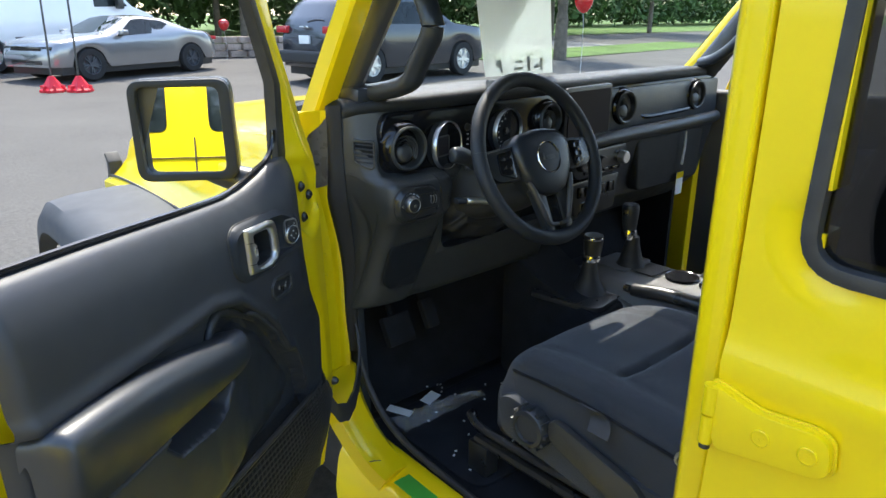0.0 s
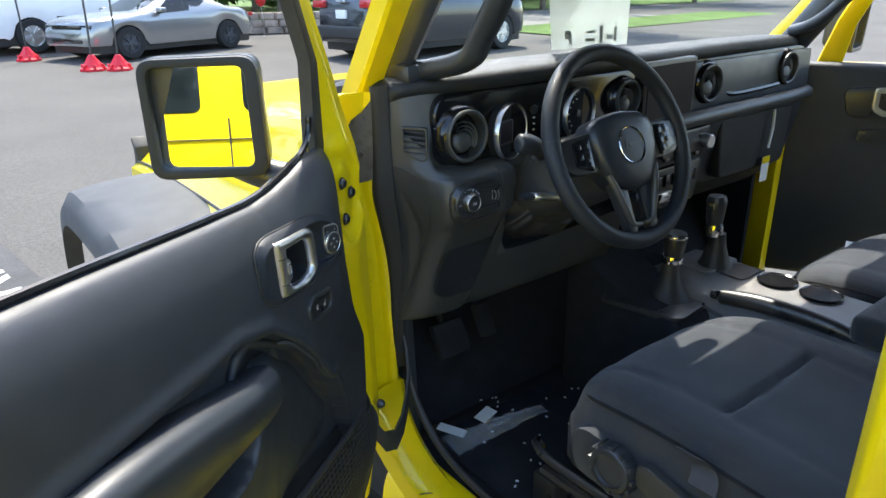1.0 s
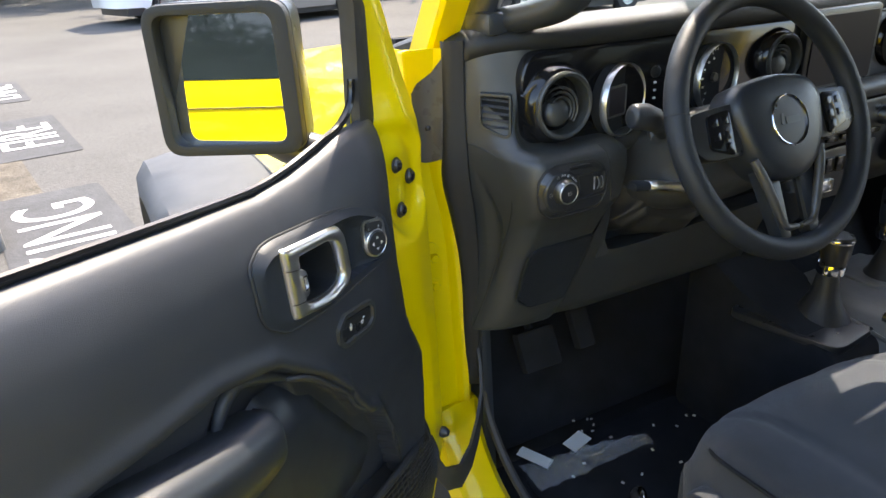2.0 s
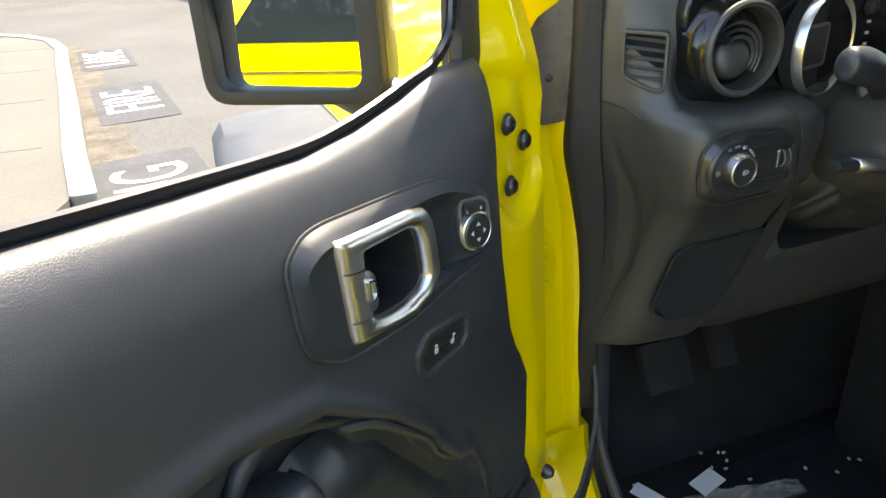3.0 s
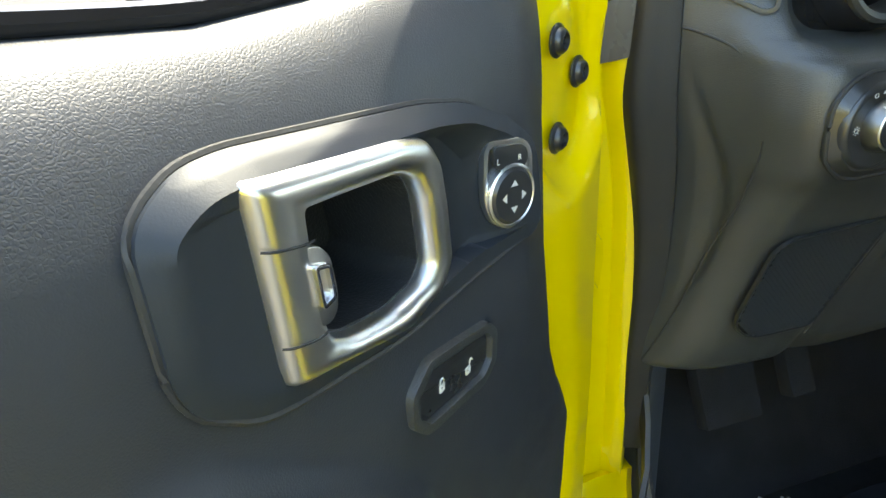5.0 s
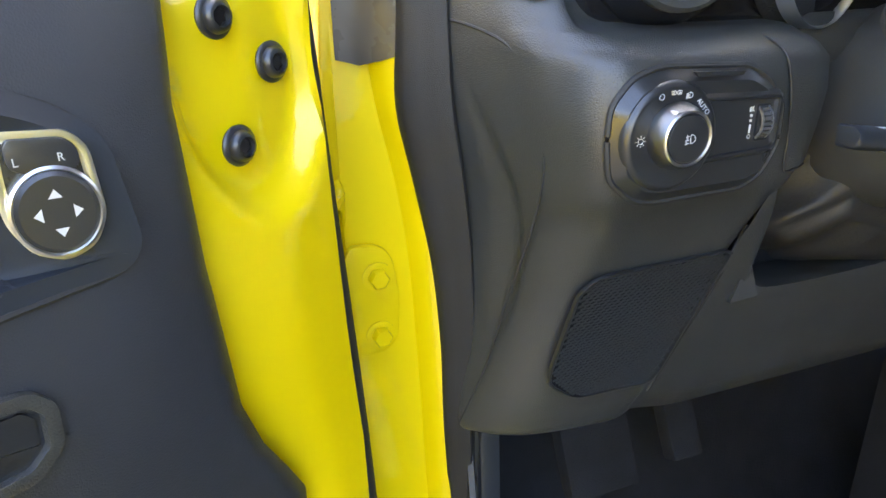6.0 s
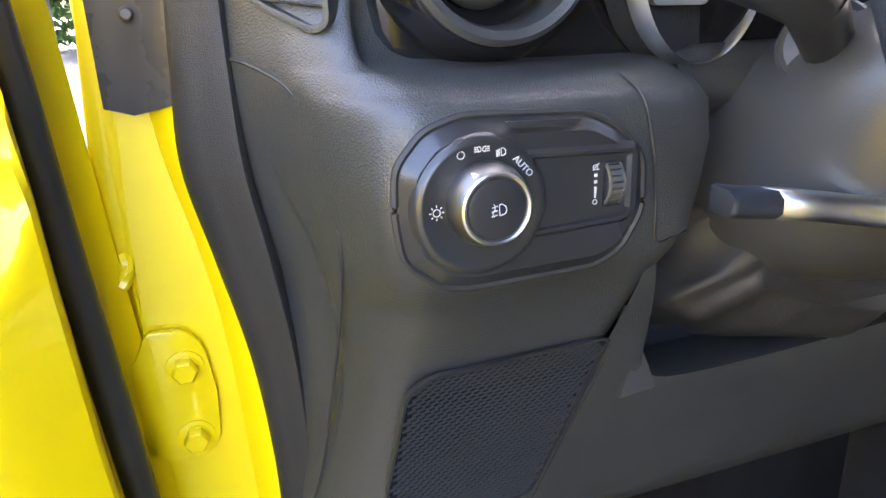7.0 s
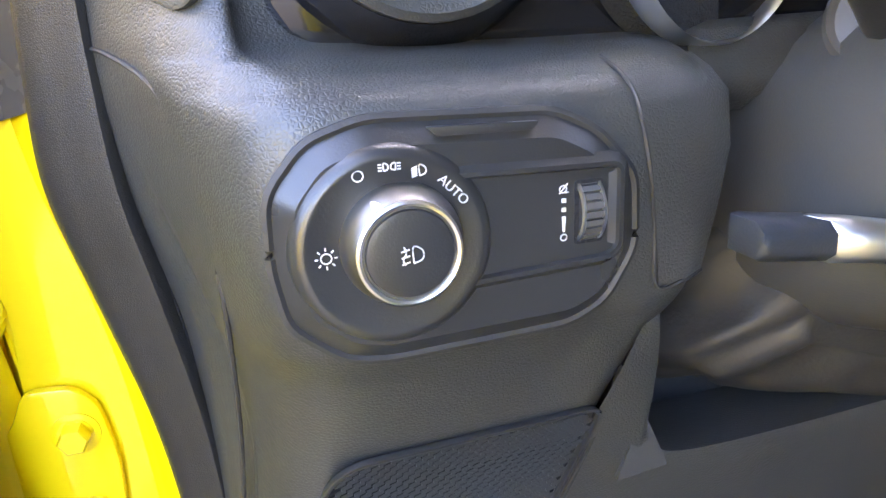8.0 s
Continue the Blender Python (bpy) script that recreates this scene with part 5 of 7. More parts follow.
YD = -0.1364
part("off_mark", ring2(0.1056, 1.2372, 0.0016, YD), WHITE, hs)
part("side_lamp_mark", join(lamp_mark(0.1134, 1.2390, YD, 0.0011, 3, 1), lamp_mark(0.1170, 1.2390, YD, 0.0011, 3, -1)), WHITE, hs)
part("head_lamp_mark", lamp_mark(0.1242, 1.2370, YD, 0.0016, 5, 1, 0.0006), WHITE, hs)
part("auto_letters", letters("AUTO", 0.0043, Matrix.Translation((0.1345, YD, 1.2298)) @ Matrix.Rotation(radians(47), 4, "Y") @ FRONT, 0.0002), WHITE, hs)
bulb = ring2(0.0940, 1.2135, 0.0016, YD)
for k in range(8):
    a = k * math.pi / 4
    bulb = join(bulb, stroke([(0.0940 + 0.0024 * math.cos(a), 1.2135 + 0.0024 * math.sin(a)), (0.0940 + 0.0034 * math.cos(a), 1.2135 + 0.0034 * math.sin(a))], YD))
part("interior_lamp_mark", bulb, WHITE, hs)
fog = lamp_mark(CX + 0.0005, CZ, -0.1488, 0.0024, 3, 1, 0.0006)
fog = join(fog, stroke([(CX - 0.0022, CZ + 0.0028), (CX - 0.0016, CZ + 0.001), (CX - 0.0026, CZ - 0.001), (CX - 0.002, CZ - 0.0028)], -0.1488))
part("fog_lamp_mark", fog, WHITE, knob)
# raised field with the dimmer wheel
fo = rounded([(0.1275, 1.2492), (0.1640, 1.2480), (0.1615, 1.2455), (0.1310, 1.2462)], 0.0008, 3)
part("upper_rib", prism(fo, -0.1325, -0.1349, "xz", 0.0006), SATIN, hs)
di = rounded([(0.136, 1.2318), (0.1912, 1.2300), (0.1912, 1.2040), (0.1875, 1.2018), (0.136, 1.2000)], 0.0016, 3)
part("field_rim", frame_of(inset(di, -0.0058), di, -0.1330, -0.1358, "xz", 0.0, outer_top=inset(di, -0.0028), inner_top=inset(di, -0.0012)), SATIN, hs)
part("field_floor", prism(inset(di, -0.0004), -0.1335, -0.1342, "xz"), SATIN, hs)
part("end_bevel", prism([(0.1866, 1.2282), (0.1916, 1.2300), (0.1916, 1.2035), (0.1866, 1.2052)], -0.1338, -0.1345, "xz", 0.0, top=[(0.1905, 1.2292), (0.1918, 1.2302), (0.1918, 1.2033), (0.1905, 1.2044)]), SATINGREY, hs)
slot = rounded([(0.1764, 1.2275), (0.1866, 1.2275), (0.1866, 1.2058), (0.1764, 1.2058)], 0.0012, 3)
# Thin dark plate drawn in place of the shaded slot round the wheel.
part("dimmer_slot", prism(slot, -0.1340, -0.1345, "xz"), CARPET, hs)
DW = Matrix.Translation((0.1816, -0.1270, 1.2166)) @ Matrix.Rotation(math.pi / 2, 4, "Y")
part("dimmer_wheel", lathe([(0.0, -0.0036), (0.0108, -0.0036), (0.0114, -0.0028), (0.0114, 0.0028), (0.0108, 0.0036), (0, 0.0036)], DW, 40), RUBBER, hs)
for o in (-0.0037, 0.0037):
    part("wheel_edge", lathe([(0.0112, o - 0.0006), (0.0124, o - 0.0004), (0.0124, o + 0.0004), (0.0112, o + 0.0006)], DW, 40, False), SILVER, hs)
part("dimmer_ribs", join(*[moved(box(-0.0034, 0.0034, -0.0010, 0.0010, 0.0106, 0.0122), Matrix.Translation((0.1816, -0.1270, 1.2166)) @ Matrix.Rotation(radians(a), 4, "X")) for a in range(20, 170, 14)]), SATINGREY, hs)
DY = -0.1346
part("dimmer_scale", join(ring2(0.1724, 1.2088, 0.0011, DY), prism([(0.1721, 1.2108), (0.1727, 1.2108), (0.1730, 1.2160), (0.1718, 1.2160)], DY - 0.0003, DY + 0.0003, "xz"), box(0.1717, 0.1731, DY - 0.0003, DY + 0.0003, 1.2176, 1.2190), box(0.1717, 0.1731, DY - 0.0003, DY + 0.0003, 1.2207, 1.2221), ring2(0.1721, 1.2252, 0.0012, DY), stroke([(0.1708, 1.2238), (0.1738, 1.2270)], DY), stroke([(0.1728, 1.2240), (0.1742, 1.2240)], DY)), WHITE, hs)
# cover piece beside the panel and its seam
part("column_cover", loft([[Vector((x, y - 0.0022, z)) for x, y in pts] for z, pts in ((1.2635, [(0.203, -0.108), (0.225, -0.107), (0.243, -0.100), (0.249, -0.085)]), (1.258, [(0.203, -0.121), (0.225, -0.119), (0.245, -0.110), (0.251, -0.08)]), (1.250, [(0.2045, -0.128), (0.226, -0.126), (0.248, -0.117), (0.254, -0.08)]), (1.23, [(0.2085, -0.130), (0.228, -0.128), (0.249, -0.119), (0.256, -0.08)]), (1.205, [(0.2125, -0.1285), (0.228, -0.127), (0.245, -0.119), (0.252, -0.08)]), (1.182, [(0.2155, -0.127), (0.228, -0.1255), (0.240, -0.1185), (0.248, -0.07)]))], cap=False), DASH, dash)
part("cover_seam", tube([(0.2005, -0.1085, 1.2645), (0.2022, -0.122, 1.2585), (0.2037, -0.1295, 1.250), (0.2076, -0.1318, 1.23), (0.2118, -0.1305, 1.205), (0.2147, -0.1288, 1.1815), (0.228, -0.1268, 1.1810), (0.2405, -0.120, 1.1810)], 0.0008, 6, n=50), RUBBER, dash)
# loudspeaker grille
gp = [(0.086, 1.104), (0.098, 1.115), (0.211, 1.119), (0.196, 1.068), (0.174, 1.000), (0.100, 1.002), (0.074, 1.024)]


def knee_y(z):
    return lerp_table([(0.95, -0.052), (0.985, -0.071), (1.04, -0.081), (1.10, -0.0955), (1.15, -0.1145), (1.185, -0.1215)], z)


gout = rounded(gp, 0.012, 4)
gm = frame_of(gout, inset(gout, 0.0022), -0.002, 0.0022, "xz", 0.0008)
for v in gm.verts:
    v.co.y = knee_y(v.co.z) - v.co.y - 0.001
grille = part("speaker_grille", gm, SATIN, dash, "black fine-mesh loudspeaker grille")
gin = inset(gout, 0.002)


verts, faces = [], []
row = 0
z = 1.000
while z < 1.122:
    x = 0.07 + (0.0026 if row % 2 else 0)
    while x < 0.215:
        if inside(x, z, gin) and inside(x + 0.0046, z + 0.0012, gin):
            y = knee_y(z) - 0.0012
            i = len(verts)
            x2, z2 = x + 0.0046, z + 0.0012
            verts += [(x, y, z - 0.0007), (x2, y, z2 - 0.0007), (x2, y - 0.0020, z2 - 0.0001), (x, y - 0.0020, z - 0.0001), (x, y, z + 0.0006), (x2, y, z2 + 0.0006)]
            faces += [(i, i + 1, i + 2, i + 3), (i + 3, i + 2, i + 5, i + 4), (i, i + 3, i + 4), (i + 1, i + 5, i + 2)]
        x += 0.0052
    z += 0.0026
    row += 1
me = bpy.data.meshes.new("mesh_ribs")
me.from_pydata(verts, [], faces)
me.materials.append(DASH)
ribs = tagged(new("mesh_ribs", me), kind="stuff")
ribs.parent = grille
gb = prism(gin, 0.0, 0.004, "xz")
for v in gb.verts:
    v.co.y = knee_y(v.co.z) + 0.0022 - v.co.y * 0.2
part("grille_backing", gb, CARPET, grille)
part("panel_line", tube([(0.218, -0.1025, 1.135), (0.206, knee_y(1.09) - 0.001, 1.09), (0.190, knee_y(1.04) - 0.001, 1.04), (0.172, knee_y(0.99), 0.99)], 0.0013, 6), RUBBER, dash)
# knee panel below the column
def line_x(z):
    return lerp_table([(0.955, 0.160), (0.99, 0.172), (1.04, 0.190), (1.09, 0.206), (1.135, 0.218), (1.18, 0.226)], z)


kp = []
for dx, zt in ((-0.006, 1.180), (0.0, 1.168), (0.008, 1.146), (0.020, 1.118), (0.030, 1.094), (0.042, 1.080), (0.06, 1.073), (0.10, 1.071), (0.18, 1.073), (0.30, 1.080), (0.45, 1.088)):
    col2 = [Vector((line_x(zt) + dx + 0.004, -0.02, zt - 0.012)), Vector((line_x(zt) + dx + 0.003, knee_y(zt) + 0.010, zt - 0.001))]
    for f in (0.0, 0.06, 0.2, 0.4, 0.6, 0.8, 0.93, 1.0):
        z = zt + (0.957 - zt) * f
        y = knee_y(max(z, 0.975)) - 0.0006
        if f == 1.0:
            y += 0.02
        col2.append(Vector((line_x(z) + dx, y, z - (0.004 if f == 0.06 else 0))))
    col2.append(Vector((line_x(0.957) + dx, 0.06, 0.960)))
    kp.append(col2)
part("knee_panel", loft(spread(kp, 48), cap=False), DASH, dash, angle=60)
# Added paler wedge stands for the light caught on this corner facet.
facet = bmesh.new()
tri_v = [facet.verts.new(p) for p in ((0.2350, -0.094, 1.104), (0.2225, -0.0935, 1.068), (0.2520, -0.0905, 1.068), (0.2350, -0.070, 1.096), (0.2300, -0.070, 1.062), (0.2500, -0.070, 1.062))]
for f in ((0, 1, 2), (3, 5, 4), (0, 3, 4, 1), (1, 4, 5, 2), (2, 5, 3, 0)):
    facet.faces.new([tri_v[i] for i in f])
part("lit_corner_facet", bevel(facet, 0.003, 2), COLUMN, dash)
# centre stack
part("touch_screen_body", prism(rounded([(0.665, 1.268), (0.868, 1.272), (0.868, 1.420), (0.665, 1.418)], 0.012), -0.095, -0.03, "xz", 0.005), SATIN, dash)
scr = part("touch_screen", prism(rounded([(0.678, 1.286), (0.855, 1.289), (0.855, 1.409), (0.678, 1.407)], 0.006), -0.0975, -0.094, "xz"), SCREEN, dash, "dark switched-off touch screen")
stack = part("climate_panel", prism(rounded([(0.69, 1.245), (0.93, 1.250), (0.93, 1.195), (0.91, 1.175), (0.71, 1.17), (0.69, 1.19)], 0.012), -0.115, -0.05, "xz", 0.006), SATIN, dash, "black climate control panel with silver knobs")
for xk in (0.72, 0.80, 0.905):
    part("climate_knob", disc_at((xk, -0.112, 1.212), (0, -1, 0), [(0.019, 0), (0.018, 0.02), (0.015, 0.023), (0, 0.023)], 24), SILVER if xk > 0.85 else SATIN, stack)
for k in range(4):
    part("climate_button", box(0.735 + 0.042 * k, 0.768 + 0.042 * k, -0.121, -0.112, 1.182, 1.192, 0.002), GLOSS, stack)
low_stack = part("switch_panel", prism(rounded([(0.70, 1.16), (0.92, 1.165), (0.90, 1.06), (0.72, 1.06)], 0.012), -0.105, -0.03, "xz", 0.006), SATIN, dash)
for k in range(5):
    part("rocker", box(0.725 + 0.034 * k, 0.752 + 0.034 * k, -0.112, -0.10, 1.115, 1.145, 0.003), GLOSS, low_stack)
part("socket", box(0.74, 0.80, -0.110, -0.10, 1.075, 1.10, 0.003), CHROME, low_stack)
# hanging paper tag
tag = thing("hang_tag", "small white and yellow paper tag on the dashboard", "tag")
part("string", tube([(1.30, -0.085, 1.24), (1.298, -0.088, 1.19), (1.295, -0.085, 1.13)], 0.004, 6), PAPER, tag)
part("card", box(1.272, 1.312, -0.086, -0.0845, 1.03, 1.105), PAPER, tag)
part("card_band", box(1.272, 1.312, -0.0868, -0.0855, 1.085, 1.105), YELLOW, tag)

# --- steering wheel and column ---
TILTW = Matrix.Translation((0.406, -0.244, 1.294)) @ Matrix.Rotation(radians(90 - 24), 4, "X")
sw = thing("steering_wheel", "black leather steering wheel with round chrome emblem", "steering wheel", TILTW)
# local z points to the driver, local y up the wheel
R = 0.183
part("rim", tube([(R * math.cos(a), R * math.sin(a), 0) for a in np.linspace(0, 2 * math.pi, 25)[:-1]], 0.0165, 14, True, 72), LEATHER, sw)
hub_o = rounded([(-0.092, 0.030), (-0.070, 0.058), (0.0, 0.067), (0.070, 0.058), (0.092, 0.030), (0.080, -0.03), (0.048, -0.078), (0.0, -0.090), (-0.048, -0.078), (-0.080, -0.03)], 0.022, 4)
part("hub", loft([[Vector((a * k, b * k, z)) for a, b in hub_o] for k, z in ((0.97, -0.035), (1.0, -0.010), (1.0, 0.002), (0.975, 0.011), (0.92, 0.017), (0.80, 0.021), (0.55, 0.0235), (0.25, 0.0245))], closed=True), PLASTIC, sw, "smooth black airbag cover", angle=60)
emb = part("emblem", disc_at((0, -0.004, 0.0225), (0, 0, 1), [(0.0365, 0), (0.0365, 0.0030), (0.0355, 0.0040), (0.0338, 0.0034), (0.0336, 0.001)], 48), CHROME, sw, "thin chrome emblem ring")
part("emblem_face", disc_at((0, -0.004, 0.0225), (0, 0, 1), [(0.0338, 0), (0.0338, 0.0018), (0, 0.0026)], 40), SATIN, emb)
part("emblem_bar", join(prism(rounded([(-0.020, -0.008), (-0.013, -0.010), (-0.012, 0.006), (-0.017, 0.006)], 0.002), 0.0245, 0.0258, "xy"), prism(rounded([(-0.010, -0.009), (0.020, -0.009), (0.020, 0.001), (-0.010, 0.001)], 0.004), 0.0245, 0.0258, "xy")), SATINGREY, emb)
for s in (-1, 1):
    sp = part("spoke", prism(rounded([(s * 0.074, 0.036), (s * 0.162, 0.030), (s * 0.172, 0.006), (s * 0.170, -0.018), (s * 0.148, -0.036), (s * 0.080, -0.040)], 0.010), -0.022, 0.006, "xy", 0.006), SATIN, sw)
    pad_o = rounded([(s * 0.094, 0.028), (s * 0.138, 0.024), (s * 0.142, -0.022), (s * 0.098, -0.036)], 0.008)
    part("button_pad", prism(pad_o, 0.004, 0.0105, "xy", 0.003), GLOSS, sp)
    for bx2, by2 in ((0.108, 0.014), (0.128, 0.013), (0.108, -0.006), (0.128, -0.006), (0.110, -0.022)):
        part("button", box(s * bx2 - 0.0065, s * bx2 + 0.0065, by2 - 0.0055, by2 + 0.0055, 0.0085, 0.0114, 0.0012), GLOSS, sp)
    part("lower_spoke", prism(rounded([(s * 0.020, -0.070), (s * 0.058, -0.062), (s * 0.050, -0.105), (s * 0.040, -0.168), (s * 0.020, -0.168)], 0.008), -0.016, 0.004, "xy", 0.005), PLASTIC, sw)
    part("spoke_trim", tube([(s * 0.070, -0.048, 0.010), (s * 0.060, -0.075, 0.011), (s * 0.046, -0.112, 0.008), (s * 0.034, -0.142, 0.005), (s * 0.024, -0.151, 0.004), (s * 0.004, -0.153, 0.004)], [0.006, 0.0072, 0.007, 0.006, 0.005, 0.004], 10, n=28, up=(0, 0, 1)), SATINGREY, sw, "grey metallic trim")
part("lower_insert", prism(rounded([(-0.03, -0.085), (0.03, -0.085), (0.024, -0.155), (-0.024, -0.155)], 0.01), -0.014, -0.002, "xy", 0.004), GLOSS, sw)
part("rim_seam", tube([(-(R + 0.0168 * math.cos(a)) * 0.985, (R + 0.0168 * math.cos(a)) * 0.172, 0.0168 * math.sin(a)) for a in np.linspace(0, 2 * math.pi, 13)[:-1]], 0.0006, 5, True, 30), RUBBER, sw)
col = thing("steering_column", "black steering column with stalks and tilt lever", "steering column")
colrows = []
for y, zc, rx, rz in ((-0.02, 1.19, 0.125, 0.075), (-0.09, 1.205, 0.130, 0.082), (-0.15, 1.225, 0.128, 0.082), (-0.19, 1.245, 0.110, 0.075), (-0.215, 1.26, 0.07, 0.055)):
    colrows.append([Vector((0.410 + rx * abs(math.cos(a)) ** 0.7 * (1 if math.cos(a) > 0 else -1), y, zc + rz * abs(math.sin(a)) ** 0.7 * (1 if math.sin(a) > 0 else -1))) for a in np.linspace(0, 2 * math.pi, 41)[:-1]])
part("shroud", loft(spread(colrows, 16), closed=True), COLUMN, col, angle=60)
boot = []
for y, zc, rx, rz in ((-0.105, 1.165, 0.11, 0.06), (-0.08, 1.145, 0.135, 0.07), (-0.05, 1.13, 0.14, 0.07), (-0.02, 1.11, 0.15, 0.06), (0.03, 1.10, 0.15, 0.06)):
    boot.append([Vector((0.405 + rx * math.cos(a) * (1 + 0.06 * math.sin(7 * a + y * 60) + 0.025 * math.sin(17 * a - y * 90)), y + 0.010 * math.sin(5 * a) + 0.004 * math.sin(13 * a), zc + rz * math.sin(a))) for a in np.linspace(0, 2 * math.pi, 97)[:-1]])
part("boot", loft(spread(boot, 28), closed=True), RUBBER, col, "creased black fabric boot", angle=70)
part("shroud_seam", tube([(0.292, -0.155, 1.268), (0.296, -0.160, 1.24), (0.306, -0.158, 1.19), (0.33, -0.150, 1.155)], 0.0012, 6, n=20), RUBBER, col)
st = part("indicator_stalk", tube([(0.325, -0.122, 1.256), (0.300, -0.140, 1.272), (0.270, -0.155, 1.294)], [0.011, 0.012, 0.014], 14), SATIN, col)
part("stalk_end", tube([(0.276, -0.153, 1.291), (0.258, -0.159, 1.301), (0.236, -0.162, 1.309), (0.216, -0.163, 1.313), (0.211, -0.163, 1.314), (0.2095, -0.163, 1.3142)], [0.014, 0.0175, 0.0190, 0.0175, 0.013, 0.004], 16, n=30, flat=0.85), PLASTIC, st)
part("stalk_collar", disc_at((0.302, -0.136, 1.274), (-1, -0.55, 0.5), [(0.022, -0.012), (0.0235, 0), (0.0215, 0.003), (0.019, 0.001), (0, 0.002)], 32), SATINGREY, col)
tl = part("tilt_lever", loft([[Vector((x, -0.162 - d * 0.008, z + h * hh)) for d, h in ((-1, -1), (0.5, -1), (1, -0.5), (1, 0.5), (0.5, 1), (-1, 1))] for x, z, hh in ((0.224, 1.2085, 0.0060), (0.227, 1.2080, 0.0070), (0.238, 1.2062, 0.0068), (0.253, 1.2042, 0.0068))], closed=True), PLASTIC, col, angle=80)
part("lever_shaft", loft([[Vector((x + d * 0.003, y - d * 0.0085, z + h * hh)) for d, h in ((-1, -1), (0.5, -1), (1, -0.5), (1, 0.5), (0.5, 1), (-1, 1))] for x, y, z, hh in ((0.252, -0.163, 1.2042, 0.0072), (0.272, -0.166, 1.2018, 0.0071), (0.30, -0.185, 1.199, 0.0070), (0.325, -0.205, 1.196, 0.007))], closed=True), SILVER, tl, angle=80)

# ================= seats, console, pedals =================
def seat_thing(x0, label, m=None):
    """A front seat with its cushion, bolsters and backrest; x0: its outer side."""
    s = thing("front_seat", label, "car seat", pose(x0, -0.315, 0.612), group="front seats")
    W = 0.52
    rows = []
    for y, zt, ins in ((-0.012, 0.155, 0.092), (-0.016, 0.20, 0.072), (-0.030, 0.250, 0.050), (-0.060, 0.286, 0.028), (-0.10, 0.308, 0.010), (-0.17, 0.320, 0.0), (-0.26, 0.321, 0.0), (-0.40, 0.312, 0.0), (-0.56, 0.30, 0.0)):
        r = []
        for x, dz in ((ins, 0.13), (ins * 0.9 - 0.003, 0.20), (ins + 0.012, zt - 0.024), (ins + 0.035, zt - 0.002), (ins + 0.07, zt + 0.004), (ins + 0.11, zt + 0.002), (W * 0.35, zt - 0.002), (W * 0.5, zt - 0.002),
                      (W * 0.65, zt - 0.002), (W - ins - 0.11, zt + 0.002), (W - ins - 0.07, zt + 0.004), (W - ins - 0.035, zt - 0.002), (W - ins - 0.012, zt - 0.024), (W - ins * 0.6 + 0.004, 0.20), (W - ins, 0.13)):
            r.append(Vector((x, y, min(dz, zt - 0.01) if dz < 0.21 else dz)))
        rows.append(r)
    dense = [smooth_line(r, 60) for r in rows]
    bm = loft(spread(dense, 110), cap=False)
    for v in bm.verts:                          # stitched groove across the cushion
        d = abs(v.co.y + 0.255 + 0.02 * math.cos((v.co.x - W / 2) * 6))
        if 0.115 < v.co.x < W - 0.115 and v.co.z > 0.2:
            v.co.z -= 0.018 * math.exp(-(d / 0.0065) ** 2)
        for e in (0.115, W - 0.115):
            if v.co.z > 0.2:
                v.co.z -= 0.006 * math.exp(-((v.co.x - e) / 0.007) ** 2)
    for v in bm.verts:                          # the front edge bulges in the middle
        if v.co.y > -0.24:
            v.co.y += 0.05 * max(0.0, 1 - ((v.co.x - W / 2) / (W / 2)) ** 2) * (1 + v.co.y / 0.24) ** 1.5
    part("cushion", bm, CLOTH, s, "dark grey cloth seat cushion with stitched seams", angle=70)
    part("side_seam", tube([(0.052, -0.045, 0.262), (0.026, -0.075, 0.281), (0.014, -0.12, 0.292), (0.009, -0.18, 0.299), (0.009, -0.27, 0.299), (0.009, -0.40, 0.290), (0.009, -0.54, 0.279)], 0.0030, 6, n=40), CARPET, s)
    part("cushion_front", prism(rounded([(0.05, 0.09), (W - 0.05, 0.09), (W - 0.05, 0.20), (0.05, 0.20)], 0.02), 0.0, -0.10, "xz", 0.008), CLOTH, s)
    part("side_shield", prism(rounded([(-0.06, 0.225), (-0.09, 0.245), (-0.20, 0.235), (-0.36, 0.215), (-0.55, 0.20), (-0.55, 0.10), (-0.42, 0.11), (-0.20, 0.14), (-0.07, 0.15)], 0.03), -0.012, 0.02, "yz", 0.006), CLOTH, s)
    kn = part("recline_knob", lathe([(0, 0.0), (0.043, 0.0), (0.043, 0.02), (0.038, 0.028), (0.030, 0.030), (0.028, 0.024), (0, 0.024)], Matrix.Translation((-0.010, -0.168, 0.214)) @ Matrix.Rotation(-math.pi / 2, 4, "Y"), 32), PLASTIC, s, "ribbed black lumbar knob")
    for k in range(12):
        a = k * math.pi / 6
        part("rib", moved(box(-0.026, -0.002, -0.005, 0.005, 0.040, 0.047, 0.002), Matrix.Translation((-0.010, -0.168, 0.214)) @ Matrix.Rotation(a, 4, "X")), PLASTIC, kn)
    part("height_lever", prism(rounded([(-0.212, 0.248), (-0.230, 0.255), (-0.400, 0.215), (-0.428, 0.195), (-0.436, 0.138), (-0.410, 0.138), (-0.225, 0.205), (-0.212, 0.215)], 0.008), -0.026, -0.010, "yz", 0.004), DASH, s)
    for rx in (0.03, W - 0.05):
        rail2 = part("seat_rail", tube([(rx - 0.02, 0.02, 0.075), (rx - 0.02, -0.55, 0.09)], 0.012, 8), SATIN, s)
        part("rail_foot", box(rx - 0.04, rx, -0.03, 0.03, 0.0, 0.075, 0.006), SATIN, rail2)
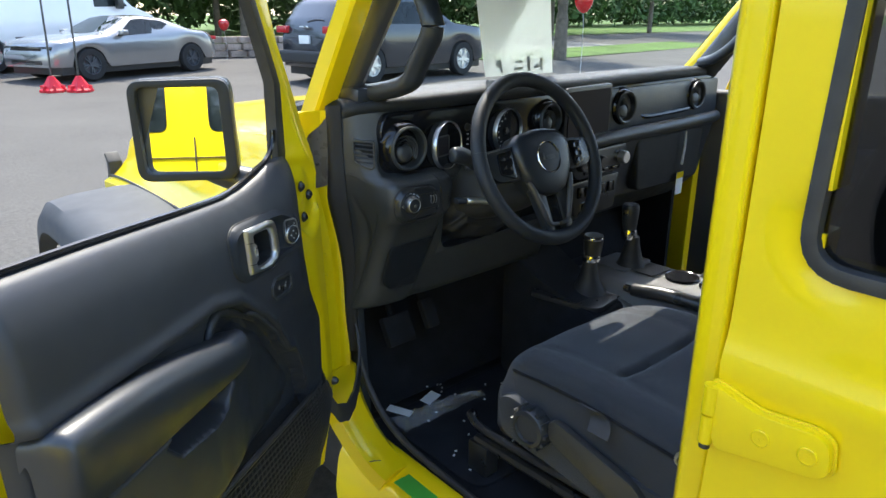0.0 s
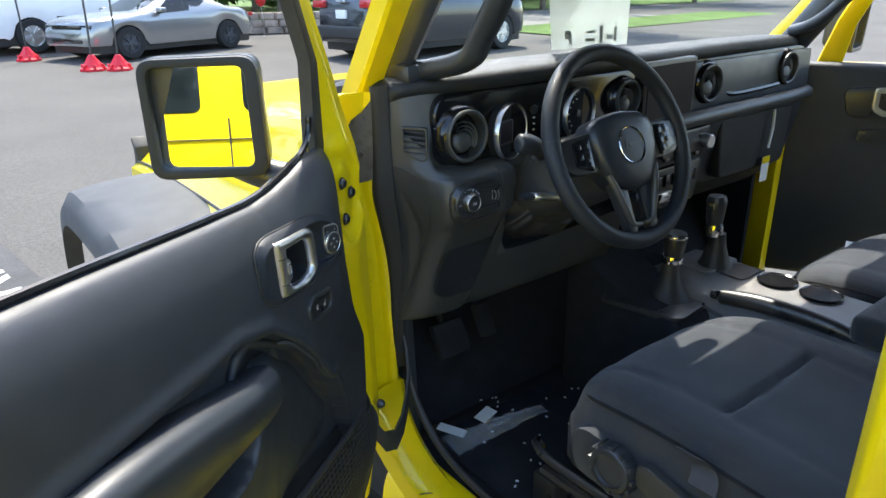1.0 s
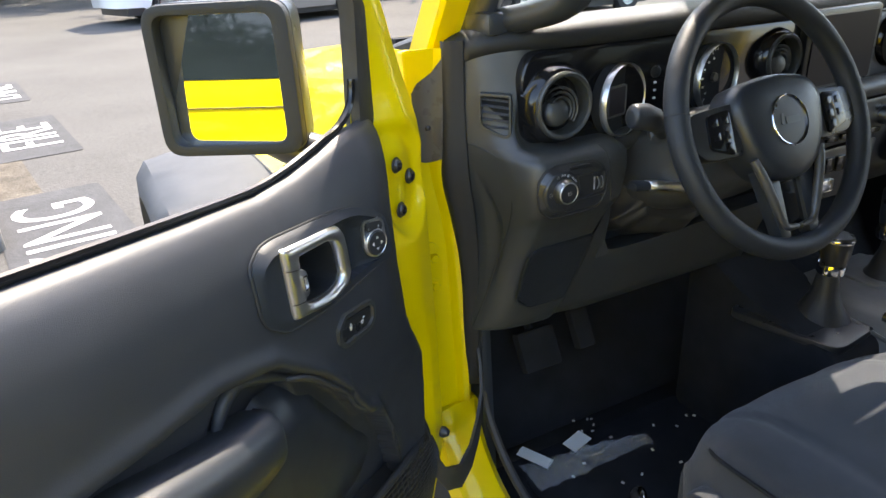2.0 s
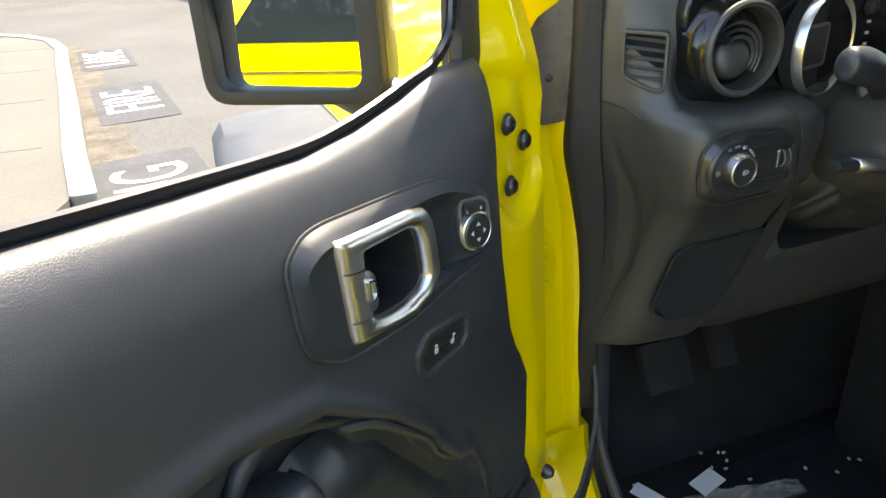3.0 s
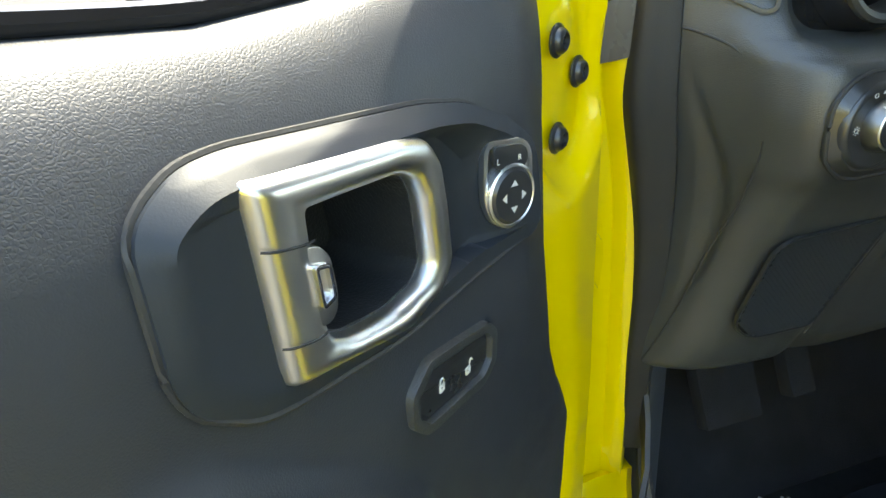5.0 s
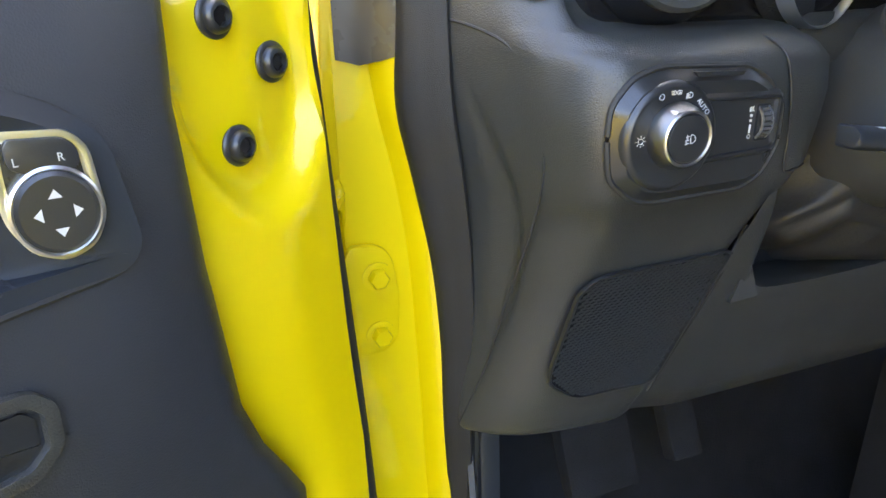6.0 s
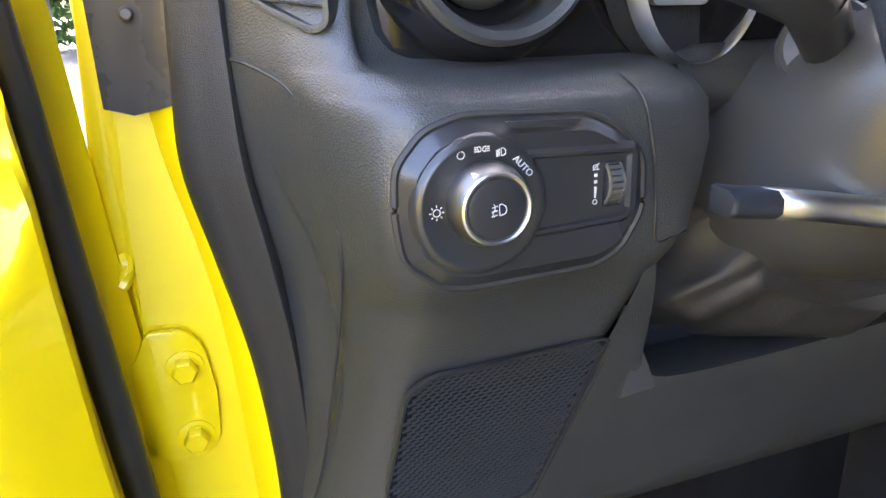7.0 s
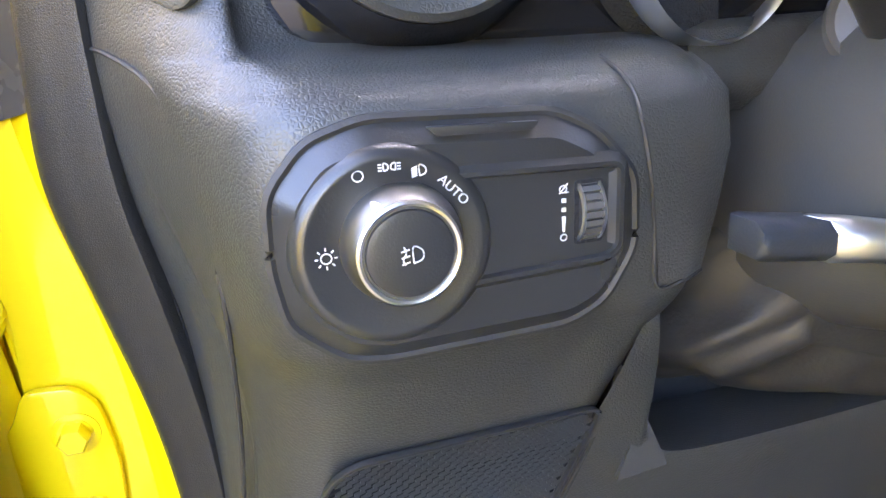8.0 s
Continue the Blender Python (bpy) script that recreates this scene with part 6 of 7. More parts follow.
        part("rail_foot", box(rx - 0.04, rx, -0.52, -0.46, 0.0, 0.085, 0.006), SATIN, rail2)
    part("rail_handle", tube([(0.02, 0.045, 0.125), (0.0, 0.03, 0.13), (-0.01, -0.05, 0.125), (0.0, -0.40, 0.13)], 0.009, 8), SATIN, s)
    part("rail_tip", disc_at((0.012, 0.035, 0.128), (0.6, 0.7, 0.0), [(0.010, -0.012), (0.011, 0.0), (0.008, 0.012), (0, 0.012)], 12), CHROME, s)
    part("seat_base", box(0.03, W - 0.03, -0.55, -0.02, 0.10, 0.16, 0.02), RUBBER, s)
    bk = []
    for z, y, w, t in ((0.24, -0.52, 0.03, 0.10), (0.35, -0.56, 0.0, 0.12), (0.60, -0.62, 0.0, 0.12), (0.80, -0.66, 0.03, 0.10), (0.88, -0.68, 0.08, 0.06)):
        bk.append([Vector((w, y - t, z)), Vector((w - 0.005, y, z)), Vector((w + 0.04, y + 0.03, z)), Vector((w + 0.10, y + 0.015, z)), Vector((W / 2, y, z)), Vector((W - w - 0.10, y + 0.015, z)), Vector((W - w - 0.04, y + 0.03, z)), Vector((W - w + 0.005, y, z)), Vector((W - w, y - t, z))])
    part("backrest", loft(spread([smooth_line(r, 30) for r in bk], 24), closed=True), CLOTH, s, angle=70)
    part("headrest", box(0.13, W - 0.13, -0.78, -0.69, 0.92, 1.08, 0.035, 3), CLOTH, s)
    return s


seat_thing(0.165, "dark grey cloth driver seat with black plastic side shield")
seat_thing(0.965, "dark grey cloth passenger seat with papers on it")
papers = thing("papers", "white and blue printed papers on the passenger seat", "papers", pose(1.30, -0.50, 0.895, 0, 3, 20))
part("sheet", box(-0.11, 0.11, -0.15, 0.15, 0.0, 0.004), PAPER, papers)
part("print_block", box(-0.10, 0.10, -0.14, 0.05, 0.0045, 0.0052), BLUE, papers)
buckle = thing("seat_belt", "black seat belt webbing with silver buckle", "seat belt")
part("webbing", slab(loft([[Vector((0.10 + 0.01 * math.sin(k), y, z)), Vector((0.13, y - 0.03, z))] for k, (y, z) in enumerate(((-0.845, 1.35), (-0.84, 1.15), (-0.835, 0.95), (-0.80, 0.70)))], cap=False), 0.003), RUBBER, buckle)
part("tongue", tube([(0.105, -0.835, 0.972), (0.10, -0.816, 0.966), (0.10, -0.812, 0.950), (0.105, -0.826, 0.943), (0.11, -0.846, 0.945), (0.11, -0.850, 0.968)], 0.003, 8, True, 30), SILVER, buckle)
part("loop", slab(loft([[Vector((0.13 + 0.03 * math.sin(a), -0.60 - 0.02 * math.cos(a) - w, 0.885 + 0.045 * math.sin(a / 2))) for w in (0, 0.045)] for a in np.linspace(0.2, 2.6, 9)], cap=False), 0.002), RUBBER, buckle)

console = thing("centre_console", "black and grey centre console with cup holders", "console")
part("tunnel", prism(rounded([(0.60, 0.60), (0.62, 0.82), (0.70, 0.88), (0.92, 0.88), (0.96, 0.80), (0.98, 0.60)], 0.03), -1.0, 0.0, "xz", 0.01), CARPET, console)
top = rounded([(0.66, 0.86), (0.685, 0.915), (0.71, 0.925), (0.90, 0.925), (0.925, 0.915), (0.945, 0.86)], 0.01)
part("console_body", prism(top, -0.95, -0.13, "xz", 0.008), CONSOLE, console, "satin grey console trim")
part("console_edge", tube([(0.672, -0.16, 0.905), (0.668, -0.26, 0.902), (0.672, -0.36, 0.885), (0.672, -0.50, 0.875)], 0.004, 8), SATINGREY, console)
part("shift_plate", prism(rounded([(0.77, -0.15), (0.90, -0.15), (0.91, -0.25), (0.77, -0.25)], 0.02), 0.924, 0.931, "xy", 0.002), CONSOLE, console)
for k, yy in enumerate((-0.375, -0.475)):
    part("cup_holder", lathe([(0.045, 0.004), (0.043, 0.006), (0.039, 0.004), (0.037, -0.002), (0.0, -0.001)], Matrix.Translation((0.855, yy, 0.927)), 28), GLOSS, console)
part("tray", prism(rounded([(0.80, -0.255), (0.89, -0.255), (0.895, -0.32), (0.80, -0.32)], 0.012), 0.9255, 0.929, "xy", 0.001), RUBBER, console)
part("armrest_lid", box(0.68, 0.93, -0.95, -0.60, 0.925, 0.985, 0.02, 3), CLOTH, console)
part("gaiter_plate", prism(rounded([(0.52, -0.12), (0.70, -0.12), (0.72, -0.30), (0.56, -0.32)], 0.03), 0.885, 0.90, "xy", 0.004), SATIN, console)
part("tunnel_front", prism(rounded([(0.0, 0.60), (0.0, 1.0), (-0.12, 0.93), (-0.33, 0.885), (-0.34, 0.60)], 0.03), 0.55, 0.72, "yz", 0.01), CARPET, console)
gs = thing("gear_lever", "black gear lever with chrome collar on the console", "gear lever")
part("lever_boot", lathe([(0.045, 0), (0.034, 0.02), (0.022, 0.06), (0.018, 0.09)], Matrix.Translation((0.835, -0.225, 0.922)), 20), RUBBER, gs)
part("lever_collar", lathe([(0.0, 0), (0.021, 0), (0.023, 0.012), (0.020, 0.028), (0, 0.028)], Matrix.Translation((0.83, -0.215, 1.005)), 24), CHROME, gs)
part("lever_knob", join(lathe([(0.018, 0), (0.021, 0.02), (0.023, 0.05), (0.024, 0.065), (0.020, 0.074), (0, 0.076)], Matrix.Translation((0.83, -0.213, 1.03)), 24)), PLASTIC, gs)
part("lever_button", box(0.806, 0.812, -0.222, -0.204, 1.075, 1.092, 0.002), CHROME, gs)
tc = thing("transfer_lever", "short black transfer case lever with silver rings", "gear lever")
part("lever_boot", lathe([(0.055, 0), (0.038, 0.02), (0.024, 0.05), (0.018, 0.09)], Matrix.Translation((0.645, -0.225, 0.895)), 20), RUBBER, tc)
part("lever_ring", lathe([(0, 0), (0.023, 0), (0.024, 0.01), (0.022, 0.018), (0, 0.018)], Matrix.Translation((0.648, -0.226, 0.985)), 24), CHROME, tc)
part("lever_knob", lathe([(0.021, 0), (0.024, 0.02), (0.026, 0.05), (0.024, 0.056), (0, 0.057)], Matrix.Translation((0.65, -0.227, 1.0)), 24), SATIN, tc)
part("knob_band", lathe([(0.0265, 0), (0.0272, 0.003), (0.0262, 0.006)], Matrix.Translation((0.65, -0.227, 1.046)), 24, False), CHROME, tc)
hb = thing("handbrake", "black handbrake lever with silver button beside the seat", "handbrake")
part("grip", tube([(0.678, -0.34, 0.930), (0.688, -0.43, 0.940), (0.705, -0.56, 0.935), (0.72, -0.64, 0.91)], [0.017, 0.019, 0.018, 0.014], 12), SATIN, hb)
part("push_button", disc_at((0.677, -0.332, 0.929), (0, 1, 0), [(0.011, 0), (0.010, 0.014), (0, 0.015)], 16), CHROME, hb)
# Pedals take the carpet's near-black in place of the footwell's shade.
for nm, px, pz, w in (("brake_pedal", 0.22, 0.815, 0.085), ("accelerator_pedal", 0.325, 0.83, 0.04)):
    pd = thing(nm, "black rubber " + nm.replace("_", " ") + " under the dashboard", "pedal")
    part("pad", moved(box(-w / 2, w / 2, -0.012, 0.012, -0.04, 0.04, 0.006), Matrix.Translation((px, 0.06, pz)) @ Matrix.Rotation(-0.5, 4, "X")), CARPET, pd)
    part("arm", tube([(px, 0.075, pz), (px, 0.12, pz + 0.10), (px, 0.17, pz + 0.25)], 0.009, 8), CARPET, pd)
mat_floor = thing("floor_mat", "black rubber driver's floor mat", "floor mat")
part("mat_sheet", prism(rounded([(0.12, -0.36), (0.60, -0.36), (0.60, -0.02), (0.12, -0.02)], 0.05), 0.601, 0.609, "xy", 0.003), CARPET, mat_floor)
wrap = thing("plastic_wrap", "crumpled clear plastic wrapping on the floor mat", "plastic wrap")
rng = random.Random(5)
wr = []
for i in range(9):
    wr.append([Vector((0.13 + 0.0125 * j, -0.050 + 0.010 * (i - 4) * (1 - 0.028 * j) - 0.0012 * j + 0.008 * rng.random(), 0.611 + 0.030 * rng.random() * math.sin(math.pi * (i + 0.6) / 9.2) * math.sin(math.pi * (j + 1) / 24) ** 0.5)) for j in range(23)])
part("sheet", loft(wr, cap=False), FILM, wrap, flat=True)
part("scrap", moved(box(-0.026, 0.026, -0.016, 0.016, 0, 0.001), pose(0.262, -0.022, 0.628, 4, -4, 14)), PAPER, wrap)
part("scrap", moved(box(-0.034, 0.034, -0.013, 0.013, 0, 0.001), pose(0.165, -0.014, 0.624, 3, 4, -62)), PAPER, wrap)
crumbs = bmesh.new()
for k in range(36):
    crumbs = join(crumbs, moved(box(-0.003, 0.003, -0.002, 0.002, 0, 0.002), pose(0.15 + 0.4 * rng.random(), -0.32 + 0.38 * rng.random(), 0.610, 0, 0, 360 * rng.random())))
tagged(part("crumbs", crumbs, WHITE, None, "small white crumbs on the floor mat", flat=True), category="crumbs", kind="stuff")
sticker = thing("window_sheet", "white price sheet taped inside the windshield", "paper sheet")
def in_glass(a, z, off):
    return Vector((a, 0.088 - 0.74 * (z - 1.385) - off, z))


def glass_card(name, quad, off, material):
    bm = bmesh.new()
    bm.faces.new([bm.verts.new(in_glass(a, z, off)) for a, z in quad])
    bmesh.ops.solidify(bm, geom=bm.faces[:], thickness=0.0008)
    return part(name, bm, material, sticker)


glass_card("sheet", [(0.505, 1.447), (0.770, 1.445), (0.513, 1.708), (0.272, 1.708)], 0.0, SHEET)
for k, (a, w, z0, h) in enumerate(((0.525, 0.018, 1.470, 0.020), (0.55, 0.010, 1.456, 0.030), (0.585, 0.030, 1.480, 0.006), (0.60, 0.034, 1.460, 0.008), (0.655, 0.012, 1.455, 0.040), (0.675, 0.020, 1.462, 0.012), (0.705, 0.010, 1.456, 0.034))):
    glass_card("print_bar", [(a, z0), (a + w, z0), (a + w - h * 0.95, z0 + h), (a - h * 0.95, z0 + h)], 0.003, FAINT)

# --- passenger door, half open ---
pdoor = thing("passenger_door", "open black-lined passenger door of the yellow car", "car door", pose(1.555, 0.0, 0, 0, 0, -62))
# local x: from hinge to free edge; local y negative: cabin side
part("outer_skin", box(0.0, 0.93, 0.03, 0.09, 0.64, 1.34, 0.02), YELLOW, pdoor)
part("inner_panel", box(-0.01, 0.90, -0.03, 0.03, 0.66, 1.35, 0.025, 3), SOFT, pdoor)
part("window_frame", frame_of([(0.06, 1.338), (0.10, 1.47), (0.25, 1.81), (0.90, 1.81), (0.925, 1.338)], [(0.13, 1.345), (0.15, 1.46), (0.29, 1.765), (0.86, 1.765), (0.875, 1.345)], 0.03, 0.075, "xz", 0.005), YELLOW, pdoor)
part("handle_bezel", prism(rounded([(0.14, 1.28), (0.40, 1.29), (0.43, 1.21), (0.16, 1.19)], 0.03), -0.045, -0.025, "xz", 0.006), SATIN, pdoor)
pho = rounded([(0.22, 1.285), (0.35, 1.285), (0.35, 1.20), (0.25, 1.20), (0.22, 1.22)], 0.015)
part("door_handle", frame_of(pho, inset(pho, 0.016), -0.060, -0.042, "xz", 0.003), SILVER, pdoor)
part("lock_switch", prism(rounded([(0.20, 1.155), (0.28, 1.16), (0.28, 1.125), (0.20, 1.12)], 0.008), -0.038, -0.028, "xz", 0.003), SATIN, pdoor)
part("armrest", box(0.40, 0.90, -0.09, -0.02, 1.06, 1.18, 0.03, 3), PLASTIC, pdoor)
pm = thing("door_mirror", "black passenger door mirror", "mirror", pose(1.90, -0.02, 1.45, 2, 0, 12))
part("mirror_glass", prism(g_o, 0.004, 0.008, "xz"), MIRROR, pm)
part("housing", frame_of(h_o2, inset(g_o, 0.0005), -0.014, 0.012, "xz", 0.004), SATIN, pm)
part("housing_back", prism(h_o2, 0.012, 0.085, "xz", 0.02, 3, top=scaled(h_o2, 0.80)), PLASTIC, pm)
part("mirror_arm", tube([(-0.02, 0.05, -0.07), (-0.12, 0.04, -0.11), (-0.22, 0.02, -0.13)], [0.03, 0.026, 0.03], 12), SATIN, pm)


# ================= the car park =================
def ground_sheet(name, x0, x1, y0, y1, dz, material, label, cat, nx=2, ny=40, kind="structure"):
    ys = sorted(set([y0, y1] + [v for v in (-30.0, 34.0) if y0 < v < y1]))
    bm = loft([[Vector((x, y, ground_z(y) + dz)) for x in (x0, x1)] for y in ys], cap=False)
    return tagged(part(name, bm, material), label, cat, "", kind)


ground_sheet("ground", -600, 600, -600, 600, 0.0, ASPHALT, "worn pale grey asphalt car park", "ground")


def ground_poly(name, pts, dz, h, material, parent=None, label="", bev=0.0):
    bm = prism(pts, 0, h, "xy", bev)
    for v in bm.verts:
        v.co.z += ground_z(v.co.y) + dz
    return part(name, bm, material, parent, label)


# pavement island with its kerb
kerb_line = [(-0.62, 0.4), (-0.90, 2.4), (-1.04, 3.47), (-1.20, 4.5), (-1.42, 6.2), (-1.60, 7.5), (-1.75, 8.54), (-1.88, 9.6), (-2.15, 10.6), (-2.6, 11.4), (-3.3, 12.1), (-4.6, 12.7), (-9, 13.2)]
inner = [(x - 0.15, y - (0.12 if y > 11 else 0)) for x, y in kerb_line]
slabs = rounded(inner[2:] + [(-9, 3.0), (-1.35, 3.0)], 0.05, 2)
tagged(ground_poly("pavement", slabs, 0.0, 0.105, CONCRETE), "pale concrete pavement slabs", "pavement", "", "structure")
tagged(ground_poly("kerb", rounded(kerb_line[2:] + inner[2:][::-1], 0.04, 3), 0.0, 0.12, KERB, None, "", 0.02), "pale concrete kerb with worn edge", "kerb", "", "structure")
for yj in (4.7, 6.4, 8.1, 9.8):
    tagged(ground_poly("pavement_joint", [(-9, yj + 0.4), (-9, yj + 0.41), (-1.3 - 0.12 * (yj - 3), yj + 0.01), (-1.3 - 0.12 * (yj - 3), yj)], 0.1045, 0.002, PATCH), "dark joint between pavement slabs", "joint", "", "structure")

edge_in = [(x + 0.001, y) for x, y in kerb_line[2:9]]
tagged(ground_poly("dirt_strip", edge_in + [(x + 0.30 + 0.05 * math.sin(3 * y), y) for x, y in edge_in][::-1], 0.0, 0.003, DIRT), "dirt and gravel along the kerb", "dirt", "", "structure")

# lettered parking marks: dark patches with white letters
for word, cx, cy, lx, ly, ang, size in (("PARKING", -0.66, 3.15, 0.70, 2.75, 8, 1.05), ("FIRE", -1.00, 6.45, 0.66, 1.75, 8, 1.15), ("LANE", -1.42, 9.15, 0.62, 1.60, 8, 0.95)):
    mark = thing("parking_mark", "dark painted patch with worn white lettering", "road marking", None, "parking marks")
    base = Matrix.Translation((cx, cy, 0)) @ Matrix.Rotation(radians(ang), 4, "Z")

    def lay(bm, dz):
        moved(bm, base)
        for v in bm.verts:
            v.co.z += ground_z(v.co.y) + dz
        return bm

    part("patch", lay(prism(rounded([(-lx / 2, -ly / 2), (lx / 2, -ly / 2), (lx / 2, ly / 2), (-lx / 2, ly / 2)], 0.06), 0, 0.002, "xy"), 0.0045), PATCH, mark)
    part("lettering", lay(letters(word, 0.50, Matrix.Translation((0.02, 0, 0)) @ Matrix.Rotation(math.pi / 2, 4, "Z") @ Matrix.Diagonal((size, 1.40, 1, 1)), 0.001), 0.0085), ROADWHITE, mark)


# --- parked vehicles ---
def vehicle(name, label, prof, width, paint, m, wheels, wr=0.36, roof_in=0.16, glass=None, rim=SILVER, cat="car"):
    """A parked vehicle from its side outline: (y, z) lower and upper lines."""
    v = thing(name, label, cat, m)
    low, up, waist = prof
    rows = []
    n = 60
    for i in range(n):
        y = low[0] + (low[1] - low[0]) * i / (n - 1)
        zt, zw = lerp_table(up, y), lerp_table(waist, y)
        zw = min(zw, zt)
        e = min(1, (y - low[0]) / 0.35, (low[1] - y) / 0.35)
        w = width / 2 * (0.80 + 0.20 * math.sqrt(max(0, e)))
        wi = w - roof_in * min(1, max(0, (zt - zw) / 0.4))
        zb = 0.30 if 0.1 < i / n < 0.9 else 0.34
        for yw in wheels:
            d = abs(y - yw)
            if d < wr + 0.06:
                zb = max(zb, math.sqrt((wr + 0.06) ** 2 - d * d) + wr * 0.92)
        zb = min(zb, zw - 0.08)
        half = [(w * 0.96, zb), (w, zb + (zw - zb) * 0.35), (w * 1.0, zb + (zw - zb) * 0.75), (w * 0.975, zw), (wi, zt - 0.03 if zt > zw + 0.06 else zt), (wi * 0.88, zt + 0.005), (wi * 0.5, zt + 0.03)]
        rows.append([Vector((-a, y, b)) for a, b in half] + [Vector((a, y, b)) for a, b in half[::-1]])
    part("body", loft(rows, closed=True), paint, v, angle=45)
    part("underside", box(-width / 2 + 0.12, width / 2 - 0.12, low[0] + 0.2, low[1] - 0.2, 0.16, 0.60, 0.03), RUBBER, v)
    for yw in wheels:
        for s in (-1, 1):
            wheel(v, s * (width / 2 - 0.11), yw, wr, wr, 0.22, s, rim)
    return v, lambda y: lerp_table(waist, y), lambda y: lerp_table(up, y)


def side_glass(v, pts, width, roof_in, waist_z, top_z, name="side_window"):
    """A pane on each side that leans in with the cabin."""
    for s in (-1, 1):
        bm = bmesh.new()
        vs = []
        for y, z in pts:
            f = (z - waist_z) / (top_z - waist_z)
            vs.append(bm.verts.new((s * (width / 2 * 0.975 + 0.006 - (roof_in - width * 0.0125) * f), y, z)))
        bm.faces.new(vs)
        bmesh.ops.solidify(bm, geom=bm.faces[:], thickness=0.008)
        part(name, bm, CARGLASS, v)


# silver coupe: local +y is its nose
cm = Matrix.Translation((3.87, 15.48, ground_z(15.5))) @ Matrix.Rotation(math.atan2(-(2.88 - 5.51), 14.15 - 15.27), 4, "Z") @ Matrix.Translation((0, -0.18, 0)) @ Matrix.Diagonal((0.92, 0.92, 0.86, 1))
coupe, _, _ = vehicle("parked_coupe", "silver two-door coupe with dark alloy wheels", ((-2.45, 2.36), [(-2.45, 0.80), (-2.40, 0.98), (-2.0, 1.07), (-1.55, 1.12), (-0.85, 1.40), (-0.3, 1.455), (0.15, 1.43), (0.95, 1.04), (1.6, 1.0), (2.2, 0.90), (2.33, 0.78), (2.36, 0.62)],
                                   [(-2.45, 0.74), (-2.0, 0.98), (-1.3, 1.06), (-0.6, 1.02), (0.6, 0.98), (1.0, 0.96), (2.2, 0.84), (2.36, 0.6)]), 1.90, CARSILVER, cm, (1.48, -1.47), 0.37, 0.30, rim=FLARE)
side_glass(coupe, [(0.72, 1.0), (-0.45, 1.04), (-1.15, 1.12), (-0.75, 1.34), (-0.2, 1.39), (0.10, 1.37)], 1.90, 0.30, 1.0, 1.42)
part("windscreen", slab(loft([[Vector((-0.72, 0.93, 1.055)), Vector((0, 1.02, 1.075)), Vector((0.72, 0.93, 1.055))], [Vector((-0.58, 0.22, 1.41)), Vector((0, 0.25, 1.455)), Vector((0.58, 0.22, 1.41))]], cap=False), 0.01), CARGLASS, coupe)
for s in (-1, 1):
    part("headlamp", box(min(s * 0.50, s * 0.80), max(s * 0.50, s * 0.80), 2.20, 2.31, 0.70, 0.80, 0.02), GLOSS, coupe)
    part("wing_mirror", box(min(s * 0.93, s * 1.10), max(s * 0.93, s * 1.10), 0.52, 0.70, 1.02, 1.14, 0.04, 3), CARSILVER, coupe)
    part("tail_lamp", box(min(s * 0.3, s * 0.85), max(s * 0.3, s * 0.85), -2.46, -2.40, 0.82, 0.92, 0.02), LAMPRED, coupe)
part("grille", box(-0.5, 0.5, 2.26, 2.35, 0.70, 0.80, 0.02), GLOSS, coupe)
part("intake", box(-0.55, 0.55, 2.26, 2.36, 0.36, 0.52, 0.03), GLOSS, coupe)

# white van behind it
vm = Matrix.Translation((3.2, 18.2, ground_z(18.4))) @ Matrix.Rotation(radians(105), 4, "Z") @ Matrix.Rotation(math.pi, 4, "Z")
van, _, _ = vehicle("parked_van", "tall white delivery van", ((-2.9, 2.5), [(-2.9, 2.3), (-2.7, 2.48), (0.6, 2.50), (1.0, 2.40), (1.75, 1.45), (2.4, 1.20), (2.5, 0.9)], [(-2.9, 1.35), (1.75, 1.28), (2.4, 1.08), (2.5, 0.8)]), 2.02, CARWHITE, vm, (1.75, -1.75), 0.36, 0.14, cat="van")
side_glass(van, [(1.62, 1.42), (0.75, 1.40), (0.75, 2.02), (1.15, 2.02)], 2.02, 0.14, 1.3, 2.4)
part("windscreen", slab(loft([[Vector((-0.85, 1.78, 1.47)), Vector((0.85, 1.78, 1.47))], [Vector((-0.75, 1.12, 2.3)), Vector((0.75, 1.12, 2.3))]], cap=False), 0.01), CARGLASS, van)
for s in (-1, 1):
    part("wing_mirror", box(min(s * 1.03, s * 1.22), max(s * 1.03, s * 1.22), 1.25, 1.40, 1.35, 1.65, 0.04), SATIN, van)
    part("headlamp", box(min(s * 0.7, s * 0.95), max(s * 0.7, s * 0.95), 2.30, 2.46, 0.95, 1.15, 0.03), GLOSS, van)
    part("side_moulding", box(min(s * 0.99, s * 1.03), max(s * 0.99, s * 1.03), -1.2, 1.2, 0.55, 0.75, 0.01), RUBBER, van)

# dark sports utility car seen from its back
sm = Matrix.Translation((8.85, 11.75, ground_z(11.7))) @ Matrix.Rotation(radians(-82), 4, "Z")
suv, _, _ = vehicle("parked_suv", "dark grey sports utility car seen from behind", ((-2.4, 2.4), [(-2.4, 0.9), (-2.35, 1.15), (-2.0, 1.62), (-1.7, 1.74), (0.1, 1.76), (0.45, 1.70), (1.15, 1.20), (2.2, 1.08), (2.4, 0.85)], [(-2.4, 0.88), (-2.3, 1.10), (1.1, 1.08), (2.2, 1.0), (2.4, 0.8)]), 1.94, CARDARK, sm, (1.45, -1.46), 0.38, 0.22)
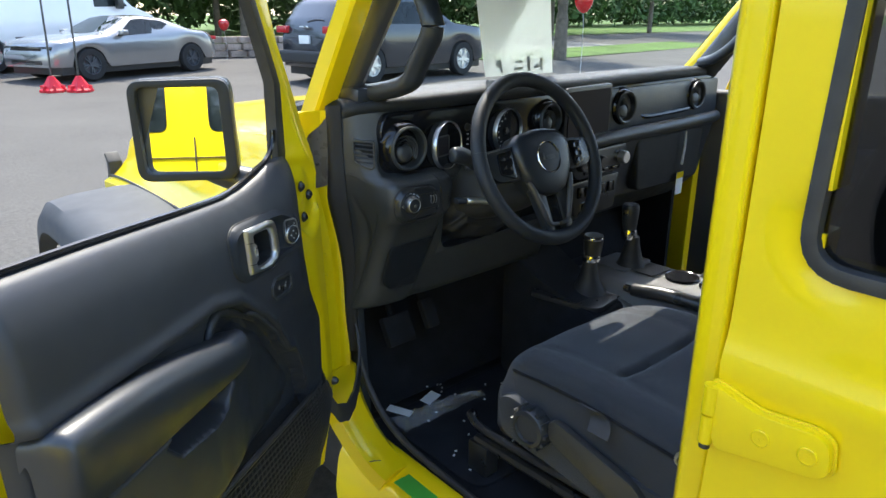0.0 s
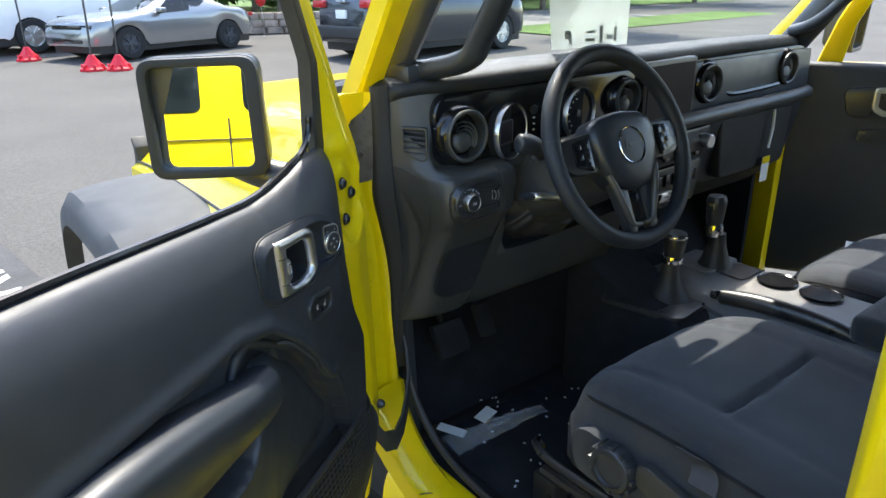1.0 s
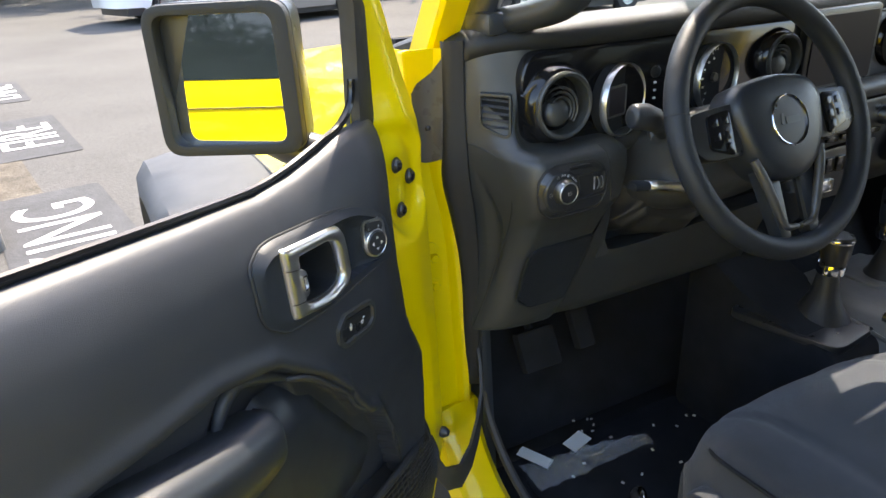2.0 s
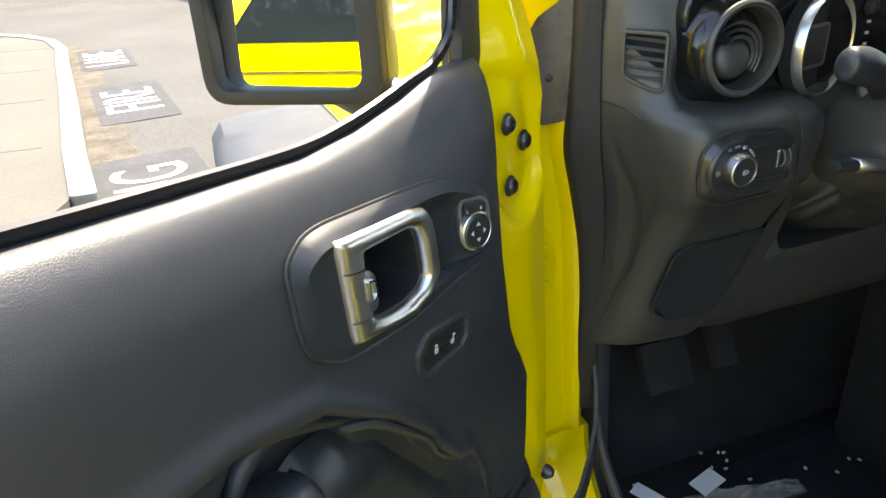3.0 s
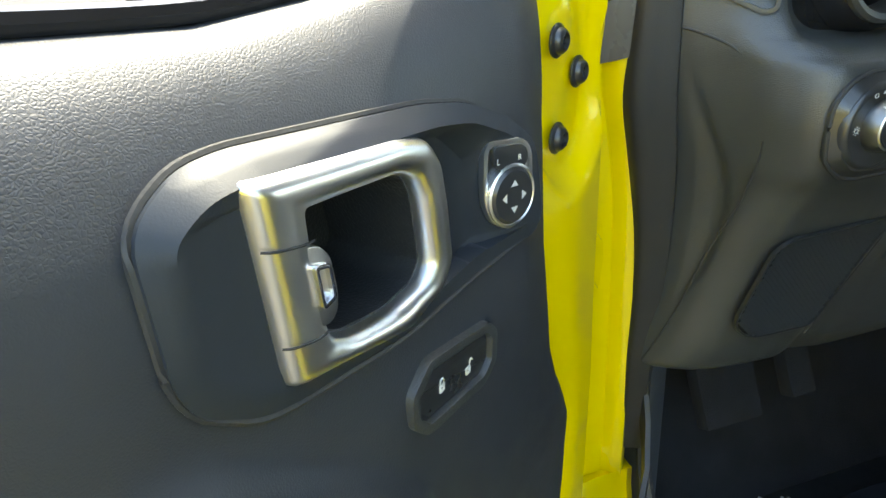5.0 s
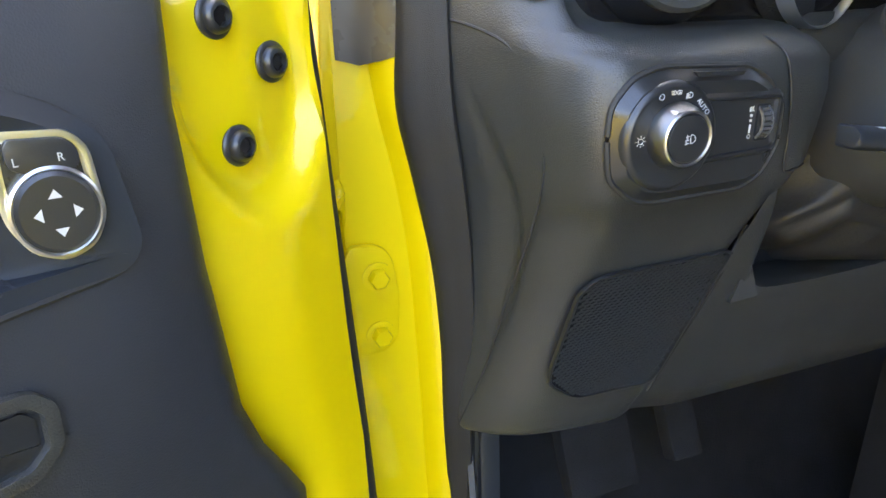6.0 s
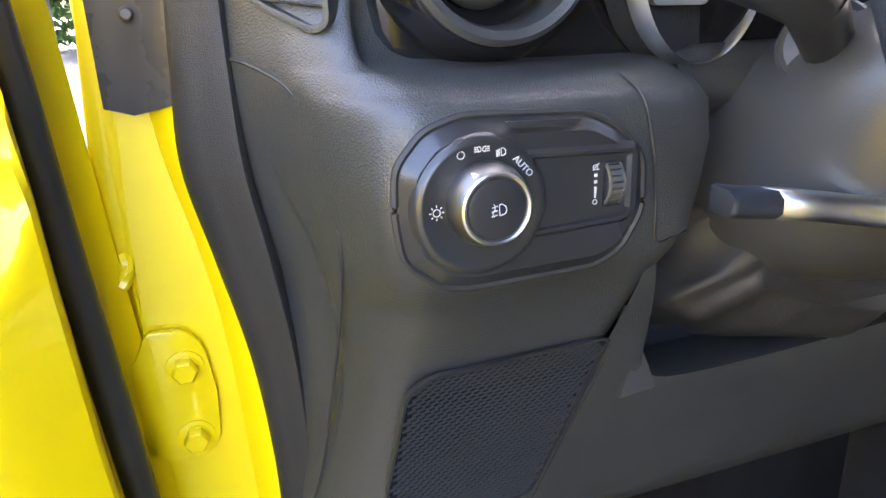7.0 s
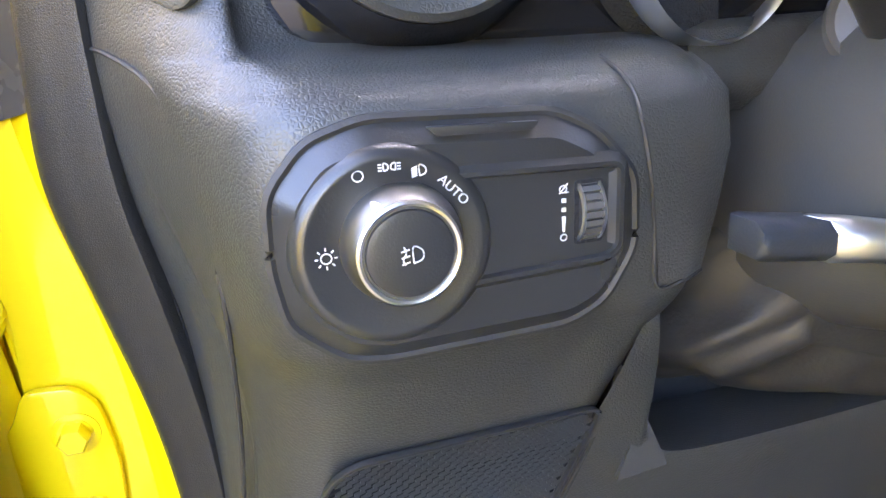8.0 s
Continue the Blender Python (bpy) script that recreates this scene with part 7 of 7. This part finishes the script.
side_glass(suv, [(0.95, 1.16), (-1.95, 1.18), (-1.6, 1.60), (0.2, 1.62)], 1.94, 0.22, 1.08, 1.72)
part("back_window", slab(loft([[Vector((-0.68, -2.30, 1.20)), Vector((0.68, -2.30, 1.20))], [Vector((-0.58, -2.00, 1.60)), Vector((0.58, -2.00, 1.60))]], cap=False), 0.01), CARGLASS, suv)
for s in (-1, 1):
    part("tail_lamp", box(min(s * 0.58, s * 0.93), max(s * 0.58, s * 0.93), -2.44, -2.25, 1.00, 1.14, 0.03), LAMPRED, suv)
part("number_plate", box(-0.16, 0.16, -2.45, -2.40, 0.80, 0.96, 0.008), PAPER, suv)
part("badge", box(-0.14, 0.14, -2.44, -2.38, 1.10, 1.14, 0.006), CHROME, suv)
part("rear_bumper", box(-0.95, 0.95, -2.50, -2.20, 0.42, 0.66, 0.05, 3), RUBBER, suv)
part("wiper", tube([(0.0, -2.33, 1.22), (0.25, -2.31, 1.26), (0.5, -2.31, 1.25)], 0.012, 6), RUBBER, suv)

# the second yellow off-road car on the other side, seen in the glass
ym = Matrix.Translation((-3.475, -1.80, -0.03)) @ Matrix.Rotation(radians(46), 4, "Z")
twin, _, _ = vehicle("parked_yellow_car", "yellow off-road car parked alongside", ((-2.2, 2.0), [(-2.2, 1.5), (-2.15, 1.80), (-0.3, 1.84), (0.0, 1.80), (0.42, 1.36), (1.95, 1.20), (2.0, 0.9)], [(-2.2, 1.28), (0.42, 1.28), (1.95, 1.12), (2.0, 0.8)]), 1.62, YELLOW, ym, (1.35, -1.55), 0.40, 0.08, rim=SATIN)
for a, b in ((0.28, -0.58), (-0.80, -1.45), (-1.60, -2.05)):
    side_glass(twin, rounded([(a, 1.33), (b, 1.33), (b, 1.72), (min(a, -0.02), 1.72)], 0.05), 1.62, 0.08, 1.28, 1.80)
for ya in (-0.72, 0.36, -1.52):
    for s in (-1, 1):
        part("door_gap", box(min(s * 0.800, s * 0.812), max(s * 0.800, s * 0.812), ya - 0.004, ya + 0.004, 0.6, 1.30), RUBBER, twin)
for s in (-1, 1):
    part("body_line", box(min(s * 0.80, s * 0.813), max(s * 0.80, s * 0.813), -1.5, 0.36, 1.186, 1.191), RUBBER, twin)
    part("wheel_arch_flare", moved(lathe([(0.44, -0.16), (0.52, -0.16), (0.53, 0.12), (0.44, 0.14)], Matrix.Translation((s * 0.80, 1.35, 0.42)) @ Matrix.Rotation(math.pi / 2, 4, "Y"), 28, False), Matrix.Identity(4)), FLARE, twin)

# flag stands with red bases
for px, py, lean in ((2.07, 12.93, 3.0), (2.47, 12.70, 2.0), (1.39, 15.44, 0.0)):
    fs = thing("flag_stand", "red plastic weighted base with a thin black pole", "flag stand", Matrix.Translation((px, py, ground_z(py))), group="flag stands")
    part("base", lathe([(0.23, 0), (0.23, 0.04), (0.19, 0.07), (0.08, 0.23), (0.05, 0.28), (0, 0.28)], None, 6), RED, fs, flat=True)
    for k in range(6):
        part("base_rib", moved(box(0.06, 0.21, -0.015, 0.015, 0.02, 0.12, 0.008), Matrix.Rotation(k * math.pi / 3 + 0.5, 4, "Z")), RED, fs)
    part("pole", tube([(0, 0, 0.3), (0.01 * lean, 0, 0.8), (0.02 * lean, 0, 1.75)], 0.018, 8), SATIN, fs)
for bx, by, bz2 in ((7.6, 17.9, 1.32), (8.46, 6.0, 1.78)):
    bl = thing("balloon", "shiny red balloon on a string", "balloon", Matrix.Translation((bx, by, bz2)), group="balloons")
    part("skin", lathe([(0, -0.17), (0.02, -0.165), (0.08, -0.13), (0.135, -0.05), (0.15, 0.03), (0.135, 0.10), (0.08, 0.145), (0, 0.16)], None, 20), LAMPRED, bl)
    part("string", tube([(0, 0, -0.16), (0.03, 0, -0.6), (0, 0, ground_z(by) - bz2)], 0.004, 5), WHITE, bl)

# low stone wall, road, grass, trees behind
wallx = thing("stone_wall", "low brown stone retaining wall behind the car park", "wall", None, "", "structure")
rng = random.Random(3)
stones = bmesh.new()
for r in range(3):
    x = 5.6 + 0.2 * (r % 2)
    while x < 14:
        l = rng.uniform(0.3, 0.55)
        y = 19.2 - 0.25 * (x - 6)
        st2 = box(x, x + l - 0.02, y - 0.15 - rng.uniform(0, 0.03), y + 0.15, ground_z(y) + 0.02 + r * 0.2, ground_z(y) + 0.20 + r * 0.2, 0.02)
        part("stone", st2, STONE, wallx)
        x += l
ground_sheet("lawn", 4.5, 400, 24, 600, 0.03, GRASS, "green lawn behind the car park", "lawn")
tagged(part("verge", loft([[Vector((x, y0 + 0.1 * x, ground_z(y0) + 0.06)) for x in (14.0, 60.0)] for y0 in (11.5, 14.5)], cap=False), GRASS), "strip of green grass by the road", "grass", "", "structure")
tagged(part("road", loft([[Vector((x, y0 + 0.1 * x, ground_z(y0) + 0.05)) for x in (12.0, 90.0)] for y0 in (14.6, 21.0)], cap=False), KERB), "pale sunlit road", "road", "", "structure")


def tree(x, y, h, r, seed, trunk=0.16):
    rg2 = random.Random(seed)
    t = thing("tree", "leafy green roadside tree", "tree", Matrix.Translation((x, y, ground_z(y))), group="roadside trees")
    limbs = tube([(0, 0, -0.1), (0.05, 0.02, h * 0.25), (0.0, 0.05, h * 0.55), (0.1, 0, h * 0.85)], [trunk, trunk * 0.8, trunk * 0.55, trunk * 0.2], 10)
    for k in range(6):
        a, z0 = rg2.uniform(0, 6.28), h * rg2.uniform(0.3, 0.6)
        limbs = join(limbs, tube([(0, 0, z0), (r * 0.4 * math.cos(a), r * 0.4 * math.sin(a), z0 + h * 0.12), (r * 0.8 * math.cos(a), r * 0.8 * math.sin(a), z0 + h * 0.25)], [trunk * 0.4, trunk * 0.25, trunk * 0.1], 6, n=6))
    part("trunk", limbs, BARK, t)
    verts, faces = [], []
    clumps = [(Vector((rg2.gauss(0, 0.5) * r, rg2.gauss(0, 0.5) * r, h * rg2.uniform(0.35, 1.0))), r * rg2.uniform(0.25, 0.5)) for _ in range(26)]
    for c, cr in clumps:
        for _ in range(150):
            d = Vector((rg2.gauss(0, 1), rg2.gauss(0, 1), rg2.gauss(0, 0.8)))
            p = c + d.normalized() * cr * rg2.uniform(0.5, 1.05)
            a, b2 = Vector((rg2.gauss(0, 1), rg2.gauss(0, 1), rg2.gauss(0, 1))).normalized(), Vector((rg2.gauss(0, 1), rg2.gauss(0, 1), rg2.gauss(0, 1))).normalized()
            s = rg2.uniform(0.08, 0.17) * (r / 2.5)
            i = len(verts)
            verts += [p - a * s, p + b2 * s * 0.6, p + a * s, p - b2 * s * 0.6]
            faces.append((i, i + 1, i + 2, i + 3))
    me = bpy.data.meshes.new("crown")
    me.from_pydata(verts, [], faces)
    me.materials.append(LEAF)
    c = new("crown", me)
    c.parent = t
    return t


def woodland(x0, x1, y0, y1, h, count, size, seed):
    rg3 = random.Random(seed)
    verts, faces = [], []
    for _ in range(count):
        x, y = rg3.uniform(x0, x1), rg3.uniform(y0, y1)
        top = h * (0.65 + 0.2 * math.sin(x * 0.7) + 0.15 * math.sin(x * 1.9 + 1.0))
        p = Vector((x, y, ground_z(y) + rg3.uniform(0.1, 1.0) ** 0.8 * top))
        a, b2 = (Vector((rg3.gauss(0, 1), rg3.gauss(0, 1), rg3.gauss(0, 1))).normalized() for _ in range(2))
        s = size * rg3.uniform(0.6, 1.3)
        i = len(verts)
        verts += [p - a * s, p + b2 * s * 0.6, p + a * s, p - b2 * s * 0.6]
        faces.append((i, i + 1, i + 2, i + 3))
    me = bpy.data.meshes.new("woodland")
    me.from_pydata(verts, [], faces)
    me.materials.append(LEAF)
    return tagged(new("woodland", me), "dense green trees and bushes behind the car park", "trees", "", "stuff")


woodland(-30, 75, 33, 42, 11, 24000, 0.38, 8)
woodland(-30, 75, 31, 36, 3.4, 16000, 0.26, 9)
for k, (x, y, h, r) in enumerate(((3.5, 27, 8, 3.6), (7.5, 26, 7, 3.4), (11.5, 25, 8, 3.8), (15.5, 24.5, 7, 3.2), (20, 27, 9, 4.2), (25, 24, 8, 3.8), (0.0, 29, 9, 4), (-5, 30, 9, 4.2), (31, 26, 9, 4.2), (38, 24, 9, 4.5), (27, 33, 10, 5), (13, 31, 10, 5))):
    tree(x, y, h, r, 20 + k)
tree(16.2, 12.9, 6.5, 2.4, 70, 0.22)
pole = thing("lamp_post", "plain grey street lamp post", "lamp post", Matrix.Translation((10.2, 20.5, 0.4)))
part("shaft", tube([(0, 0, 0), (0, 0, 3), (0, 0, 7)], [0.09, 0.08, 0.06], 10), FLARE, pole)
